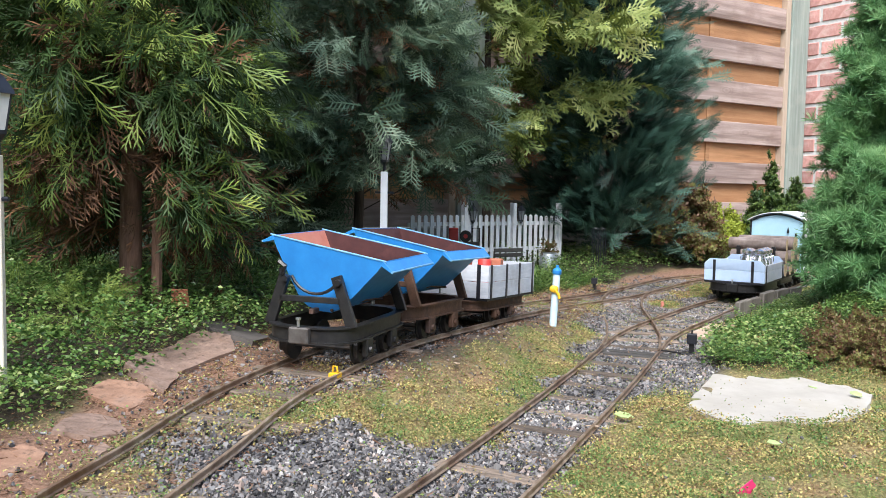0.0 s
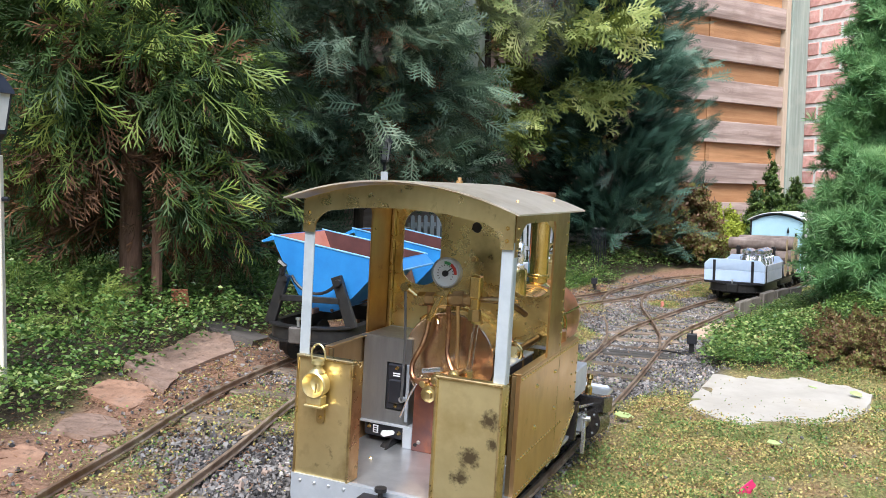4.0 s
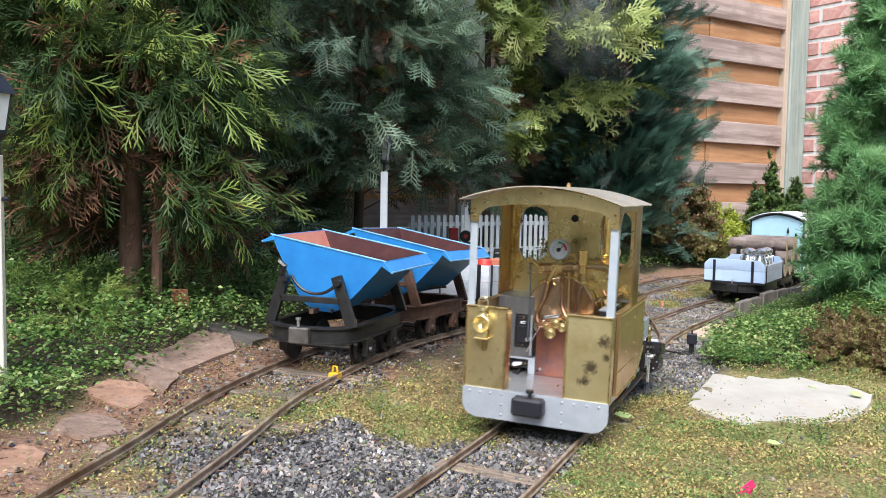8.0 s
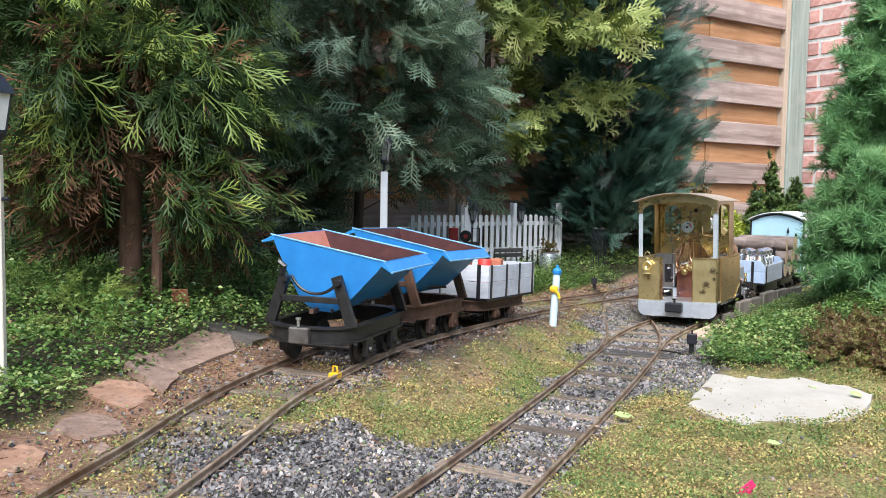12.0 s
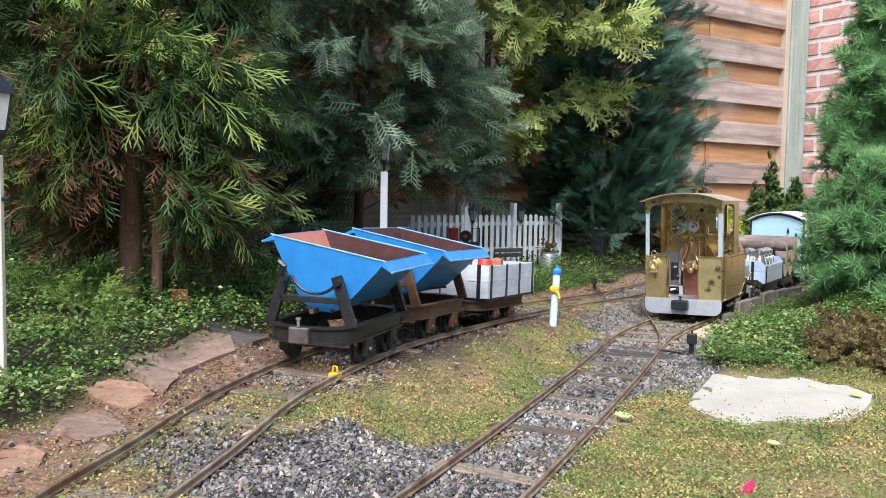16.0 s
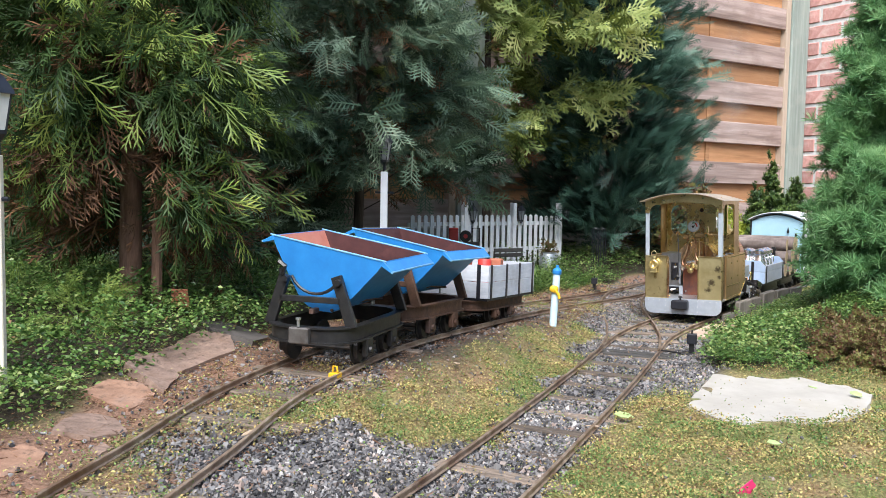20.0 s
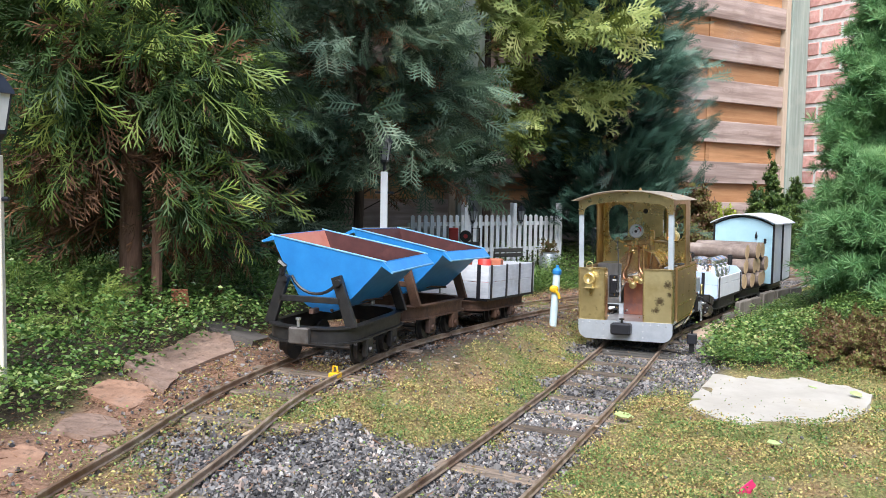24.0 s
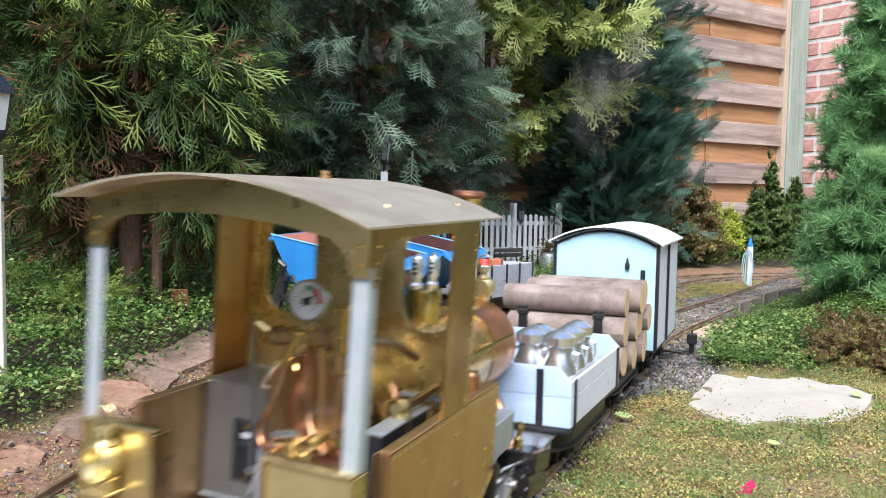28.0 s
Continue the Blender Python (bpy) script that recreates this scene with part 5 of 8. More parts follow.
def build_skip(label, rusty):
    """A V-shaped tipping wagon; y along the track."""
    mat = RUST if rusty else BLACK
    t = thing("tipper_wagon", label, "tipper wagon", group="tipping wagons on the siding")
    chassis(t, 0.112, -0.094, 0.094, 0.032, 0.047, mat, 0.0165, (-0.036, 0.036), IRON if not rusty else RUST)
    tilt = Matrix.Translation((0.004, 0, 0.066)) @ Matrix.Rotation(radians(10), 4, "Y")
    # trough: two skins joined at the rim, flared pouring lips along both sides
    half = [(0.0, -0.004), (0.016, -0.002), (0.028, 0.006), (0.046, 0.030), (0.066, 0.058), (0.074, 0.072)]
    prof = [(-x, z) for x, z in half[:0:-1]] + half
    L = 0.064
    taper = lambda z: L * (0.90 + 0.10 * (z + 0.004) / 0.076)
    bm = B()
    ring = {e: [bm.verts.new((x, sg * taper(z), z)) for x, z in prof] for e, sg in (("a", -1), ("b", 1))}
    for k in range(len(prof) - 1):
        bm.faces.new((ring["a"][k], ring["a"][k + 1], ring["b"][k + 1], ring["b"][k]))
    bm.faces.new(ring["a"][::-1])
    bm.faces.new(ring["b"])
    bmesh.ops.recalc_face_normals(bm, faces=bm.faces[:])
    body = part("trough", bm, BLUE, t, "blue painted steel trough", tilt, smooth=False)
    bm = B()
    ring = {e: [bm.verts.new((x * 0.97, sg * (taper(z) - 0.002), z + 0.0025 * (z < 0.07))) for x, z in prof] for e, sg in (("a", -1), ("b", 1))}
    for k in range(len(prof) - 1):
        f = bm.faces.new((ring["a"][k], ring["b"][k], ring["b"][k + 1], ring["a"][k + 1]))
        # left-hand faces take the paler oxide: light on them is put into the colour
        if k < 2 and not rusty:
            f.material_index = 1
    bm.faces.new(ring["a"])
    bm.faces.new(ring["b"][::-1])
    part("trough_lining", bm, [RED_LEAD, PALE_OXIDE], body, "red-brown primed inside of the trough", smooth=False)
    for sx in (-1, 1):
        bm = B()
        for y0, y1 in ((-L - 0.001, L + 0.001),):
            v = [bm.verts.new((sx * x, y, z)) for x, z in ((0.0725, 0.0725), (0.0850, 0.0635), (0.0845, 0.0605), (0.0700, 0.0665)) for y in (y0, y1)]
            for a, c in ((0, 2), (2, 4), (4, 6), (6, 0)):
                bm.faces.new((v[a], v[a + 1], v[c + 1], v[c]))
            bm.faces.new((v[0], v[2], v[4], v[6]))
            bm.faces.new((v[1], v[3], v[5], v[7]))
        bmesh.ops.recalc_face_normals(bm, faces=bm.faces[:])
        bevel(bm, 0.0006)
        part("pouring_lip", bm, BLUE, body, smooth=False)
        # edge tubes of lips and rim: paler blue paints in their highlight
        part("lip_edge", tube(B(), [(sx * 0.0852, -L - 0.001, 0.0622), (sx * 0.0852, L + 0.001, 0.0622)], 0.0012, 6), BLUE_RIM, body, "pale edge with painted highlight")
    for sy in (-1, 1):
        part("rim", tube(B(), [(-0.076, sy * L, 0.0725), (0.076, sy * L, 0.0725)], 0.0011, 6), BLUE_RIM, body, "pale edge with painted highlight")
    return t, body


def build_skip_frame_parts(t, mat):
    for sy in (-1, 1):
        y = sy * 0.073
        bm = B()
        for sx in (-1, 1):
            box(bm, -0.0065, 0.0065, -0.003, 0.003, 0, 0.062, 0.0006, Matrix.Translation((sx * 0.0535, y, 0.047)) @ Matrix.Rotation(radians(-sx * 19), 4, "Y"))
        box(bm, -0.040, 0.040, y - 0.003, y + 0.003, 0.074, 0.081, 0.0006)
        part("trestle", bm, mat, t, "iron cradle trestle")
        pts = [(0.006 + 0.034 * math.sin(a), y - sy * 0.0005, 0.118 - 0.034 * math.cos(a)) for a in np.linspace(-1.15, 1.15, 11)]
        part("rocker", tube(B(), pts, 0.0019, 6), mat, t, "curved iron rocker")
        for x, z in ((-0.030, 0.101), (0.038, 0.099), (-0.034, 0.110)):
            part("rocker_pin", cyl(B(), (x, y - 0.004, z), (x, y + sy * 0.008, z), 0.0042, 0.0036, 8), mat, t)
        hook = [(-0.034, y + sy * 0.005, 0.106), (-0.029, y + sy * 0.008, 0.116), (-0.037, y + sy * 0.008, 0.121)]
        part("tipping_catch", tube(B(), hook, 0.0030, 5), mat, t)
    part("cross_bar", box(B(), -0.003, 0.003, -0.072, 0.072, 0.060, 0.066, 0.0006), RUST, t)
    part("brake_rod", tube(B(), [(0.02, -0.06, 0.064), (0.035, 0.0, 0.070), (0.03, 0.06, 0.064)], 0.0018, 6), RUST, t)


def build_open_wagon():
    t = thing("open_wagon", "low open plank wagon, white with blue sky tint painted on ends, black straps", "wagon")
    chassis(t, 0.128, 0.002, 0.207, 0.024, 0.0395, BLACK, 0.0155, (0.055, 0.155), BLACK)
    part("deck", box(B(), -0.069, 0.069, 0.004, 0.205, 0.0415, 0.0455, 0.0005), BLACK_PAINT, t)
    # white end boards: the sky's blue light is put into their colour
    plank_body(t, -0.0705, 0.0705, 0.008, 0.201, 0.0460, 0.099, 2, SKY_TINT_WHITE, WHITE, ((0.17, 0.80), (0.06, 0.94)), chamfer=0.012)
    return t


def build_log_wagon():
    t = thing("log_wagon", "flat black bolster wagon with iron stakes", "wagon")
    chassis(t, 0.112, 0.004, 0.206, 0.024, 0.036, BLACK, 0.0155, (0.055, 0.155), BLACK)
    part("deck", box(B(), -0.062, 0.062, 0.006, 0.204, 0.0385, 0.043, 0.0006), DARK_WOOD, t)
    for y in (0.010, 0.200):
        for x in (-0.047, 0.040):
            bm = B()
            box(bm, x - 0.005, x + 0.005, y - 0.0025, y + 0.0025, 0.036, 0.120, 0.0008)
            box(bm, x - 0.0062, x + 0.0062, y - 0.0035, y + 0.0035, 0.110, 0.116, 0.0008)
            part("stake", bm, BLACK, t)
    return t


def build_van():
    t = thing("box_van", "white and pale blue box van with curved white roof", "wagon")
    chassis(t, 0.112, 0.004, 0.205, 0.024, 0.036, BLACK, 0.0155, (0.055, 0.155), BLACK)
    n = 12
    w = 0.0685
    top = [(w - 2 * w * k / n, 0.183 + 0.019 * (1 - (1 - 2 * k / n) ** 2)) for k in range(n + 1)]
    for y in (0.010, 0.203):
        part("end_wall", slab(B(), [(-w, 0.040), (w, 0.040)] + top, 0.003, Matrix.Translation((0, y, 0)) @ UPRIGHT), BLUE_PALE, t, "pale blue end wall")
    for sx in (-1, 1):
        part("side_wall", box(B(), sx * w - 0.0015, sx * w + 0.0015, 0.0102, 0.1998, 0.040, 0.183), WHITE, t)
        d = part("sliding_door", box(B(), min(sx * (w + 0.0017), sx * (w + 0.0042)), max(sx * (w + 0.0017), sx * (w + 0.0042)), 0.104, 0.197, 0.043, 0.179, 0.0006), WHITE, t, "white sliding door")
        for y in (0.1025,):
            part("door_iron", box(B(), min(sx * (w + 0.002), sx * (w + 0.0052)), max(sx * (w + 0.002), sx * (w + 0.0052)), y - 0.0026, y + 0.0026, 0.041, 0.181, 0.0004), BLACK_PAINT, d)
        for y in (0.0085, 0.2015):
            part("corner_iron", box(B(), sx * (w + 0.0015) - 0.0022, sx * (w + 0.0015) + 0.0022, y - 0.0030, y + 0.0030, 0.0395, 0.183, 0.0004), BLACK_PAINT, t, "black corner iron")
    part("sill", box(B(), -w - 0.001, w + 0.001, 0.005, 0.204, 0.0372, 0.0402, 0.0004), BLACK_PAINT, t)
    for y in (0.0062, 0.2042):
        bm = B()
        tube(bm, [(x * 0.985, y, z - 0.003) for x, z in top], 0.0018, 5)
        part("roof_arch", bm, BLACK_PAINT, t)
    bm = B()
    us = np.linspace(-0.078, 0.078, n + 1)
    zz = [0.1815 + 0.0225 * (1 - (u / 0.078) ** 2) for u in us]
    rr = [[bm.verts.new((u, y, z + dz)) for u, z in zip(us, zz)] for y, dz in ((-0.004, 0.0), (-0.004, 0.0022), (0.215, 0.0022), (0.215, 0.0))]
    for a, b in ((0, 1), (1, 2), (2, 3), (3, 0)):
        for k in range(n):
            bm.faces.new((rr[a][k], rr[a][k + 1], rr[b][k + 1], rr[b][k]))
    bm.faces.new([r[0] for r in rr])
    bm.faces.new([r[-1] for r in rr][::-1])
    bmesh.ops.recalc_face_normals(bm, faces=bm.faces[:])
    part("roof", bm, WHITE, t, "white curved roof")
    bm = B()
    lathe(bm, [(0.003, 0), (0.0034, 0.006), (0.0014, 0.012), (0.001, 0.016)], Matrix.Translation((0.030, 0.0055, 0.148)), 10)
    part("end_hook", bm, BLACK_PAINT, t, "small black hook")
    part("end_catch", box(B(), 0.048, 0.054, 0.0045, 0.0068, 0.136, 0.148, 0.0006), BLACK_PAINT, t)
    return t


def milk_can(h, r, label):
    bm = B()
    lathe(bm, [(r, 0), (r * 1.02, h * 0.03), (r, h * 0.06), (r, h * 0.58), (r * 0.74, h * 0.70), (r * 0.70, h * 0.79), (r * 0.86, h * 0.82), (r * 0.88, h * 0.92), (r * 0.5, h * 0.97), (r * 0.15, h)], None, 18)
    t = solid("milk_can", bm, ALU, label, "milk can", group="cans in the open wagon")
    for sx in (-1, 1):
        part("handle", tube(B(), [(sx * r * 0.6, 0, h * 0.74), (sx * r * 1.05, 0, h * 0.72), (sx * r * 1.05, 0, h * 0.58), (sx * r * 0.95, 0, h * 0.52)], r * 0.09, 5), ALU, t)
    return t


def log_thing(r, length, seed, label):
    rng = random.Random(seed)
    bm = B()
    n = 14
    ph = [rng.uniform(0, 6.28) for _ in range(3)]
    rings = []
    for k in range(7):
        y = length * k / 6
        rings.append([bm.verts.new((r * (1 + 0.06 * math.sin(2 * a + ph[0] + y * 9) + 0.03 * math.sin(5 * a + ph[1])) * math.cos(a), y, r * (1 + 0.06 * math.sin(2 * a + ph[0] + y * 9) + 0.03 * math.sin(3 * a + ph[2])) * math.sin(a))) for a in np.linspace(0, 2 * math.pi, n, endpoint=False)])
    for a, b in zip(rings[:-1], rings[1:]):
        for k in range(n):
            bm.faces.new((a[k], b[k], b[(k + 1) % n], a[(k + 1) % n]))
    for rg in (rings[0], rings[-1][::-1]):
        f = bm.faces.new(rg)
        f.material_index = 1
    bmesh.ops.recalc_face_normals(bm, faces=bm.faces[:])
    return solid("log", bm, [LOG_BARK, LOG_END], label, "log", group="logs on the bolster wagon")


loco, loco_rods = build_loco()
open_wagon, log_wagon, van = build_open_wagon(), build_log_wagon(), build_van()
cargo = []  # (thing, the wagon's key, pose in the wagon)
for (x, y, h, r) in ((0.049, 0.045, 0.046, 0.0125), (0.020, 0.050, 0.046, 0.0125), (0.049, 0.078, 0.046, 0.0125), (0.018, 0.084, 0.044, 0.0125), (0.048, 0.112, 0.046, 0.0125)):
    cargo.append((milk_can(h + 0.030, r * 1.3, "bright metal milk can with lid standing in the open wagon"), "open", pose(x, y, 0.0500)))
stack = [(0.036 + 0.044 * k, 0.0605, 0.0170, 0.136 + 0.003 * (k % 3), -0.070) for k in range(4)] + [(0.040 + 0.045 * k, 0.0930, 0.0165, 0.138 + 0.004 * (k % 2), -0.072) for k in range(4)]
stack += [(0.048, 0.1250, 0.0165, 0.144, -0.080), (0.100, 0.1262, 0.0178, 0.142, -0.068), (0.150, 0.1250, 0.0168, 0.138, -0.070)]
for i, (y, z, r, L, x0) in enumerate(stack):
    cargo.append((log_thing(r, L, i, "sawn length of grey-barked log stacked across the wagon"), "log", pose(x0, y, z, 0, 0, -90 + (i % 3 - 1) * 1.5)))

# wagons that stand on the siding
for s0, label, rusty in ((s_at_y(SIDING, S_SIDING, 1.036), "blue tipping skip wagon on a black iron frame", False), (s_at_y(SIDING, S_SIDING, 1.215), "blue tipping skip wagon on a rusty iron frame", True)):
    sk, trough = build_skip(label, rusty)
    build_skip_frame_parts(sk, RUST if rusty else BLACK)
    sk.matrix_basis = on_track(SIDING, S_SIDING, s0 - 0.036, 0.072) @ Matrix.Translation((0, 0.036, 0))
goods = thing("plank_wagon", "white plank wagon with black straps on a brown iron frame", "wagon")
chassis(goods, 0.112, 0.0, 0.225, 0.024, 0.036, RUST, 0.0155, (0.070, 0.140), RUST)
plank_body(goods, -0.068, 0.068, 0.006, 0.219, 0.0425, 0.095, 2, GREY_PLANK, GREY_PLANK, ((0.12, 0.88), (0.05, 0.36, 0.64, 0.95)))
part("underframe", box(B(), -0.066, 0.066, 0.008, 0.217, 0.0385, 0.0420, 0.0006), BLACK_PAINT, goods)
goods.matrix_basis = on_track(SIDING, S_SIDING, s_at_y(SIDING, S_SIDING, 1.385), 0.10) @ Matrix.Translation((0, -0.065, 0))


# ---- wooden fence, brick wall ----
FENCE = Matrix.Translation((1.63, 4.0, 0)) @ Matrix.Rotation(math.atan2(1.0, 1.615), 4, "Z")  # x along the fence, its face towards -y


def build_fence():
    t = thing("fence_panel", "close-boarded fence panel of weathered brown softwood boards", "fence", FENCE, kind="structure")
    z = 0.12
    k = 0
    protos = {}
    for x1 in (-0.110, -1.918):
        x0 = x1 - 1.74
        z, k = 0.125, 0
        while z < 1.75:
            front = k % 2 == 0
            mat = FENCE_WOOD if front else FENCE_ORANGE_LIT
            y = -0.022 if front else 0.004
            bm = B()
            box(bm, x0, x1, y - 0.009, y + 0.009, z, z + (0.094 if front else 0.104), 0.002)
            part("board", bm, mat, t)
            z += 0.0885
            k += 1
        for x in (x1 - 0.47, x1 - 1.0, x1 - 1.6):
            part("batten", box(B(), x - 0.012, x + 0.012, -0.0122, -0.0055, 0.125, 1.8, 0.0006), FENCE_ORANGE_LIT, t)
        part("frame_strip", box(B(), x1 + 0.0005, x1 + 0.028, -0.036, 0.016, 0.12, 1.8, 0.002), POST_PALE, t, "pale planed edge batten")
        part("post", box(B(), x1 + 0.030, x1 + 0.150, -0.045, 0.04, -0.1, 1.85, 0.004), POST_GREEN, t, "square greenish pressure-treated post")
        part("post_shoe", box(B(), x1 + 0.066, x1 + 0.118, -0.050, 0.044, 0.0, 0.30, 0.003), ZINC, t, "galvanised post shoe")
        part("gravel_board", box(B(), x0, x1 + 0.03, -0.03, 0.012, -0.1, 0.12, 0.004), CONCRETE, t, "grey concrete gravel board")


build_fence()
BLOCKER_GREEN = surf("far_hedge", (0.02, 0.035, 0.012), (0.07, 0.10, 0.035), 6, 0.9, 0.0, 0.6, fine=25, depth=0.05)
# added green walls: they block side light and darken reflections in the brass
for nm, (x0, x1, y0, y1, h) in (("wall_south", (-5.0, 4.2, -4.3, -3.9, 1.5)), ("wall_west", (-1.55, -1.22, -0.70, 3.2, 1.25)), ("wall_east", (3.9, 4.2, -3.9, 3.2, 2.0))):
    solid(nm, box(B(), x0, x1, y0, y1, -0.2, h, 0.02), BLOCKER_GREEN, "added plain green wall that blocks light and darkens reflections", "hedge", kind="structure")


# added pale floor behind the camera, a reflector for the brass
REFLECTOR = surf("pale_concrete_paving", (0.62, 0.58, 0.52), (0.74, 0.71, 0.64), 8, 0.85, 0.0, 0.2, stain=(0.42, 0.39, 0.34), stain_scale=2)
solid("pavement", box(B(), -4.5, 3.0, -3.9, -0.90, -0.02, 0.066, 0.004), REFLECTOR, "added unseen pale floor that brightens reflections in the brass", "terrace", kind="structure")


def build_brick_wall():
    m = FENCE @ Matrix.Translation((0.075, 0.0, 0))
    t = thing("brick_wall", "red brick house wall with pale mortar joints", "wall", m, kind="structure")
    part("mortar", box(B(), 0.01, 0.25, -2.4, 0.3, -0.1, 2.2), MORTAR, t)
    proto = None
    rng = random.Random(3)
    h, L = 0.0585, 0.203
    for r in range(26):
        z = 0.012 + r * 0.075
        if z > 1.72:
            break
        for c in range(-4, 1):
            y = c * 0.217 - (0.1085 if r % 2 else 0.0) + 0.25
            bmx = Matrix.Translation((0.0045 + rng.uniform(-0.001, 0.001), y, z + h / 2)) @ Euler((rng.uniform(-0.004, 0.004), 0, rng.uniform(-0.004, 0.004))).to_matrix().to_4x4()
            if proto is None:
                proto = part("brick", box(B(), -0.0, 0.05, -L / 2, L / 2, -h / 2, h / 2, 0.003), BRICK, t)
                proto.matrix_basis = bmx
            else:
                again(proto, t, bmx)


# ---- plants ----
def spray_mesh(kind):
    """A flat twig of scale leaves: x outward. Returns corners and faces (quads)."""
    V, F = [], []

    def finger(p, d, L, w, lift, plain=False):
        p, d = np.array(p, float), np.array(d, float)
        d /= np.linalg.norm(d)
        s = np.cross([0, 0, 1.0], d)
        i = len(V)
        if plain:
            e = p + d * L
            V.extend([p - s * w * 0.5, p + s * w * 0.5, e + s * w * 0.3, e - s * w * 0.3])
            F.append((i, i + 1, i + 2, i + 3))
            return
        m = p + d * L * 0.55 + np.array([0, 0, lift])
        e = p + d * L + np.array([0, 0, lift * 0.2])
        V.extend([p - s * w * 0.5, p + s * w * 0.5, m + s * w * 0.6, e + s * w * 0.12, e - s * w * 0.12, m - s * w * 0.6])
        F.extend([(i, i + 1, i + 2, i + 5), (i + 5, i + 2, i + 3, i + 4)])
    if kind == "thuja":
        # a frond: a hanging stem with flat sprays to both sides, each of a few blunt fingers
        def spray(p, ang, L, sag):
            d = np.array([math.cos(ang), math.sin(ang), -sag])
            q = np.array(p, float)
            finger(q, d, L, 0.021, 0.01)
            for k, (u, sd) in enumerate(((0.16, 1), (0.30, -1), (0.46, 1), (0.62, -1), (0.76, 1))):
                b2 = ang + sd * radians(40 - 3 * k)
                finger(q + d * L * u, (math.cos(b2), math.sin(b2), -sag - 0.15), L * (0.60 - 0.075 * k), 0.022, 0.012)
        finger((0, 0, 0), (1, 0, -0.22), 1.0, 0.016, 0.04)
        for k in range(4):
            x = 0.14 + 0.22 * k
            sd = 1 if k % 2 else -1
            spray((x, 0, -0.22 * x + 0.02), sd * radians(40 - 4 * k), 0.52 - 0.05 * k, 0.22 + 0.13 * k)
        spray((0.9, 0, -0.20), 0.1, 0.34, 0.5)
    elif kind == "flat":
        finger((0, 0, 0), (1, 0, -0.1), 1.0, 0.05, 0.02)
        for k in range(5):
            x = 0.08 + k * 0.17
            for sd in (-1, 1):
                L = 0.50 * math.sin(math.pi * (0.25 + 0.66 * (1 - k / 5)))
                a = radians(44)
                d = np.array([math.cos(a), sd * math.sin(a), -0.10])
                p = np.array([x + 0.07 * (sd > 0), 0, -0.01 * k])
                finger(p, d, L, 0.050, 0.015)
                for u, side in ((0.38, -1), (0.66, 1)):
                    b2 = a + side * radians(38)
                    finger(p + d * L * u, (math.cos(b2), sd * math.sin(b2), -0.16), L * 0.42 * (1.15 - 0.5 * u), 0.048, 0.01)
    elif kind in ("fern", "plume"):
        wide, w = (48, 0.027) if kind == "fern" else (34, 0.022)
        finger((0, 0, 0), (1, 0, -0.1), 1.0, 0.04, 0.02)
        for k in range(7):
            x = 0.05 + k * 0.125
            for sd in (-1, 1):
                L = (0.46 if kind == "fern" else 0.40) * math.sin(math.pi * (0.25 + 0.70 * (1 - k / 7)))
                a = radians(wide)
                d = np.array([math.cos(a), sd * math.sin(a), -0.10])
                p = np.array([x + 0.05 * (sd > 0), 0, -0.01 * k])
                finger(p, d, L, w, 0.012)
                for u, side in ((0.30, 1), (0.52, -1), (0.72, 1)):
                    b2 = a + side * radians(36)
                    finger(p + d * L * u, (math.cos(b2), sd * math.sin(b2), -0.16), L * 0.40 * (1.15 - 0.5 * u), w * 0.95, 0.008, True)
    elif kind == "needle":
        rng = np.random.default_rng(4)
        finger((0, 0, 0), (1, 0, 0), 0.5, 0.05, 0, True)
        for k in range(26):
            a, tilt = k * 2.4, radians(rng.uniform(12, 80))
            d = np.array([math.cos(tilt), math.sin(tilt) * math.cos(a), math.sin(tilt) * math.sin(a)])
            sd = np.cross(d, rng.normal(0, 1, 3))
            sd *= 0.019 / np.linalg.norm(sd)
            i = len(V)
            p = np.array([rng.uniform(0.15, 0.5), 0, 0])
            L = rng.uniform(0.42, 0.62)
            V.extend([p - sd, p + sd, p + d * L + sd * 0.45, p + d * L - sd * 0.45])
            F.append((i, i + 1, i + 2, i + 3))
    else:  # leafy shoot
        rng = np.random.default_rng(9)
        finger((0, 0, 0), (1, 0, 0), 0.9, 0.03, 0)
        for k in range(12):
            x = 0.1 + 0.8 * k / 12
            a = k * 2.4
            d = np.array([0.7, math.cos(a), math.sin(a)])
            d /= np.linalg.norm(d)
            s = np.cross(d, [1.0, 0.2, 0.1])
            s /= np.linalg.norm(s)
            i = len(V)
            p = np.array([x, 0, 0])
            L, w = 0.32, 0.085
            V.extend([p, p + d * L * 0.5 + s * w, p + d * L, p + d * L * 0.5 - s * w])
            F.append((i, i + 1, i + 2, i + 3))
    return np.array(V, float), np.array(F, int)


SPRAY = {k: spray_mesh(k) for k in ("thuja", "fern", "plume", "flat", "needle", "leafy")}


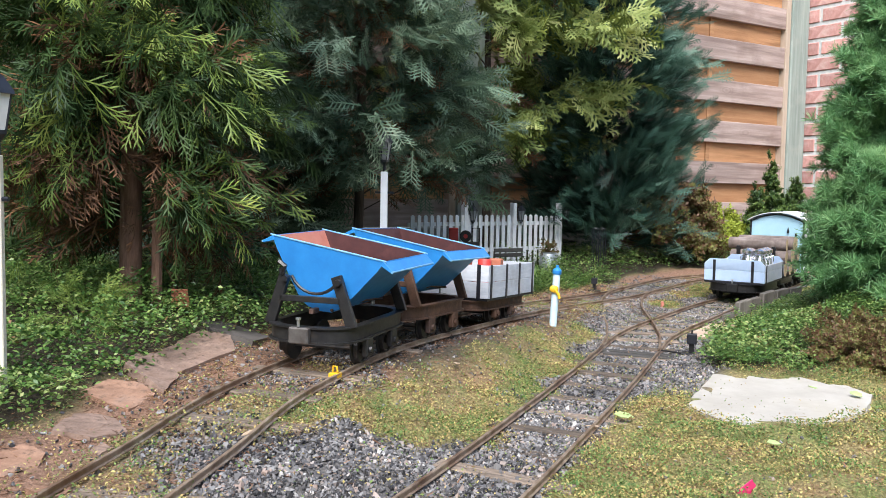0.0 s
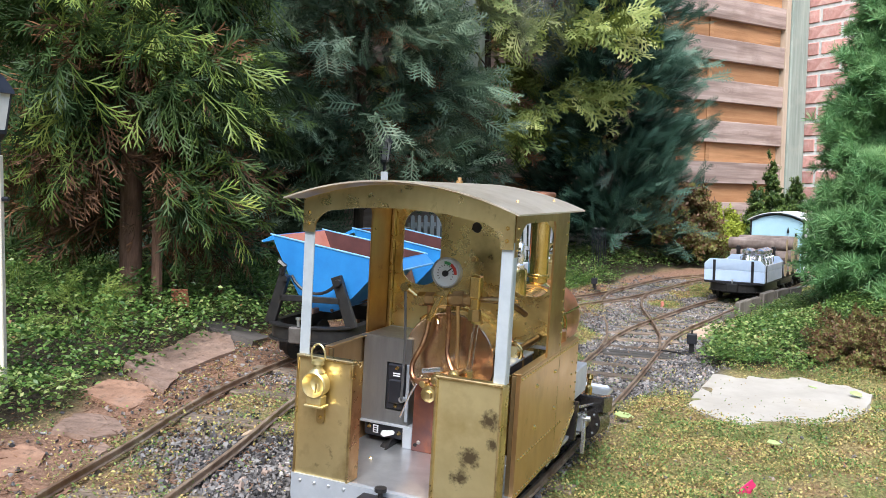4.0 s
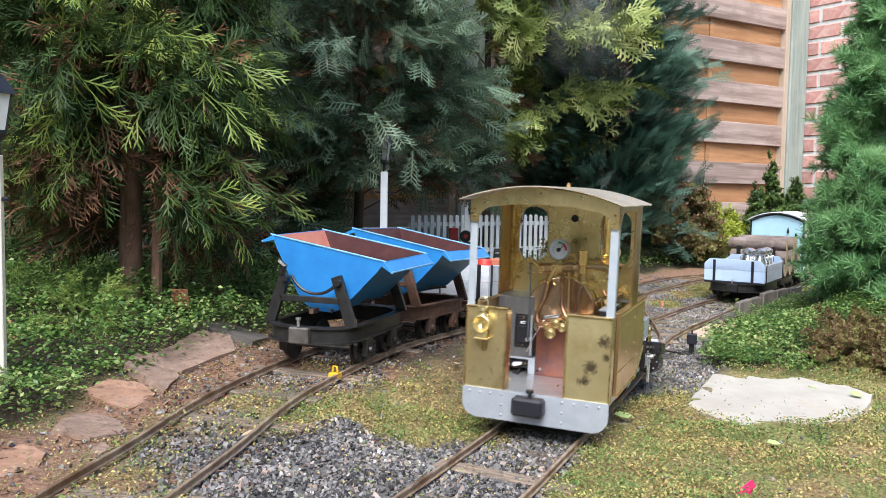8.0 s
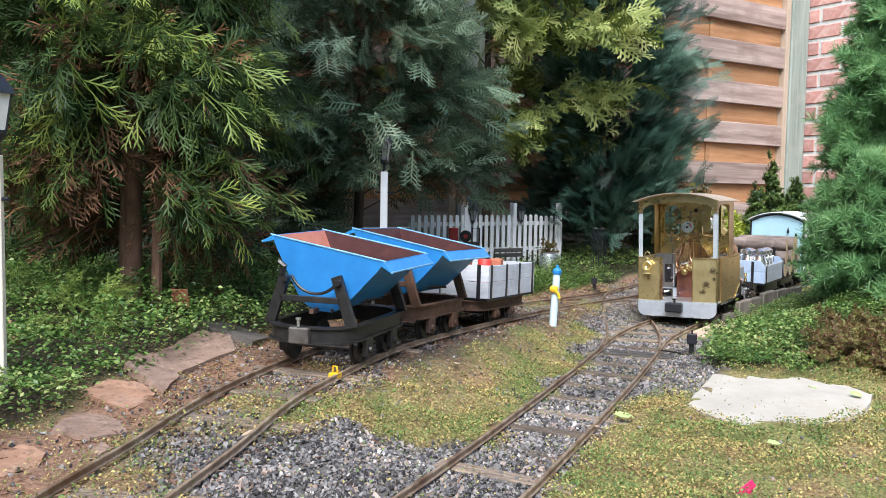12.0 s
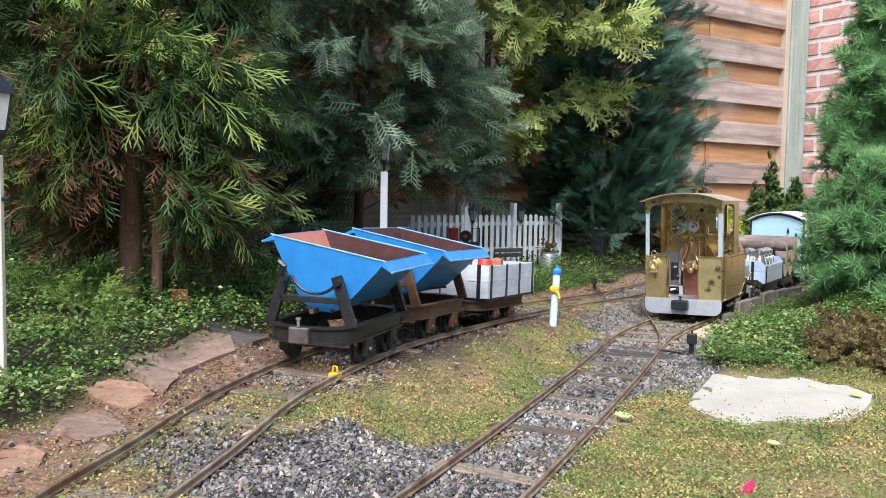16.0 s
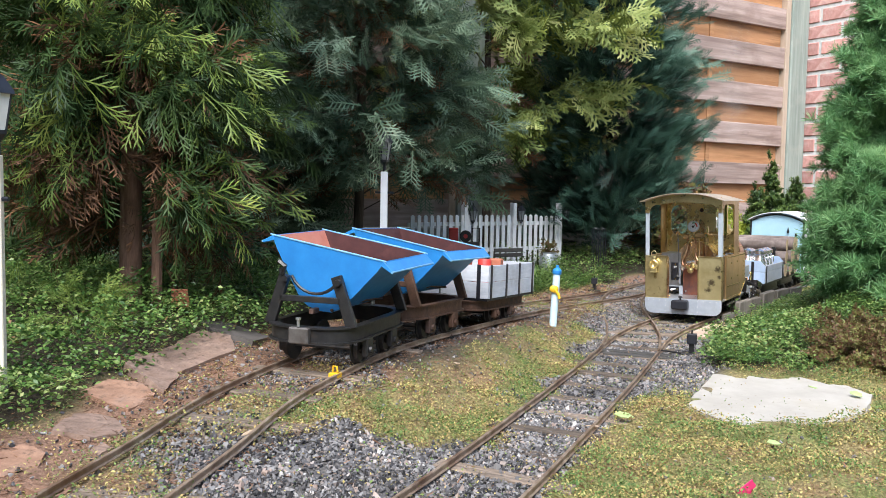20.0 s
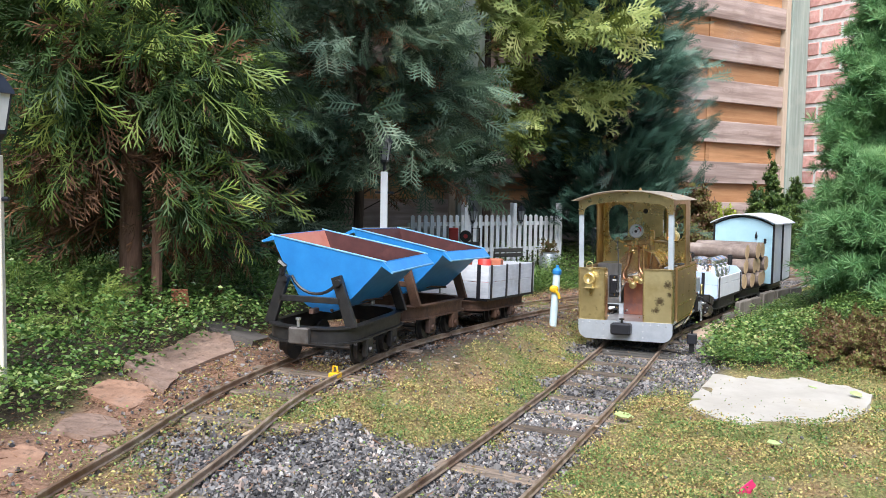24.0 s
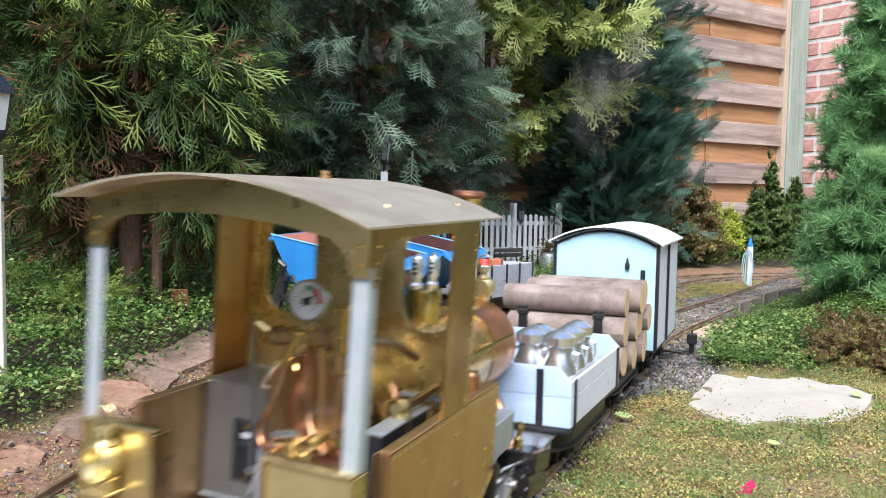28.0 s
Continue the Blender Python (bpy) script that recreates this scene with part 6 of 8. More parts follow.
def build_tree(name, label, category, base, height, radius, z0, kind, size, n_branch, per, mat, seed, droop=0.5, trunk_r=0.02, lean=(0, 0), extra_trunk=None, dead=0.0, shape=1.0, up=0.25, top=None, power=1.4, tips=None, spread=0.6):
    """A conifer or bush: tapered trunk, limbs, and a crown of many small sprays on the limbs' outer ends."""
    rng = np.random.default_rng(seed)
    t = thing(name, label, category, Matrix.Translation(base))
    tr = [(lean[0] * u + 0.006 * math.sin(7 * u + seed), lean[1] * u + 0.006 * math.cos(5 * u), height * u * 0.92 - 0.04) for u in np.linspace(0, 1, 9)]
    bark = BARK if extra_trunk else DARK_BARK
    part("trunk", tube(B(), tr, trunk_r, 12, trunk_r * 0.25), bark, t)
    if extra_trunk:
        part("trunk", tube(B(), [(extra_trunk[0] + 0.012 * u, extra_trunk[1], height * 0.6 * u - 0.04) for u in np.linspace(0, 1, 6)], trunk_r * 0.5, 8, trunk_r * 0.3), BARK, t)
    P, O, DP, DO, HP, HO, TP, TO = [], [], [], [], [], [], [], []
    for i in range(n_branch):
        u = (i + rng.random()) / n_branch
        z = z0 + (height - z0) * u
        far = bool(top) and z > top  # high crown: fewer, larger sprays
        if far and i % 4:
            continue
        rr = radius * (1 - u ** power * shape) * (0.75 if far else 1.0) * (rng.uniform(0.72, 1.08) if kind != "needle" else rng.uniform(0.86, 1.02))
        a = i * 2.399 + rng.normal(0, 0.3)
        if extra_trunk and z < 0.22 and math.sin(a) < -0.15 and abs(math.cos(a)) < 0.6:
            continue
        root = np.array([np.interp(z, [q[2] for q in tr], [q[0] for q in tr]), np.interp(z, [q[2] for q in tr], [q[1] for q in tr]), z - rr * up])
        tip = np.array([root[0] + rr * math.cos(a), root[1] + rr * math.sin(a), z + rng.normal(0, 0.02)])
        mid = (root + tip) / 2 + np.array([0, 0, rr * up * 0.5])
        if i % 3 == 0 and category == "tree":
            part("limb", tube(B(), [root, mid, tip], trunk_r * 0.16, 4, trunk_r * 0.05), bark, t)
        n = int(per * (0.4 + rr / radius * 0.8) * (0.4 if far else 1.0))
        v = np.clip(rng.beta(2.6, 1.3, n), 0.08, 1.05)
        pts = np.where((v < 0.5)[:, None], root + (mid - root) * (v * 2)[:, None], mid + (tip - mid) * (v * 2 - 1)[:, None])
        pts = pts + rng.normal(0, 1, (n, 3)) * np.array([0.2, 0.2, 0.15]) * rr * (0.35 + 0.65 * v[:, None]) * (spread if kind != "needle" else 0.38)
        out = (tip - root) / np.linalg.norm(tip - root) + rng.normal(0, 0.40, (n, 3))
        out[:, 2] -= droop * rng.uniform(0.2, 1.3, n)
        k = rng.random(n) < dead * np.clip(1.15 - 1.25 * v, 0, 1) * (1.25 - 0.6 * u) + (0.28 if dead > 0.4 and z < 0.28 else 0.0)
        if far:
            HP.append(pts)
            HO.append(out)
            continue
        # bright tips: young growth plus painted light, outer ends, more to right and top
        lit_young = ~k & (v > (0.50 if tips is GOLDEN_TIP else 0.66)) & (rng.random(n) < (0.70 if tips is GOLDEN_TIP else (0.20 if kind == "thuja" else 0.45) + 0.75 * max(0.0, math.cos(a + 0.5)) * min(1.0, 1.6 * u))) if tips else k & ~k
        TP.append(pts[lit_young])
        TO.append(out[lit_young])
        P.append(pts[~k & ~lit_young])
        O.append(out[~k & ~lit_young])
        DP.append(pts[k])
        DO.append(out[k])
    for pp, oo, nm, mt in ((P, O, "crown", mat), (DP, DO, "dead_wood", DEAD), (HP, HO, "high_crown", mat), (TP, TO, "young_growth", tips)):
        if not sum(len(q) for q in pp):
            continue
        pp, oo = np.concatenate(pp), np.concatenate(oo)
        mats = frames(rng, pp, oo, size * (2.4 if nm == "high_crown" else 1.0) * rng.uniform(0.6, 1.25, len(pp)), rng.normal(0, 1.3 if kind == "thuja" else 0.9, len(pp)))
        ob = new(nm, strew(nm, *SPRAY[kind], mats, mt))
        ob.parent = t
    return t


THUJA = leaf_mat("thuja_green", [(0.0, (0.012, 0.028, 0.010)), (0.4, (0.034, 0.068, 0.022)), (0.75, (0.075, 0.125, 0.034)), (1.0, (0.15, 0.20, 0.055))], 0.5, 0.1, 0.22, patch=9.0, island=0.25)
THUJA_TIP = leaf_mat("thuja_young_tips", [(0.0, (0.065, 0.12, 0.03)), (0.4, (0.16, 0.235, 0.055)), (0.75, (0.32, 0.385, 0.09)), (1.0, (0.50, 0.49, 0.15))], 0.48, 0.2, 0.25, patch=8.0, island=0.25)
CYPRESS = leaf_mat("blue_cypress", [(0.0, (0.017, 0.036, 0.022)), (0.5, (0.085, 0.145, 0.092)), (1.0, (0.25, 0.34, 0.23))], 0.55, 0.12, 0.25, patch=4.0, island=0.25)
CYPRESS_TIP = leaf_mat("blue_cypress_tips", [(0.0, (0.06, 0.115, 0.07)), (0.5, (0.20, 0.29, 0.19)), (1.0, (0.50, 0.59, 0.42))], 0.5, 0.2, 0.3, patch=4.0, island=0.25)
GOLDEN = leaf_mat("golden_cypress", [(0.0, (0.04, 0.07, 0.016)), (0.5, (0.15, 0.20, 0.045)), (1.0, (0.38, 0.42, 0.10))], 0.5, 0.2)
GOLDEN_TIP = leaf_mat("golden_cypress_tips", [(0.0, (0.17, 0.245, 0.075)), (0.5, (0.38, 0.445, 0.15)), (1.0, (0.72, 0.70, 0.32))], 0.5, 0.3, 0.3, patch=9.0, island=0.3)
DARKBLUE = leaf_mat("dark_cypress", [(0.0, (0.008, 0.026, 0.018)), (0.5, (0.03, 0.076, 0.054)), (1.0, (0.11, 0.20, 0.145))], 0.5, 0.12, 0.3, patch=3.5, island=0.25)
DARKBLUE_TIP = leaf_mat("dark_cypress_tips", [(0.0, (0.03, 0.08, 0.055)), (0.5, (0.11, 0.22, 0.165)), (1.0, (0.36, 0.52, 0.41))], 0.5, 0.2, 0.3, patch=3.5, island=0.25)
SPRUCE = leaf_mat("spruce_green", [(0.0, (0.048, 0.135, 0.053)), (0.45, (0.152, 0.33, 0.13)), (1.0, (0.37, 0.575, 0.26))], 0.42, 0.3, island=0.5)
LIME_TIP = leaf_mat("box_young_tips", [(0.0, (0.07, 0.14, 0.035)), (1.0, (0.24, 0.33, 0.09))], 0.4)
BOX = leaf_mat("box_green", [(0.0, (0.022, 0.055, 0.016)), (0.5, (0.06, 0.115, 0.035)), (0.85, (0.14, 0.20, 0.06)), (1.0, (0.30, 0.36, 0.10))], 0.35)
LIME = leaf_mat("lime_green", [(0.0, (0.20, 0.26, 0.03)), (0.5, (0.38, 0.44, 0.06)), (1.0, (0.58, 0.62, 0.12))])
RUSSET = leaf_mat("russet_leaves", [(0.0, (0.08, 0.04, 0.025)), (0.4, (0.20, 0.105, 0.055)), (0.6, (0.17, 0.18, 0.055)), (1.0, (0.34, 0.32, 0.10))])
DEAD = leaf_mat("dead_twigs", [(0.0, (0.045, 0.022, 0.012)), (0.5, (0.13, 0.065, 0.034)), (1.0, (0.30, 0.14, 0.065))], 0.85, 0.1)
IVY = leaf_mat("ground_leaves", [(0.0, (0.022, 0.055, 0.014)), (0.30, (0.06, 0.135, 0.03)), (0.58, (0.13, 0.225, 0.055)), (0.80, (0.27, 0.36, 0.11)), (0.90, (0.40, 0.42, 0.17)), (0.95, (0.20, 0.11, 0.05)), (1.0, (0.30, 0.17, 0.08))], 0.36, 0.2, patch=11.0)
MOSS = leaf_mat("moss_sprigs", [(0.0, (0.035, 0.085, 0.02)), (0.2, (0.09, 0.18, 0.045)), (0.38, (0.19, 0.275, 0.075)), (0.47, (0.13, 0.075, 0.038)), (0.55, (0.38, 0.38, 0.12)), (0.66, (0.40, 0.27, 0.11)), (0.78, (0.58, 0.50, 0.19)), (0.88, (0.27, 0.11, 0.06)), (1.0, (0.70, 0.60, 0.38))], 0.7, 0.15, patch=13.0, island=0.55)


build_tree("thuja_tree", "thuja with red-brown trunk, yellow-green drooping sprays, dead brown twigs inside", "tree", (-0.444, 1.2, 0.06), 1.5, 0.165, 0.13, "thuja", 0.080, 260, 25, THUJA, 11, 1.0, 0.0165, extra_trunk=(0.03, 0.01), dead=0.42, top=0.68, shape=0.05, tips=THUJA_TIP)
build_tree("thuja_tree", "thuja in the hedge behind, dark green", "tree", (-0.95, 1.75, 0.06), 1.5, 0.42, 0.05, "thuja", 0.10, 130, 20, THUJA, 31, 0.7, 0.022, dead=0.40, top=0.85, shape=0.7)
build_tree("blue_cypress_tree", "dark blue-green cypress with ferny drooping sprays", "tree", (-0.205, 2.02, 0.05), 1.8, 0.29, 0.22, "fern", 0.074, 150, 44, CYPRESS, 12, 0.6, 0.013, spread=0.48, dead=0.22, top=0.82, shape=0.25, tips=CYPRESS_TIP)
build_tree("blue_cypress_tree", "dark blue-green cypress standing behind the others", "tree", (-0.66, 2.2, 0.05), 1.8, 0.40, 0.06, "fern", 0.08, 140, 40, CYPRESS, 32, 0.4, 0.013, dead=0.3, top=0.9, shape=0.6)
build_tree("golden_cypress_tree", "golden-green cypress with flat yellow-tipped sprays", "tree", (0.128, 2.65, 0.05), 2.0, 0.36, 0.36, "flat", 0.084, 66, 50, GOLDEN, 13, 0.62, 0.014, spread=0.30, dead=0.05, top=0.98, shape=-1.5, power=1.0, tips=GOLDEN_TIP)
build_tree("dark_cypress_tree", "broad dense dark blue-green cypress with upright plumes", "tree", (0.56, 2.88, 0.04), 1.8, 0.265, 0.07, "plume", 0.074, 270, 44, DARKBLUE, 14, -0.55, 0.014, shape=0.2, top=1.05, tips=DARKBLUE_TIP)
build_tree("dwarf_spruce", "dense narrow dwarf spruce with fresh green needles", "tree", (0.88, 1.58, 0.03), 1.15, 0.192, 0.05, "needle", 0.034, 520, 68, SPRUCE, 15, -0.3, 0.012, shape=0.9, top=0.72, power=1.0)
build_tree("thuja_shoot", "low self-sown thuja shoots among the ground leaves", "bush", (-0.445, 1.035, 0.05), 0.065, 0.045, 0.015, "thuja", 0.036, 10, 7, THUJA_TIP, 41, 0.1, 0.003, shape=0.4)
for bx, by, hh, rr, sd in ((1.175, 3.02, 0.320, 0.034, 16), (1.105, 2.98, 0.225, 0.042, 37), (1.225, 3.04, 0.20, 0.046, 38), (1.285, 3.06, 0.245, 0.046, 36), (1.140, 3.05, 0.18, 0.05, 39)):
    build_tree("box_bush", "upright glossy dark green evergreen bush", "bush", (bx, by, 0.03), hh, rr, 0.03, "leafy", 0.024, 80, 26, BOX, sd, -1.3, 0.006, shape=0.75, power=1.2, tips=LIME_TIP)
for bx, by in ((0.635, 1.30), (0.69, 1.27), (0.60, 1.24), (0.665, 1.20)):
    build_tree("russet_bush", "low brown-red leafy plants on the bank", "bush", (bx, by, float(lie(np.array([bx]), np.array([by]))[0][0])), 0.028, 0.055, 0.004, "leafy", 0.015, 40, 16, RUSSET, int(bx * 100), -0.2, 0.002, shape=0.5)
build_tree("lime_bush", "small lime-green leafy bush", "bush", (1.0, 3.05, 0.03), 0.15, 0.10, 0.03, "leafy", 0.042, 40, 26, LIME, 17, -0.4, 0.005, shape=0.6)
build_tree("russet_bush", "low brown-red and green leafy bush", "bush", (0.80, 2.88, 0.03), 0.20, 0.15, 0.03, "leafy", 0.045, 60, 28, RUSSET, 18, -0.4, 0.005, shape=0.5)


FLAG_LINE = [(0.296, 1.003), (0.345, 1.105), (0.397, 1.203), (0.434, 1.180), (0.469, 1.158), (0.510, 1.178), (0.525, 1.137), (0.552, 1.125), (0.562, 1.075), (0.512, 0.992), (0.455, 0.944), (0.408, 0.926), (0.350, 0.906), (0.318, 0.940)]
PAVER_LINES = [[(-0.345, 0.985), (-0.300, 0.940), (-0.257, 1.040), (-0.278, 1.096), (-0.318, 1.100)], [(-0.350, 0.910), (-0.290, 0.870), (-0.293, 0.930), (-0.334, 0.983), (-0.356, 0.949)],
               [(-0.364, 0.834), (-0.304, 0.808), (-0.294, 0.856), (-0.318, 0.881), (-0.352, 0.878)], [(-0.344, 0.729), (-0.307, 0.723), (-0.284, 0.752), (-0.311, 0.792), (-0.356, 0.802)],
               [(-0.300, 0.705), (-0.293, 0.719), (-0.280, 0.711), (-0.286, 0.693)], [(-0.330, 1.152), (-0.299, 1.172), (-0.235, 1.140), (-0.245, 1.075), (-0.311, 1.105)],
               [(-0.362, 0.660), (-0.349, 0.693), (-0.327, 0.684), (-0.319, 0.653), (-0.338, 0.628)], [(-0.313, 0.617), (-0.285, 0.629), (-0.276, 0.620), (-0.284, 0.605)]]


def inside(line, X, Y):
    """Which places lie within a closed outline of the plan."""
    hit = np.zeros(X.shape, bool)
    for (x0, y0), (x1, y1) in zip(line, line[1:] + line[:1]):
        cross = (y0 > Y) != (y1 > Y)
        hit ^= cross & (X < (x1 - x0) * (Y - y0) / (y1 - y0 + 1e-12) + x0)
    return hit


def bare(X, Y):
    """1 where the ground may carry moss and chips, near 0 on the stones laid in it."""
    stone = inside(FLAG_LINE, X, Y)
    for ln in PAVER_LINES:
        stone |= inside(ln, X, Y)
    return np.where(stone, 0.02, 1.0)


def build_cover():
    """Leaves of the low cover on both banks, the moss between the tracks, the ballast stones."""
    rng = np.random.default_rng(21)

    def place(n, x0, x1, y0, y1, weight):
        X, Y = rng.uniform(x0, x1, n), rng.uniform(y0, y1, n)
        z, gravel, soil, ivy = covers(X, Y)
        k = rng.random(n) < weight(X, Y, gravel, soil, ivy)
        return np.stack([X[k], Y[k], z[k]], 1)
    leaf = np.array([(0, 0, 0), (0.45, 0.30, 0.06), (1, 0, -0.08), (0.45, -0.30, 0.06), (0.5, 0, -0.02)])
    lf = np.array([(0, 4, 1), (1, 4, 2), (2, 4, 3), (3, 4, 0)])
    for nm, box4, n, dens in (("left_bank_ivy", (-0.9, 0.55, 0.55, 2.5), 260000, 1.0), ("right_bank_ivy", (0.15, 1.2, 1.1, 2.4), 260000, 1.0), ("back_ivy", (-0.3, 1.6, 2.4, 3.5), 50000, 0.9)):
        p = place(n, *box4, lambda X, Y, g, s, i: i * dens)
        p[:, 2] += rng.random(len(p)) ** 0.6 * (0.003 + 0.060 * hash_noise(p[:, 0], p[:, 1], 24, 3) ** 1.8 + 0.045 * hash_noise(p[:, 0], p[:, 1], 8, 4) ** 1.5) * (1.0 if nm != "right_bank_ivy" else 0.42)
        a = rng.uniform(0, 6.283, len(p))
        out = np.stack([np.cos(a), np.sin(a), rng.normal(0.1, 0.45, len(p))], 1)
        size = rng.uniform(0.0034, 0.0086, len(p)) * (1.2 if nm == "back_ivy" else 0.7 if nm == "right_bank_ivy" else 1.0)
        tagged(new("ivy", strew("ivy", leaf, lf, frames(rng, p, out, size, rng.normal(0, 0.5, len(p))), IVY)), "dense low glossy green ground-cover leaves", "ground cover", kind="stuff")
    p = place(900000, -0.4, 1.1, 0.42, 2.4, lambda X, Y, g, s, i: bare(X, Y) * (1 - damp_shade_of(X, Y)) * (1 - i) * (1 - g * 0.93) * (1 - s * 0.85) * (0.35 + 0.65 * (hash_noise(X, Y, 22, 8) > 0.35)))
    p[:, 2] += rng.random(len(p)) * (0.001 + 0.014 * hash_noise(p[:, 0], p[:, 1], 38, 14) ** 2.2 + 0.010 * hash_noise(p[:, 0], p[:, 1], 13, 15) ** 2)
    a = rng.uniform(0, 6.283, len(p))
    out = np.stack([np.cos(a), np.sin(a), rng.uniform(0.1, 1.2, len(p))], 1)
    tagged(new("moss", strew("moss", leaf[:4], np.array([(0, 1, 2, 3)]), frames(rng, p, out, rng.uniform(0.0014, 0.0038, len(p)), rng.normal(0, 0.6, len(p))), MOSS)), "thin yellow-green and brown moss and stonecrop", "moss", kind="stuff")
    # litter: dry needles, twig ends and crumbs on the bare soil
    sliver = np.array([(0, -0.07, 0), (0, 0.07, 0), (1, 0.04, 0.05), (1, -0.04, 0.05)])
    p = place(240000, -0.5, 0.75, 0.42, 2.3, lambda X, Y, g, s, i: (0.06 + 0.94 * bare(X, Y)) * (0.04 + 0.85 * np.clip(s, 0, 1) + 0.25 * smooth(-0.12, -0.17, dist_to(SIDING, X, Y)[1]) * smooth(-0.26, -0.20, dist_to(SIDING, X, Y)[1])) * (0.25 + 0.75 * (hash_noise(X, Y, 26, 9) > 0.4)))
    p[:, 2] += 0.0015 + 0.004 * rng.random(len(p)) ** 3
    a = rng.uniform(0, 6.283, len(p))
    out = np.stack([np.cos(a), np.sin(a), rng.normal(0.05, 0.28, len(p))], 1)
    size = rng.uniform(0.002, 0.007, len(p)) * (1 + 1.0 * (rng.random(len(p)) > 0.96))
    tagged(new("litter", strew("litter", sliver, np.array([(0, 1, 2, 3)]), frames(rng, p, out, size, rng.normal(0, 0.8, len(p))), LITTER)), "reddish-brown dry needles and twig crumbs on bare soil", "litter", kind="stuff")
    # stones
    ico = [(1.0, 0.25, 0.2), (-0.9, 0.35, 0.1), (0.15, -0.85, 0.15), (0.5, 0.5, 0.6), (-0.45, -0.3, 0.55), (-0.2, 0.2, -0.6), (0.6, -0.3, -0.4)]
    bm = B()
    for v in ico:
        bm.verts.new(v)
    bmesh.ops.convex_hull(bm, input=bm.verts[:])
    bm.verts.index_update()
    sv = np.array([v.co[:] for v in bm.verts])
    sf = np.array([[v.index for v in f.verts] for f in bm.faces])
    bm.free()
    p = place(460000, -0.42, 1.1, 0.42, 2.6, lambda X, Y, g, s, i: bare(X, Y) * (1 - i) * np.maximum(g * 0.9, 0.06 * s + 0.008))
    R = random_turns(rng, len(p)) * (rng.uniform(0.0011, 0.0033, len(p)) * (1 + 0.6 * (rng.random(len(p)) > 0.88)))[:, None, None] * rng.uniform(0.55, 1.3, (len(p), 1, 3))
    p[:, 2] += 0.0012
    chips = strew("gravel", sv, sf, np.concatenate([R, p[:, :, None]], 2), STONE)
    chips.shade_flat()
    tagged(new("gravel", chips), "loose dark grey and pale split ballast stones", "gravel", kind="stuff")


LITTER = leaf_mat("dry_litter", [(0.0, (0.06, 0.03, 0.018)), (0.4, (0.17, 0.085, 0.05)), (0.75, (0.32, 0.18, 0.11)), (1.0, (0.50, 0.34, 0.23))], 0.9, 0.1)
STONE = leaf_mat("ballast_stone", [(0.0, (0.020, 0.019, 0.020)), (0.3, (0.075, 0.071, 0.074)), (0.55, (0.17, 0.16, 0.16)), (0.82, (0.26, 0.25, 0.245)), (0.93, (0.32, 0.235, 0.195)), (1.0, (0.48, 0.46, 0.44))], 0.55, 0.0, island=0.95)
build_cover()
build_brick_wall()


# ---- small things of the place ----
def ground_z(x, y):
    return float(lie(np.array([x]), np.array([y]))[0][0])


def stone_slab(name, label, category, outline, t, material, seed, group="", tilt=(0, 0), dz=0.0, at_z=None):
    """A flat stone of uneven outline, given by its corners in the plan, resting on the ground."""
    rng = random.Random(seed)
    cx, cy = np.mean([p[0] for p in outline]), np.mean([p[1] for p in outline])
    ol = []
    n = len(outline)
    for i in range(n):
        (x0, y0), (x1, y1) = outline[i], outline[(i + 1) % n]
        for k in range(5):
            u = k / 5
            d = 0.0 if k == 0 else rng.uniform(-0.018, 0.018) * math.hypot(x1 - x0, y1 - y0)
            L = math.hypot(x1 - x0, y1 - y0)
            ol.append((x0 + (x1 - x0) * u - cx - (y1 - y0) / L * d, y0 + (y1 - y0) * u - cy + (x1 - x0) / L * d))
    bm = B()
    slab(bm, ol, t)
    bmesh.ops.remove_doubles(bm, verts=bm.verts[:], dist=1e-5)
    for v in bm.verts:
        if v.co.z > t * 0.5:
            v.co.x *= 0.985
            v.co.y *= 0.985
            v.co.z += rng.uniform(-0.0008, 0.0008)
    z = ground_z(cx, cy)
    if at_z is None:
        tilt = (tilt[0] + (ground_z(cx, cy + 0.03) - ground_z(cx, cy - 0.03)) / 0.06, tilt[1] - (ground_z(cx + 0.03, cy) - ground_z(cx - 0.03, cy)) / 0.06)
    if at_z is not None:
        z, dz = at_z + t * 0.35, 0.0
    return solid(name, bm, material, label, category, Matrix.Translation((cx, cy, z - t * 0.35 + dz)) @ Euler((tilt[0], tilt[1], 0)).to_matrix().to_4x4(), group, smooth=False)


stone_slab("flagstone", "large pale irregular flagstone lying in the moss", "flagstone", FLAG_LINE, 0.012, FLAG, 1, at_z=-0.0165)
for i, (ol, (mt, t0, dz)) in enumerate(zip(PAVER_LINES, ((PAVER, 0.010, 0.0005), (PAVER, 0.009, 0.0), (PAVER_RED, 0.008, -0.001), (PAVER, 0.008, -0.0015), (PAVER, 0.006, -0.001), (DAMP_SHADED_SLAB, 0.012, 0.002), (PAVER_RED, 0.006, -0.002), (PAVER_RED, 0.007, 0.000)))):
    rg = random.Random(i)
    stone_slab("paving_stone", "rough weathered paving stone sunk beside the siding", "paving stone", ol, t0, mt, 20 + i, "stones beside the siding", (rg.uniform(-0.02, 0.02), rg.uniform(-0.02, 0.02)), dz)


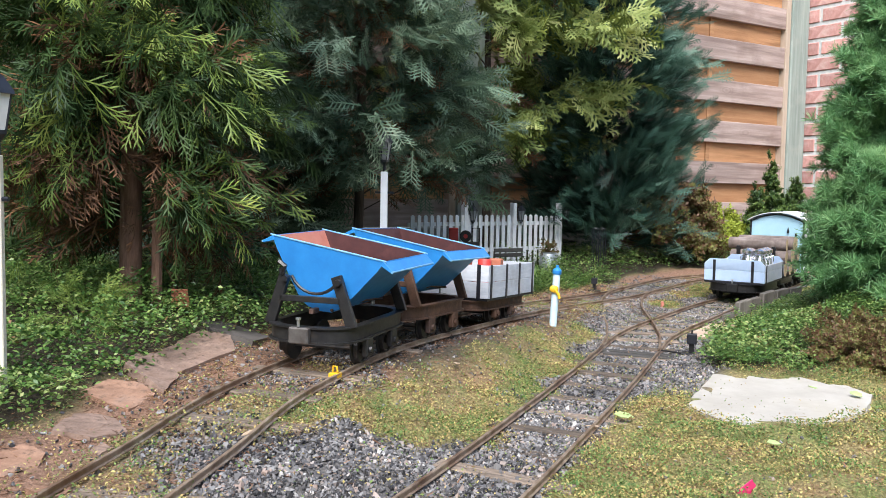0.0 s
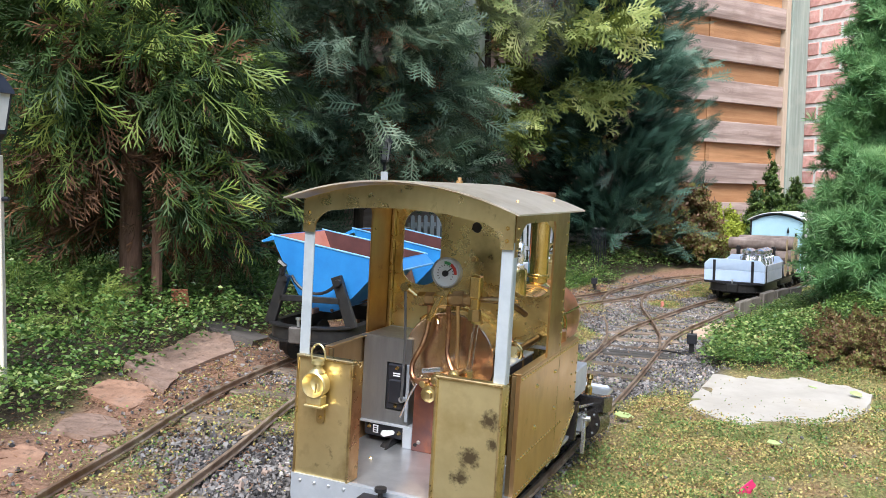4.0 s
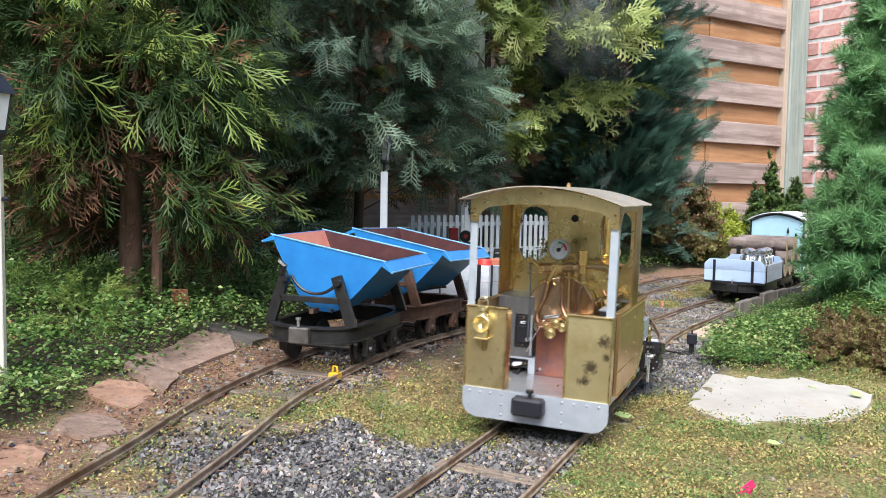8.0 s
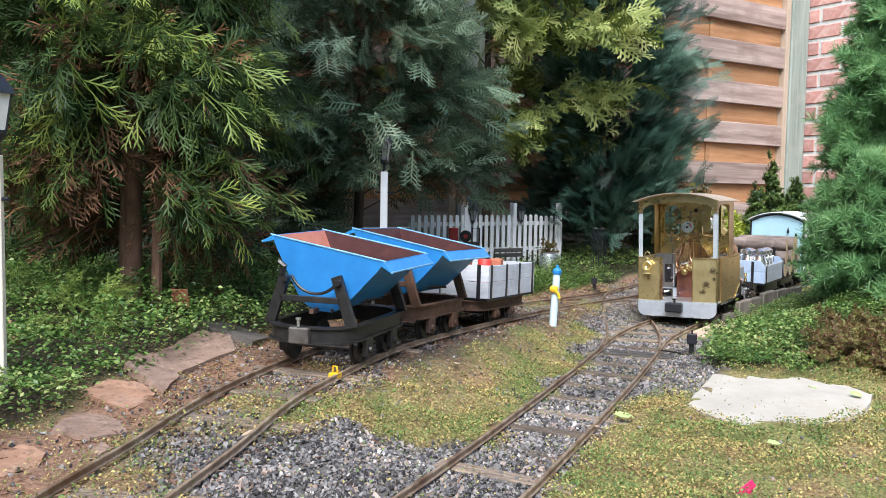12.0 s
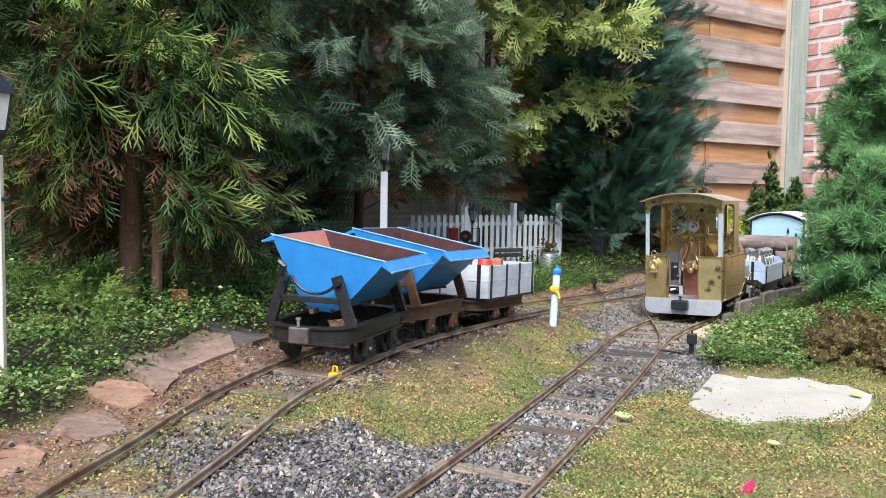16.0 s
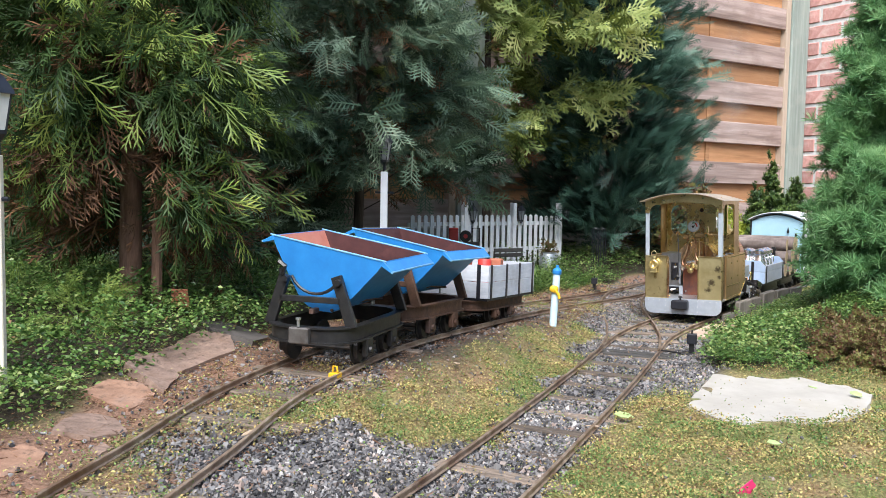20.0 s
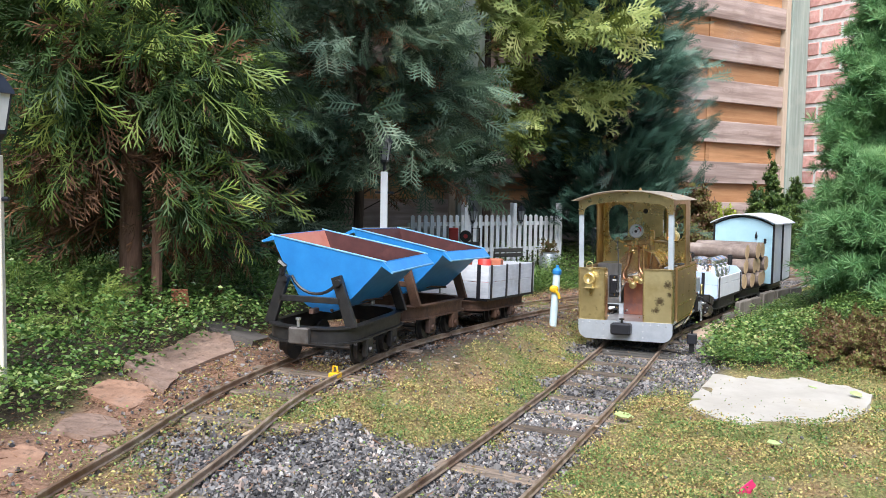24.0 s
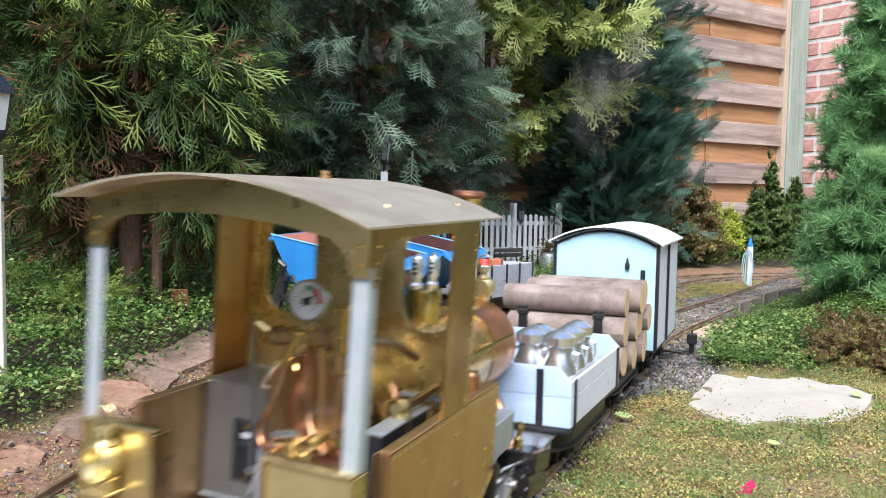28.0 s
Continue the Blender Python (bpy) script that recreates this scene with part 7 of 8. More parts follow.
def lantern(t, x, y, z, k, glass):
    """A black model street lantern: hexagonal roof, tapering glass, foot."""
    bm = B()
    lathe(bm, [(0.011 * k, 0.030 * k), (0.0135 * k, 0.030 * k), (0.0125 * k, 0.033 * k), (0.006 * k, 0.042 * k), (0.002 * k, 0.045 * k), (0.002 * k, 0.050 * k), (0.0004, 0.052 * k)], Matrix.Translation((x, y, z)), 6)
    lamp = part("lantern_roof", bm, LAMP_BLACK, t, "black lantern roof")
    bm = B()
    lathe(bm, [(0.0062 * k, 0.004 * k), (0.0105 * k, 0.030 * k)], Matrix.Translation((x, y, z)), 6)
    part("lantern_glass", bm, glass, lamp, "opaque lantern glass", smooth=False)
    bm = B()
    for a in range(6):
        c, sn = math.cos(a * math.pi / 3), math.sin(a * math.pi / 3)
        tube(bm, [(x + c * 0.0064 * k, y + sn * 0.0064 * k, z + 0.004 * k), (x + c * 0.0108 * k, y + sn * 0.0108 * k, z + 0.030 * k)], 0.0008 * k, 4)
    lathe(bm, [(0.0015 * k, -0.006 * k), (0.004 * k, -0.002 * k), (0.0068 * k, 0.001 * k), (0.0068 * k, 0.004 * k)], Matrix.Translation((x, y, z)), 6)
    part("lantern_frame", bm, LAMP_BLACK, lamp)


def lamp_post(x, y, top, w, k, label, mat, glass):
    z = ground_z(x, y) - 0.01
    t = thing("lamp_post", label, "lamp post", Matrix.Translation((x, y, z)))
    part("post", box(B(), -w / 2, w / 2, -w / 2, w / 2, 0, top - z, 0.0008), mat, t)
    part("cross_bar", tube(B(), [(-w * 1.35, 0, top - z - 0.032 * k), (w * 1.35, 0, top - z - 0.032 * k)], 0.0018 * k, 6), LAMP_BLACK, t)
    part("lamp_stem", cyl(B(), (0, 0, top - z), (0, 0, top - z + 0.012 * k), 0.0022 * k, n=8), LAMP_BLACK, t)
    lantern(t, 0, 0, top - z + 0.014 * k, k, glass)


lamp_post(-0.124, 1.75, 0.287, 0.0145, 1.35, "tall white model lamp post with black lantern", WHITE, GREY_GLASS)
CREAM = surf("cream_paint", (0.68, 0.62, 0.50), (0.80, 0.74, 0.62), 40, 0.5)
lamp_post(-0.4225, 0.80, 0.2765, 0.0072, 1.3, "cream model lamp post with dark lantern at the bank", CREAM, LAMP_GLASS)


def build_picket():
    a, b = Vector((-0.10, 2.40, 0)), Vector((0.375, 2.76, 0))
    d = b - a
    L = d.length
    t = thing("picket_fence", "low white wooden picket fence with slim posts", "fence", Matrix.Translation((a.x, a.y, 0.03)) @ Matrix.Rotation(math.atan2(d.y, d.x), 4, "Z"))
    n = 26
    for i in range(n):
        x = (i + 0.5) * L / n
        h = 0.150 if i < 22 else 0.146
        ol = [(-0.0062, 0), (0.0062, 0), (0.0062, h), (0.0, h + 0.004), (-0.0062, h)]
        part("picket", slab(B(), ol, 0.003, Matrix.Translation((x, -0.003, -0.005)) @ UPRIGHT), WHITE, t)
    for z in (0.035, 0.115):
        part("fence_rail", box(B(), 0, L, 0.0005, 0.006, z, z + 0.012, 0.0006), WHITE, t)
    for i, x in enumerate((0.205, 0.40, L + 0.004)):
        p = part("post", box(B(), x - 0.007, x + 0.007, -0.009, 0.009, -0.03, 0.185, 0.0008), WHITE, t)
        part("bracket", tube(B(), [(x, -0.006, 0.172), (x + 0.02, -0.012, 0.172)], 0.0012, 5), LAMP_BLACK, p)
        tt = tagged(new("wall_lantern"), "small black lantern hung on a white fence post", "lantern", "lanterns on the picket fence")
        tt.matrix_basis = t.matrix_basis.copy()
        tt.empty_display_size = 0.02
        lantern(tt, x + 0.022, -0.012, 0.128, 1.1, GREY_GLASS)


build_picket()


def build_hydrant():
    t = thing("water_post", "bluish white water post with blue cap and yellow tap", "post", Matrix.Translation((0.199, 1.497, ground_z(0.199, 1.497) - 0.004)) @ Matrix.Rotation(radians(3), 4, "Y"))
    part("post", cyl(B(), (0, 0, 0), (0, 0, 0.100), 0.0068, 0.0064, 16), POST_BLUE, t, "bluish white round post")
    bm = B()
    lathe(bm, [(0.0075, 0.096), (0.0082, 0.098), (0.0082, 0.103), (0.006, 0.106), (0.003, 0.108), (0.003, 0.112), (0.001, 0.1125)], None, 16)
    part("cap", bm, BLUE, t, "blue cap")
    tap = part("tap", ball(B(), (-0.004, -0.007, 0.070), 0.007, 10, (1.2, 0.7, 1.0)), YELLOW, t, "yellow tap")
    part("tap_arm", tube(B(), [(-0.006, -0.009, 0.072), (0.004, -0.012, 0.062), (0.006, -0.012, 0.054)], 0.0026, 6), YELLOW, tap)


build_hydrant()


def build_hose_post():
    x, y = 0.886, 2.425
    t = thing("hose_post", "white post with blue cap and coiled pale hose", "post", Matrix.Translation((x, y, ground_z(x, y) - 0.004)))
    part("post", box(B(), -0.007, 0.007, -0.007, 0.007, 0, 0.118, 0.001), WHITE, t)
    part("cap", lathe(B(), [(0.008, 0.118), (0.008, 0.124), (0.005, 0.130), (0.004, 0.140), (0.001, 0.143)], None, 12), BLUE, t, "blue cap")
    for k in range(3):
        part("hose", tube(B(), [(0.010 * (1 + 0.30 * k) * math.cos(a) - 0.006 - 0.003 * k, -0.012 - 0.003 * k, 0.060 + 0.044 * (1 + 0.06 * k) * math.sin(a)) for a in np.linspace(0, 2 * math.pi, 22)], 0.0010, 6), BLUE_PALE, t, "pale blue hose loop")


build_hose_post()


def build_lever(x, y, box_mat, k, label):
    t = thing("point_lever", label, "point lever", Matrix.Translation((x, y, ground_z(x, y) - 0.002)) @ Matrix.Rotation(radians(-20), 4, "Z"))
    part("base", box(B(), -0.016 * k, 0.016 * k, -0.010 * k, 0.010 * k, 0, 0.006 * k, 0.001), BLACK, t)
    part("stand", box(B(), -0.004 * k, 0.004 * k, -0.003 * k, 0.003 * k, 0.006 * k, 0.022 * k, 0.0006), BLACK, t)
    part("weight", box(B(), -0.0075 * k, 0.0075 * k, -0.007 * k, 0.007 * k, 0.021 * k, 0.037 * k, 0.0012), box_mat, t, "painted lever weight")
    part("pin", cyl(B(), (0, 0, 0.037 * k), (0, 0, 0.043 * k), 0.0016 * k, n=6), BLACK, t)
    part("throw_rod", tube(B(), [(-0.010 * k, 0, 0.004 * k), (-0.05 * k, 0.014 * k, 0.004 * k)], 0.0014 * k, 5), BLACK, t)


build_lever(0.398, 1.325, BLACK_PAINT, 1.0, "black point lever with grey weight box")
build_lever(0.399, 2.20, BLACK_PAINT, 1.0, "dark point lever with grey weight beside the siding")
for i, (x0, y0, x1, y1) in enumerate(((0.262, 1.372, 0.385, 1.322), (0.268, 1.345, 0.380, 1.300))):
    tb = solid("point_timber", box(B(), -0.066, 0.066, -0.006, 0.006, 0, 0.010, 0.001), DARK_WOOD, "dark long timber under the point blades", "timber", Matrix.Translation(((x0 + x1) / 2, (y0 + y1) / 2, -0.0155)) @ Matrix.Rotation(math.atan2(y1 - y0, x1 - x0), 4, "Z"), "point timbers")


def build_edging():
    rows = ((0.566, 1.650, 0.036, 0.028), (0.619, 1.722, 0.053, 0.044), (0.664, 1.782, 0.051, 0.040), (0.725, 1.868, 0.055, 0.046), (0.786, 1.945, 0.053, 0.046), (0.845, 2.01, 0.05, 0.046))
    for i, (x, y, h, w) in enumerate(rows):
        a = math.atan2(rows[min(i + 1, 5)][1] - rows[max(i - 1, 0)][1], rows[min(i + 1, 5)][0] - rows[max(i - 1, 0)][0])
        bm = B()
        box(bm, -w / 2, w / 2, -0.006, 0.006, -0.03, h - 0.012, 0.0015)
        for v in bm.verts:
            if v.co.z > 0:
                v.co.z += 0.10 * v.co.x
        solid("edging_board", bm, EDGING, "short grey weathered board stuck upright along the bank", "board", Matrix.Translation((x, y, -0.006)) @ Euler((0.04 * math.sin(i * 2.1), 0.0, a - 0.25)).to_matrix().to_4x4(), "edging boards along the bank")
    solid("plank", box(B(), -0.075, 0.075, -0.018, 0.018, 0, 0.008, 0.0015), PLANK, "pale pinkish plank lying beside the track", "plank", Matrix.Translation((0.497, 1.555, -0.008)) @ Matrix.Rotation(radians(56), 4, "Z"))


EDGING = surf("grey_edging", (0.085, 0.075, 0.065), (0.20, 0.175, 0.15), 12, 0.85, 0.0, 0.4, stretch=(6, 6, 1), vary=0.2)
PLANK = surf("pale_plank", (0.42, 0.30, 0.22), (0.58, 0.44, 0.34), 12, 0.85, 0.0, 0.3, stretch=(1, 8, 8))
build_edging()


def build_clutter():
    # yellow rail clamp on the siding
    t = thing("rail_clamp", "small yellow clamp on the siding rail", "clamp", Matrix.Translation((-0.119, 0.935, 0.0445)) @ Matrix.Rotation(radians(-25), 4, "Z") @ Matrix.Scale(0.8, 4))
    bm = B()
    slab(bm, [(0.011 * (1 if k % 2 else 0.62) * math.cos(k * math.pi / 4), 0.009 * (1 if k % 2 else 0.62) * math.sin(k * math.pi / 4)) for k in range(8)], 0.007, Matrix.Translation((0, 0, -0.008)))
    bevel(bm, 0.001)
    part("body", bm, YELLOW, t)
    part("bow", tube(B(), [(-0.004, 0, 0.0), (-0.003, 0, 0.008), (0.003, 0, 0.008), (0.004, 0, 0.0)], 0.0014, 6), YELLOW, t)
    # terracotta shard by the trunk
    solid("terracotta_shard", slab(B(), [(-0.013, 0), (0.012, -0.002), (0.012, 0.024), (-0.010, 0.028)], 0.004, UPRIGHT), TERRACOTTA, "broken terracotta shard standing in the leaves", "shard", Matrix.Translation((-0.375, 1.20, 0.078)) @ Euler((0.2, -0.1, 0.3)).to_matrix().to_4x4())
    # small red marker between the tracks
    x, y = 0.50, 1.90
    solid("marker_post", box(B(), -0.003, 0.003, -0.003, 0.003, 0, 0.014, 0.0008), PALE_OXIDE, "tiny red marker block in the gravel", "marker", Matrix.Translation((x, y, ground_z(x, y))))
    # milk churn with plants by the picket fence
    x, y = 0.335, 2.66
    z = ground_z(x, y)
    c = thing("planted_churn", "small zinc churn planted with dark houseleeks", "planter", Matrix.Translation((x, y, z)))
    part("churn", lathe(B(), [(0.026, 0), (0.030, 0.004), (0.030, 0.045), (0.024, 0.056), (0.026, 0.060), (0.022, 0.060), (0.020, 0.054)], None, 18), ZINC, c)
    rng = np.random.default_rng(2)
    p = rng.normal(0, 0.012, (60, 3)) + np.array([0, 0, 0.066])
    part_ob = new("plant", strew("plant", *SPRAY["leafy"], frames(rng, p, rng.normal(0, 1, (60, 3)) + np.array([0, 0, 1.2]), 0.022), RUSSET))
    part_ob.parent = c
    # bench in front of the fence
    x, y = 0.195, 2.38
    z = ground_z(x, y)
    bn = thing("park_bench", "dark wooden model park bench", "bench", Matrix.Translation((x, y, z)) @ Matrix.Rotation(radians(32), 4, "Z"))
    for k in range(3):
        part("seat_slat", box(B(), -0.05, 0.05, -0.022 + k * 0.012, -0.012 + k * 0.012, 0.052, 0.056, 0.0006), DARK_WOOD, bn)
    for k in range(2):
        part("back_slat", box(B(), -0.05, 0.05, 0.014, 0.017, 0.070 + k * 0.014, 0.081 + k * 0.014, 0.0006), DARK_WOOD, bn)
    for sx in (-1, 1):
        part("leg", box(B(), sx * 0.042 - 0.003, sx * 0.042 + 0.003, -0.02, 0.014, 0, 0.052, 0.0006), BLACK, bn)
    # red hand pump with engine on a stand before the fence
    x, y = 0.055, 2.30
    z = ground_z(x, y)
    pm = thing("stationary_engine", "small red stationary engine with black flywheel and pump", "engine", Matrix.Translation((x, y, z + 0.0)))
    part("stand", box(B(), -0.04, 0.045, -0.018, 0.018, 0.0, 0.118, 0.002), DARK_WOOD, pm)
    part("red_housing", box(B(), -0.040, -0.014, -0.012, 0.012, 0.118, 0.156, 0.002), RED, pm, "red painted housing")
    part("flywheel", cyl(B(), (0.006, -0.012, 0.134), (0.006, -0.004, 0.134), 0.016, n=20), BLACK, pm)
    part("hub", cyl(B(), (0.006, -0.014, 0.134), (0.006, -0.002, 0.134), 0.006, n=10), RED, pm)
    part("pump_frame", tube(B(), [(0.024, 0, 0.118), (0.024, 0, 0.156), (0.044, 0, 0.156), (0.044, 0, 0.118), (0.038, 0, 0.105)], 0.002, 6), BLACK, pm)
    # wire arch
    x, y = 0.47, 2.50
    z = ground_z(x, y)
    ar = thing("wire_trellis", "thin black wire garden arch", "trellis", Matrix.Translation((x, y, z)))
    for dy in (0.0, 0.03):
        for dx in (-0.014, 0.006):
            pts = [(dx - 0.007, dy, 0), (dx - 0.007, dy, 0.15)] + [(dx - 0.007 * math.cos(a), dy, 0.15 + 0.008 * math.sin(a)) for a in np.linspace(0, math.pi, 6)] + [(dx + 0.007, dy, 0.15), (dx + 0.007, dy, 0.0)]
            part("wire", tube(B(), pts, 0.0011, 5), LAMP_BLACK, ar)
    for zz in (0.05, 0.10, 0.14):
        part("wire", tube(B(), [(-0.022, 0, zz), (0.014, 0, zz)], 0.0008, 4), LAMP_BLACK, ar)
    # load of the plank wagon
    gm = goods.matrix_basis
    pot = solid("flower_pot", lathe(B(), [(0.019, 0), (0.024, 0.064), (0.027, 0.064), (0.027, 0.078), (0.023, 0.078), (0.021, 0.064)], None, 20), TERRACOTTA, "red-brown clay pot standing in the plank wagon", "pot", gm @ pose(0.000, 0.040, 0.0467))
    can = solid("canister", lathe(B(), [(0.011, 0), (0.011, 0.054), (0.009, 0.057), (0.003, 0.058)], None, 16), RED, "red canister with black cap in the plank wagon", "canister", gm @ pose(0.042, 0.050, 0.0467))
    part("cap", lathe(B(), [(0.0085, 0.056), (0.0085, 0.063), (0.007, 0.0655), (0.002, 0.066)], None, 14), BLACK_PAINT, can, "black cap")
    for i, (x, y, z) in enumerate(((0.040, 0.090, 0.0467), (0.035, 0.125, 0.0467), (0.040, 0.093, 0.0745), (0.0, 0.090, 0.0467), (0.030, 0.122, 0.0745))):
        solid("red_block", box(B(), -0.014, 0.014, -0.012, 0.012, 0, 0.0275, 0.001), TERRACOTTA, "small red brick block stacked in the plank wagon", "block", gm @ pose(x, y, z, 0, 0, 7 * i), "blocks in the plank wagon")
    # stray leaves and a pink petal
    leaf = [(-0.011, 0), (-0.004, 0.007), (0.006, 0.006), (0.012, 0), (0.005, -0.006), (-0.005, -0.007)]
    for i, (x, y, mt, k) in enumerate(((0.207, 0.936, PALE_LEAF, 1.0), (0.50, 1.115, PALE_LEAF, 1.0), (0.165, 0.90, DRY_LEAF, 0.8), (-0.17, 0.74, DRY_LEAF, 0.7), (0.53, 1.06, PALE_LEAF, 0.8), (0.335, 0.83, PALE_LEAF, 0.7), (0.02, 1.08, DRY_LEAF, 0.6))):
        bm = B()
        slab(bm, [(u * k, v * k) for u, v in leaf], 0.0008)
        for v in bm.verts:
            v.co.z += 0.25 * abs(v.co.y) + 6 * v.co.x ** 2
        solid("fallen_leaf", bm, mt, "single fallen leaf lying on the ground", "leaf", Matrix.Translation((x, y, ground_z(x, y) + 0.008)) @ Euler((0.2, 0.15, i * 1.3)).to_matrix().to_4x4(), "fallen leaves")
    solid("pink_petal", slab(B(), [(-0.006, 0), (0.0, -0.003), (0.007, 0.0), (0.008, 0.012), (0.002, 0.016)], 0.001, UPRIGHT), PINK, "bright pink petal in the moss", "petal", Matrix.Translation((0.257, 0.70, ground_z(0.257, 0.70) - 0.001)) @ Euler((0.3, 0.3, 0.2)).to_matrix().to_4x4())


PALE_LEAF = surf("pale_leaf", (0.34, 0.46, 0.16), (0.48, 0.58, 0.26), 80, 0.6)
DRY_LEAF = surf("dry_leaf", (0.42, 0.30, 0.20), (0.58, 0.45, 0.33), 80, 0.7)
PINK = surf("pink", (0.72, 0.03, 0.16), (0.82, 0.06, 0.22), 60, 0.5)
build_clutter()



# ---- steam ----
def steam_mat():
    m = bpy.data.materials.new("thin_steam")
    m.use_nodes = True
    nt = m.node_tree
    for n in list(nt.nodes):
        if n.type == "BSDF_PRINCIPLED":
            nt.nodes.remove(n)
    d = nt.nodes.new("ShaderNodeBsdfDiffuse")
    d.inputs[0].default_value = (0.85, 0.86, 0.88, 1)
    tl = nt.nodes.new("ShaderNodeBsdfTranslucent")
    tl.inputs[0].default_value = (0.85, 0.86, 0.88, 1)
    tr = nt.nodes.new("ShaderNodeBsdfTransparent")
    m1, m2 = nt.nodes.new("ShaderNodeMixShader"), nt.nodes.new("ShaderNodeMixShader")
    m1.inputs[0].default_value = 0.5
    tc = nt.nodes.new("ShaderNodeTexCoord")
    ln = nt.nodes.new("ShaderNodeVectorMath")
    ln.operation = "LENGTH"
    mp = nt.nodes.new("ShaderNodeMapping")
    mp.inputs["Scale"].default_value = (1 / 0.042, 0, 1 / 0.075)
    nt.links.new(tc.outputs["Object"], mp.inputs[0])
    nt.links.new(mp.outputs[0], ln.inputs[0])
    fade = ramp(nt, ln.outputs["Value"], [(0.05, (1, 1, 1)), (0.95, (0, 0, 0))])
    wisps = ramp(nt, noise_tex(nt, 26.0, 5, 0.6, (1.4, 1.4, 0.7)), [(0.42, (0, 0, 0)), (0.78, (0.12, 0.12, 0.12))])
    nt.links.new(math_node(nt, "MULTIPLY", fade, wisps), m2.inputs[0])
    nt.links.new(d.outputs[0], m1.inputs[1])
    nt.links.new(tl.outputs[0], m1.inputs[2])
    nt.links.new(tr.outputs[0], m2.inputs[1])
    nt.links.new(m1.outputs[0], m2.inputs[2])
    nt.links.new(m2.outputs[0], nt.nodes["Material Output"].inputs[0])
    return m


STEAM = steam_mat()


def build_puff(seed):
    """A wisp: three thin crumpled veils behind one another, fading outwards."""
    bm = B()
    n = 14
    for k in range(3):
        g = [[bm.verts.new((0.042 * u, 0.022 * (k - 1) + 0.012 * noise.noise((3 * u + seed * 5, 3 * v, k * 3.1)), 0.075 * v)) for u in np.linspace(-1, 1, n)] for v in np.linspace(-1, 1, n)]
        for i in range(n - 1):
            for j in range(n - 1):
                bm.faces.new((g[i][j], g[i][j + 1], g[i + 1][j + 1], g[i + 1][j]))
    ob = solid("steam_puff", bm, STEAM, "thin white wisp of drifting steam", "steam", kind="stuff")
    ob.visible_shadow = False
    return ob


puffs = [build_puff(i) for i in range(4)]


# ---- what moves ----
WAYS = [(0, -0.125), (0.2, -0.062), (0.4, -0.010), (0.6, 0.035), (0.8, 0.084), (1.0, 0.138), (1.2, 0.192), (1.5, 0.277), (2.0, 0.3962), (2.5, 0.4808), (3.0, 0.5378), (3.3, 0.555), (3.5, 0.5596), (4.0, 0.5614), (6.6, 0.5614),
        (6.8, 0.5665), (7.0, 0.5875), (7.25, 0.640), (7.5, 0.7038), (8.0, 0.8458), (8.5, 0.9812), (9.0, 1.116), (9.5, 1.2417), (10.0, 1.3042), (10.5, 1.3727), (11.0, 1.4288), (11.5, 1.5357), (12.0, 1.6353), (12.3,
        1.6685), (12.6, 1.6758), (13.0, 1.6758), (21.2, 1.6758), (21.5, 1.6664), (22.0, 1.6197), (22.5, 1.5471), (23.0, 1.4796), (23.5, 1.4246), (24.0, 1.3499), (24.5, 1.2889), (25.0, 1.2256),
        (25.5, 1.1471), (26.0, 1.0526), (26.5, 0.9312), (27.0, 0.7704), (27.5, 0.5881), (28.0, 0.3898)]
GO = 21.2
REST = s_at_y(MAIN, S_MAIN, 1.676)
PLACES = {"open": 0.374, "log": 0.592, "van": 0.812}


def place_of(t):
    return s_at_y(MAIN, S_MAIN, float(np.interp(t, [w[0] for w in WAYS], [w[1] for w in WAYS])))


# where the rear of the engine stands across the track, its heading and its lean, by distance along the garden
STANCE_Y = [0.10, 0.2944, 0.39, 0.561, 0.734, 0.924, 0.987, 1.222, 1.306, 1.676]
STANCE_X = [-0.236, -0.160, -0.1145, -0.0357, 0.0431, 0.1299, 0.1555, 0.2360, 0.2715, 0.4832]
HEADING = [-21.5, -21.5, -21.5, -22.4, -22.0, -21.9, -21.9, -25.0, -25.9, -31.56]
LEAN = [3.5, 3.5, 3.5, 2.65, 2.3, 0.9, 0.6, -1.1, -1.5, -1.8]


def stance(y):
    """The pose of the engine with its rear beam at y."""
    k = lambda row: float(np.interp(y, STANCE_Y, row))
    x = k(STANCE_X) + min(0.0, y - 0.10) * 0.394
    return Matrix.Translation((x, y, -0.003 * max(0.0, min(1.0, (y - 1.3) / 0.35)))) @ pose(0, 0, 0, 0, 0, k(HEADING)) @ pose(0, 0, 0, 0, k(LEAN), 0)


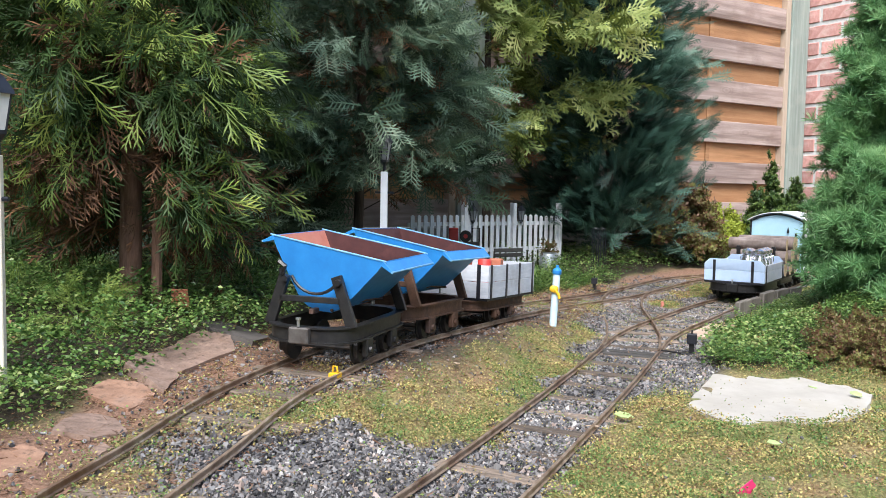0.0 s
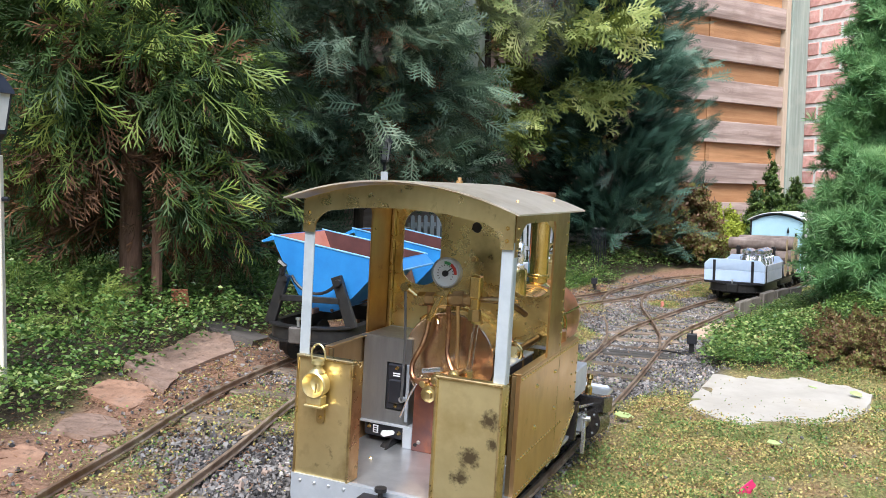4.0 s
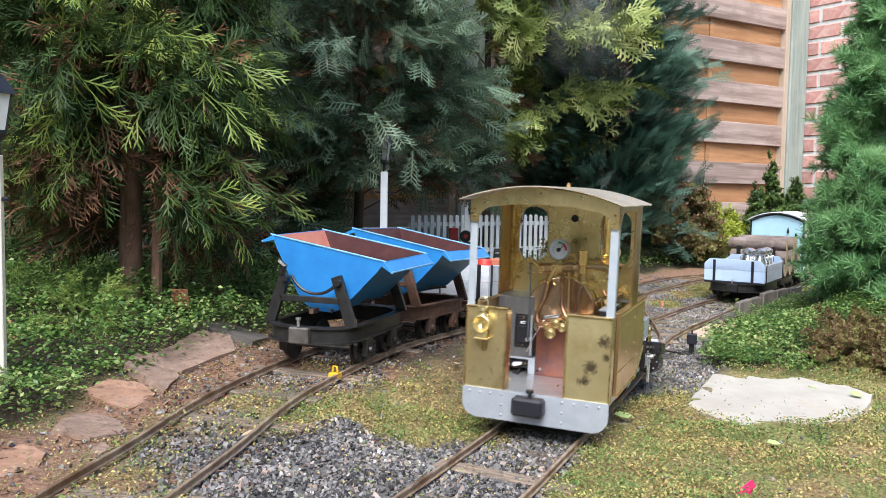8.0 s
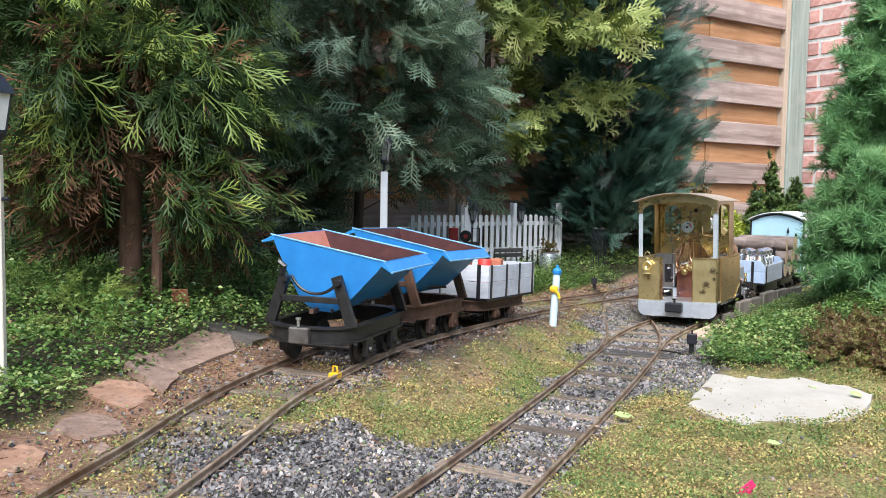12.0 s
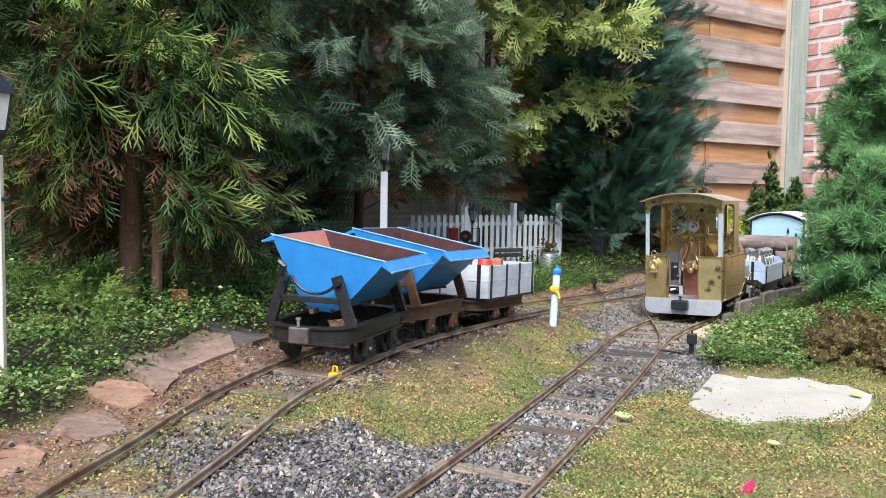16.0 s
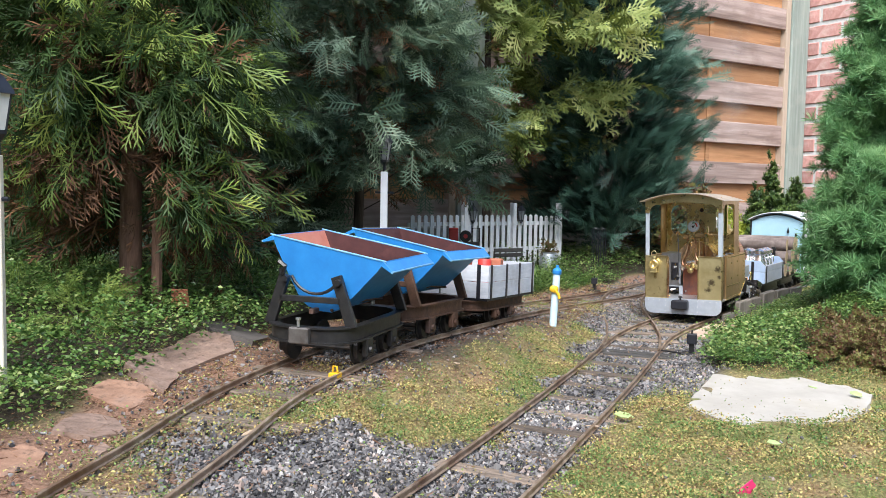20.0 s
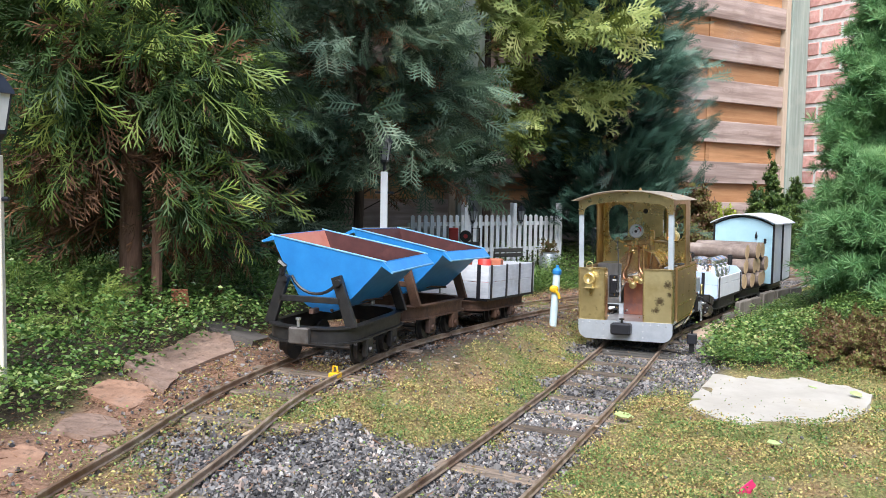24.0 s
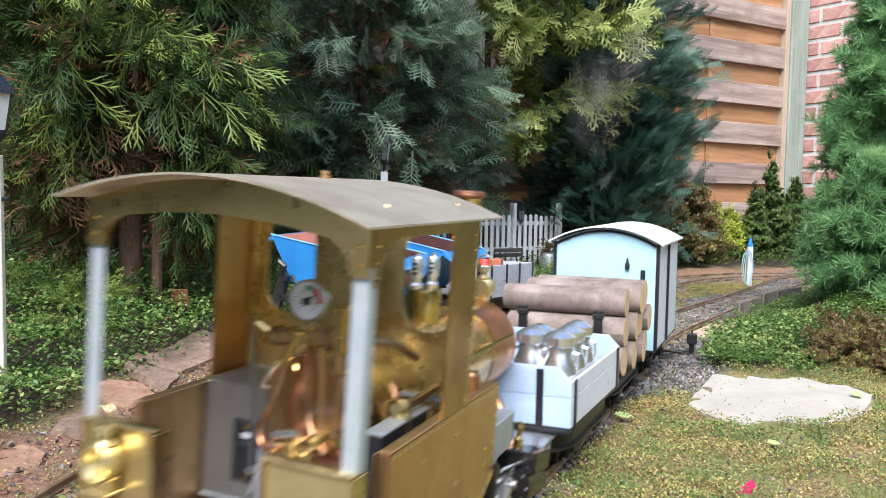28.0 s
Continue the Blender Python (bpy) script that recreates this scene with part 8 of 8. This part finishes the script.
def motions():
    walk(loco, [(t, stance(y)) for t, y in WAYS])
    times = [0.0] + [w[0] for w in WAYS if w[0] >= GO]
    for key, ob, base in (("open", open_wagon, 0.10), ("log", log_wagon, 0.11), ("van", van, 0.10)):
        rows = []
        for t in times:
            s = (place_of(t) if t >= GO else REST) + PLACES[key]
            rows.append((t, on_track(MAIN, S_MAIN, s + 0.055, base) @ Matrix.Translation((0, -0.055, 0))))
        walk(ob, rows)
        for c, k, m in cargo:
            if k == key:
                walk(c, [(t, r @ m) for t, r in rows])
    # each wisp leaves the chimney, rises, drifts away, and is born again at the chimney when it has left above the view
    def chimney(t):
        return stance(float(np.interp(t, [w[0] for w in WAYS], [w[1] for w in WAYS]))) @ Vector((0, 0.332, 0.262))
    for i, ob in enumerate(puffs):
        rows, life = [], 4.0
        t = -life * i / 4
        while t < 28.0:
            born = chimney(max(0.0, min(28.0, t + 0.05)))
            for k, f in enumerate((0.02, 0.12, 0.3, 0.55, 0.85, 0.97)):
                u = t + life * f
                if 0 < u < 28.0:
                    lift = 0.045 + 0.62 * f ** 1.1
                    drift = Vector((0.05 * math.sin(i * 2.0 + t) * f + 0.06 * f, 0.10 * f, lift))
                    rows.append((u, Matrix.Translation(born + drift) @ pose(0, 0, 0, 0, 0, 30 * f - 15)))
            t += life
        rows = [(0.0, rows[0][1])] + rows + [(28.0, rows[-1][1])]
        walk(ob, rows)
    # rods turn with the wheels
    ts = [t for t, _ in WAYS]
    for rod, side in loco_rods:
        rows, t = [], 0.0
        sx = math.copysign(1, side)
        times2, last = [], None
        for u in np.arange(0, 28.001, 0.1):
            ang = (place_of(u) - REST) / 0.024
            if last is None or abs(ang - last) > 0.35 or u > 27.95:
                times2.append((float(u), ang))
                last = ang
        for u, ang in times2:
            c = Vector((sx * 0.0640, 0.150, 0.024)) + Vector((0, 0.010 * math.cos(ang), -0.010 * math.sin(ang)))
            if abs(side) == 1:
                rows.append((u, Matrix.Translation(c)))
            else:
                pin = c + Vector((sx * 0.0045, 0, 0))
                head = Vector((sx * 0.0685, pin.y + 0.086, 0.042))
                d = head - pin
                rows.append((u, Matrix.Translation(pin) @ Matrix.Rotation(math.atan2(d.z, d.y), 4, "X")))
        walk(rod, rows)


motions()
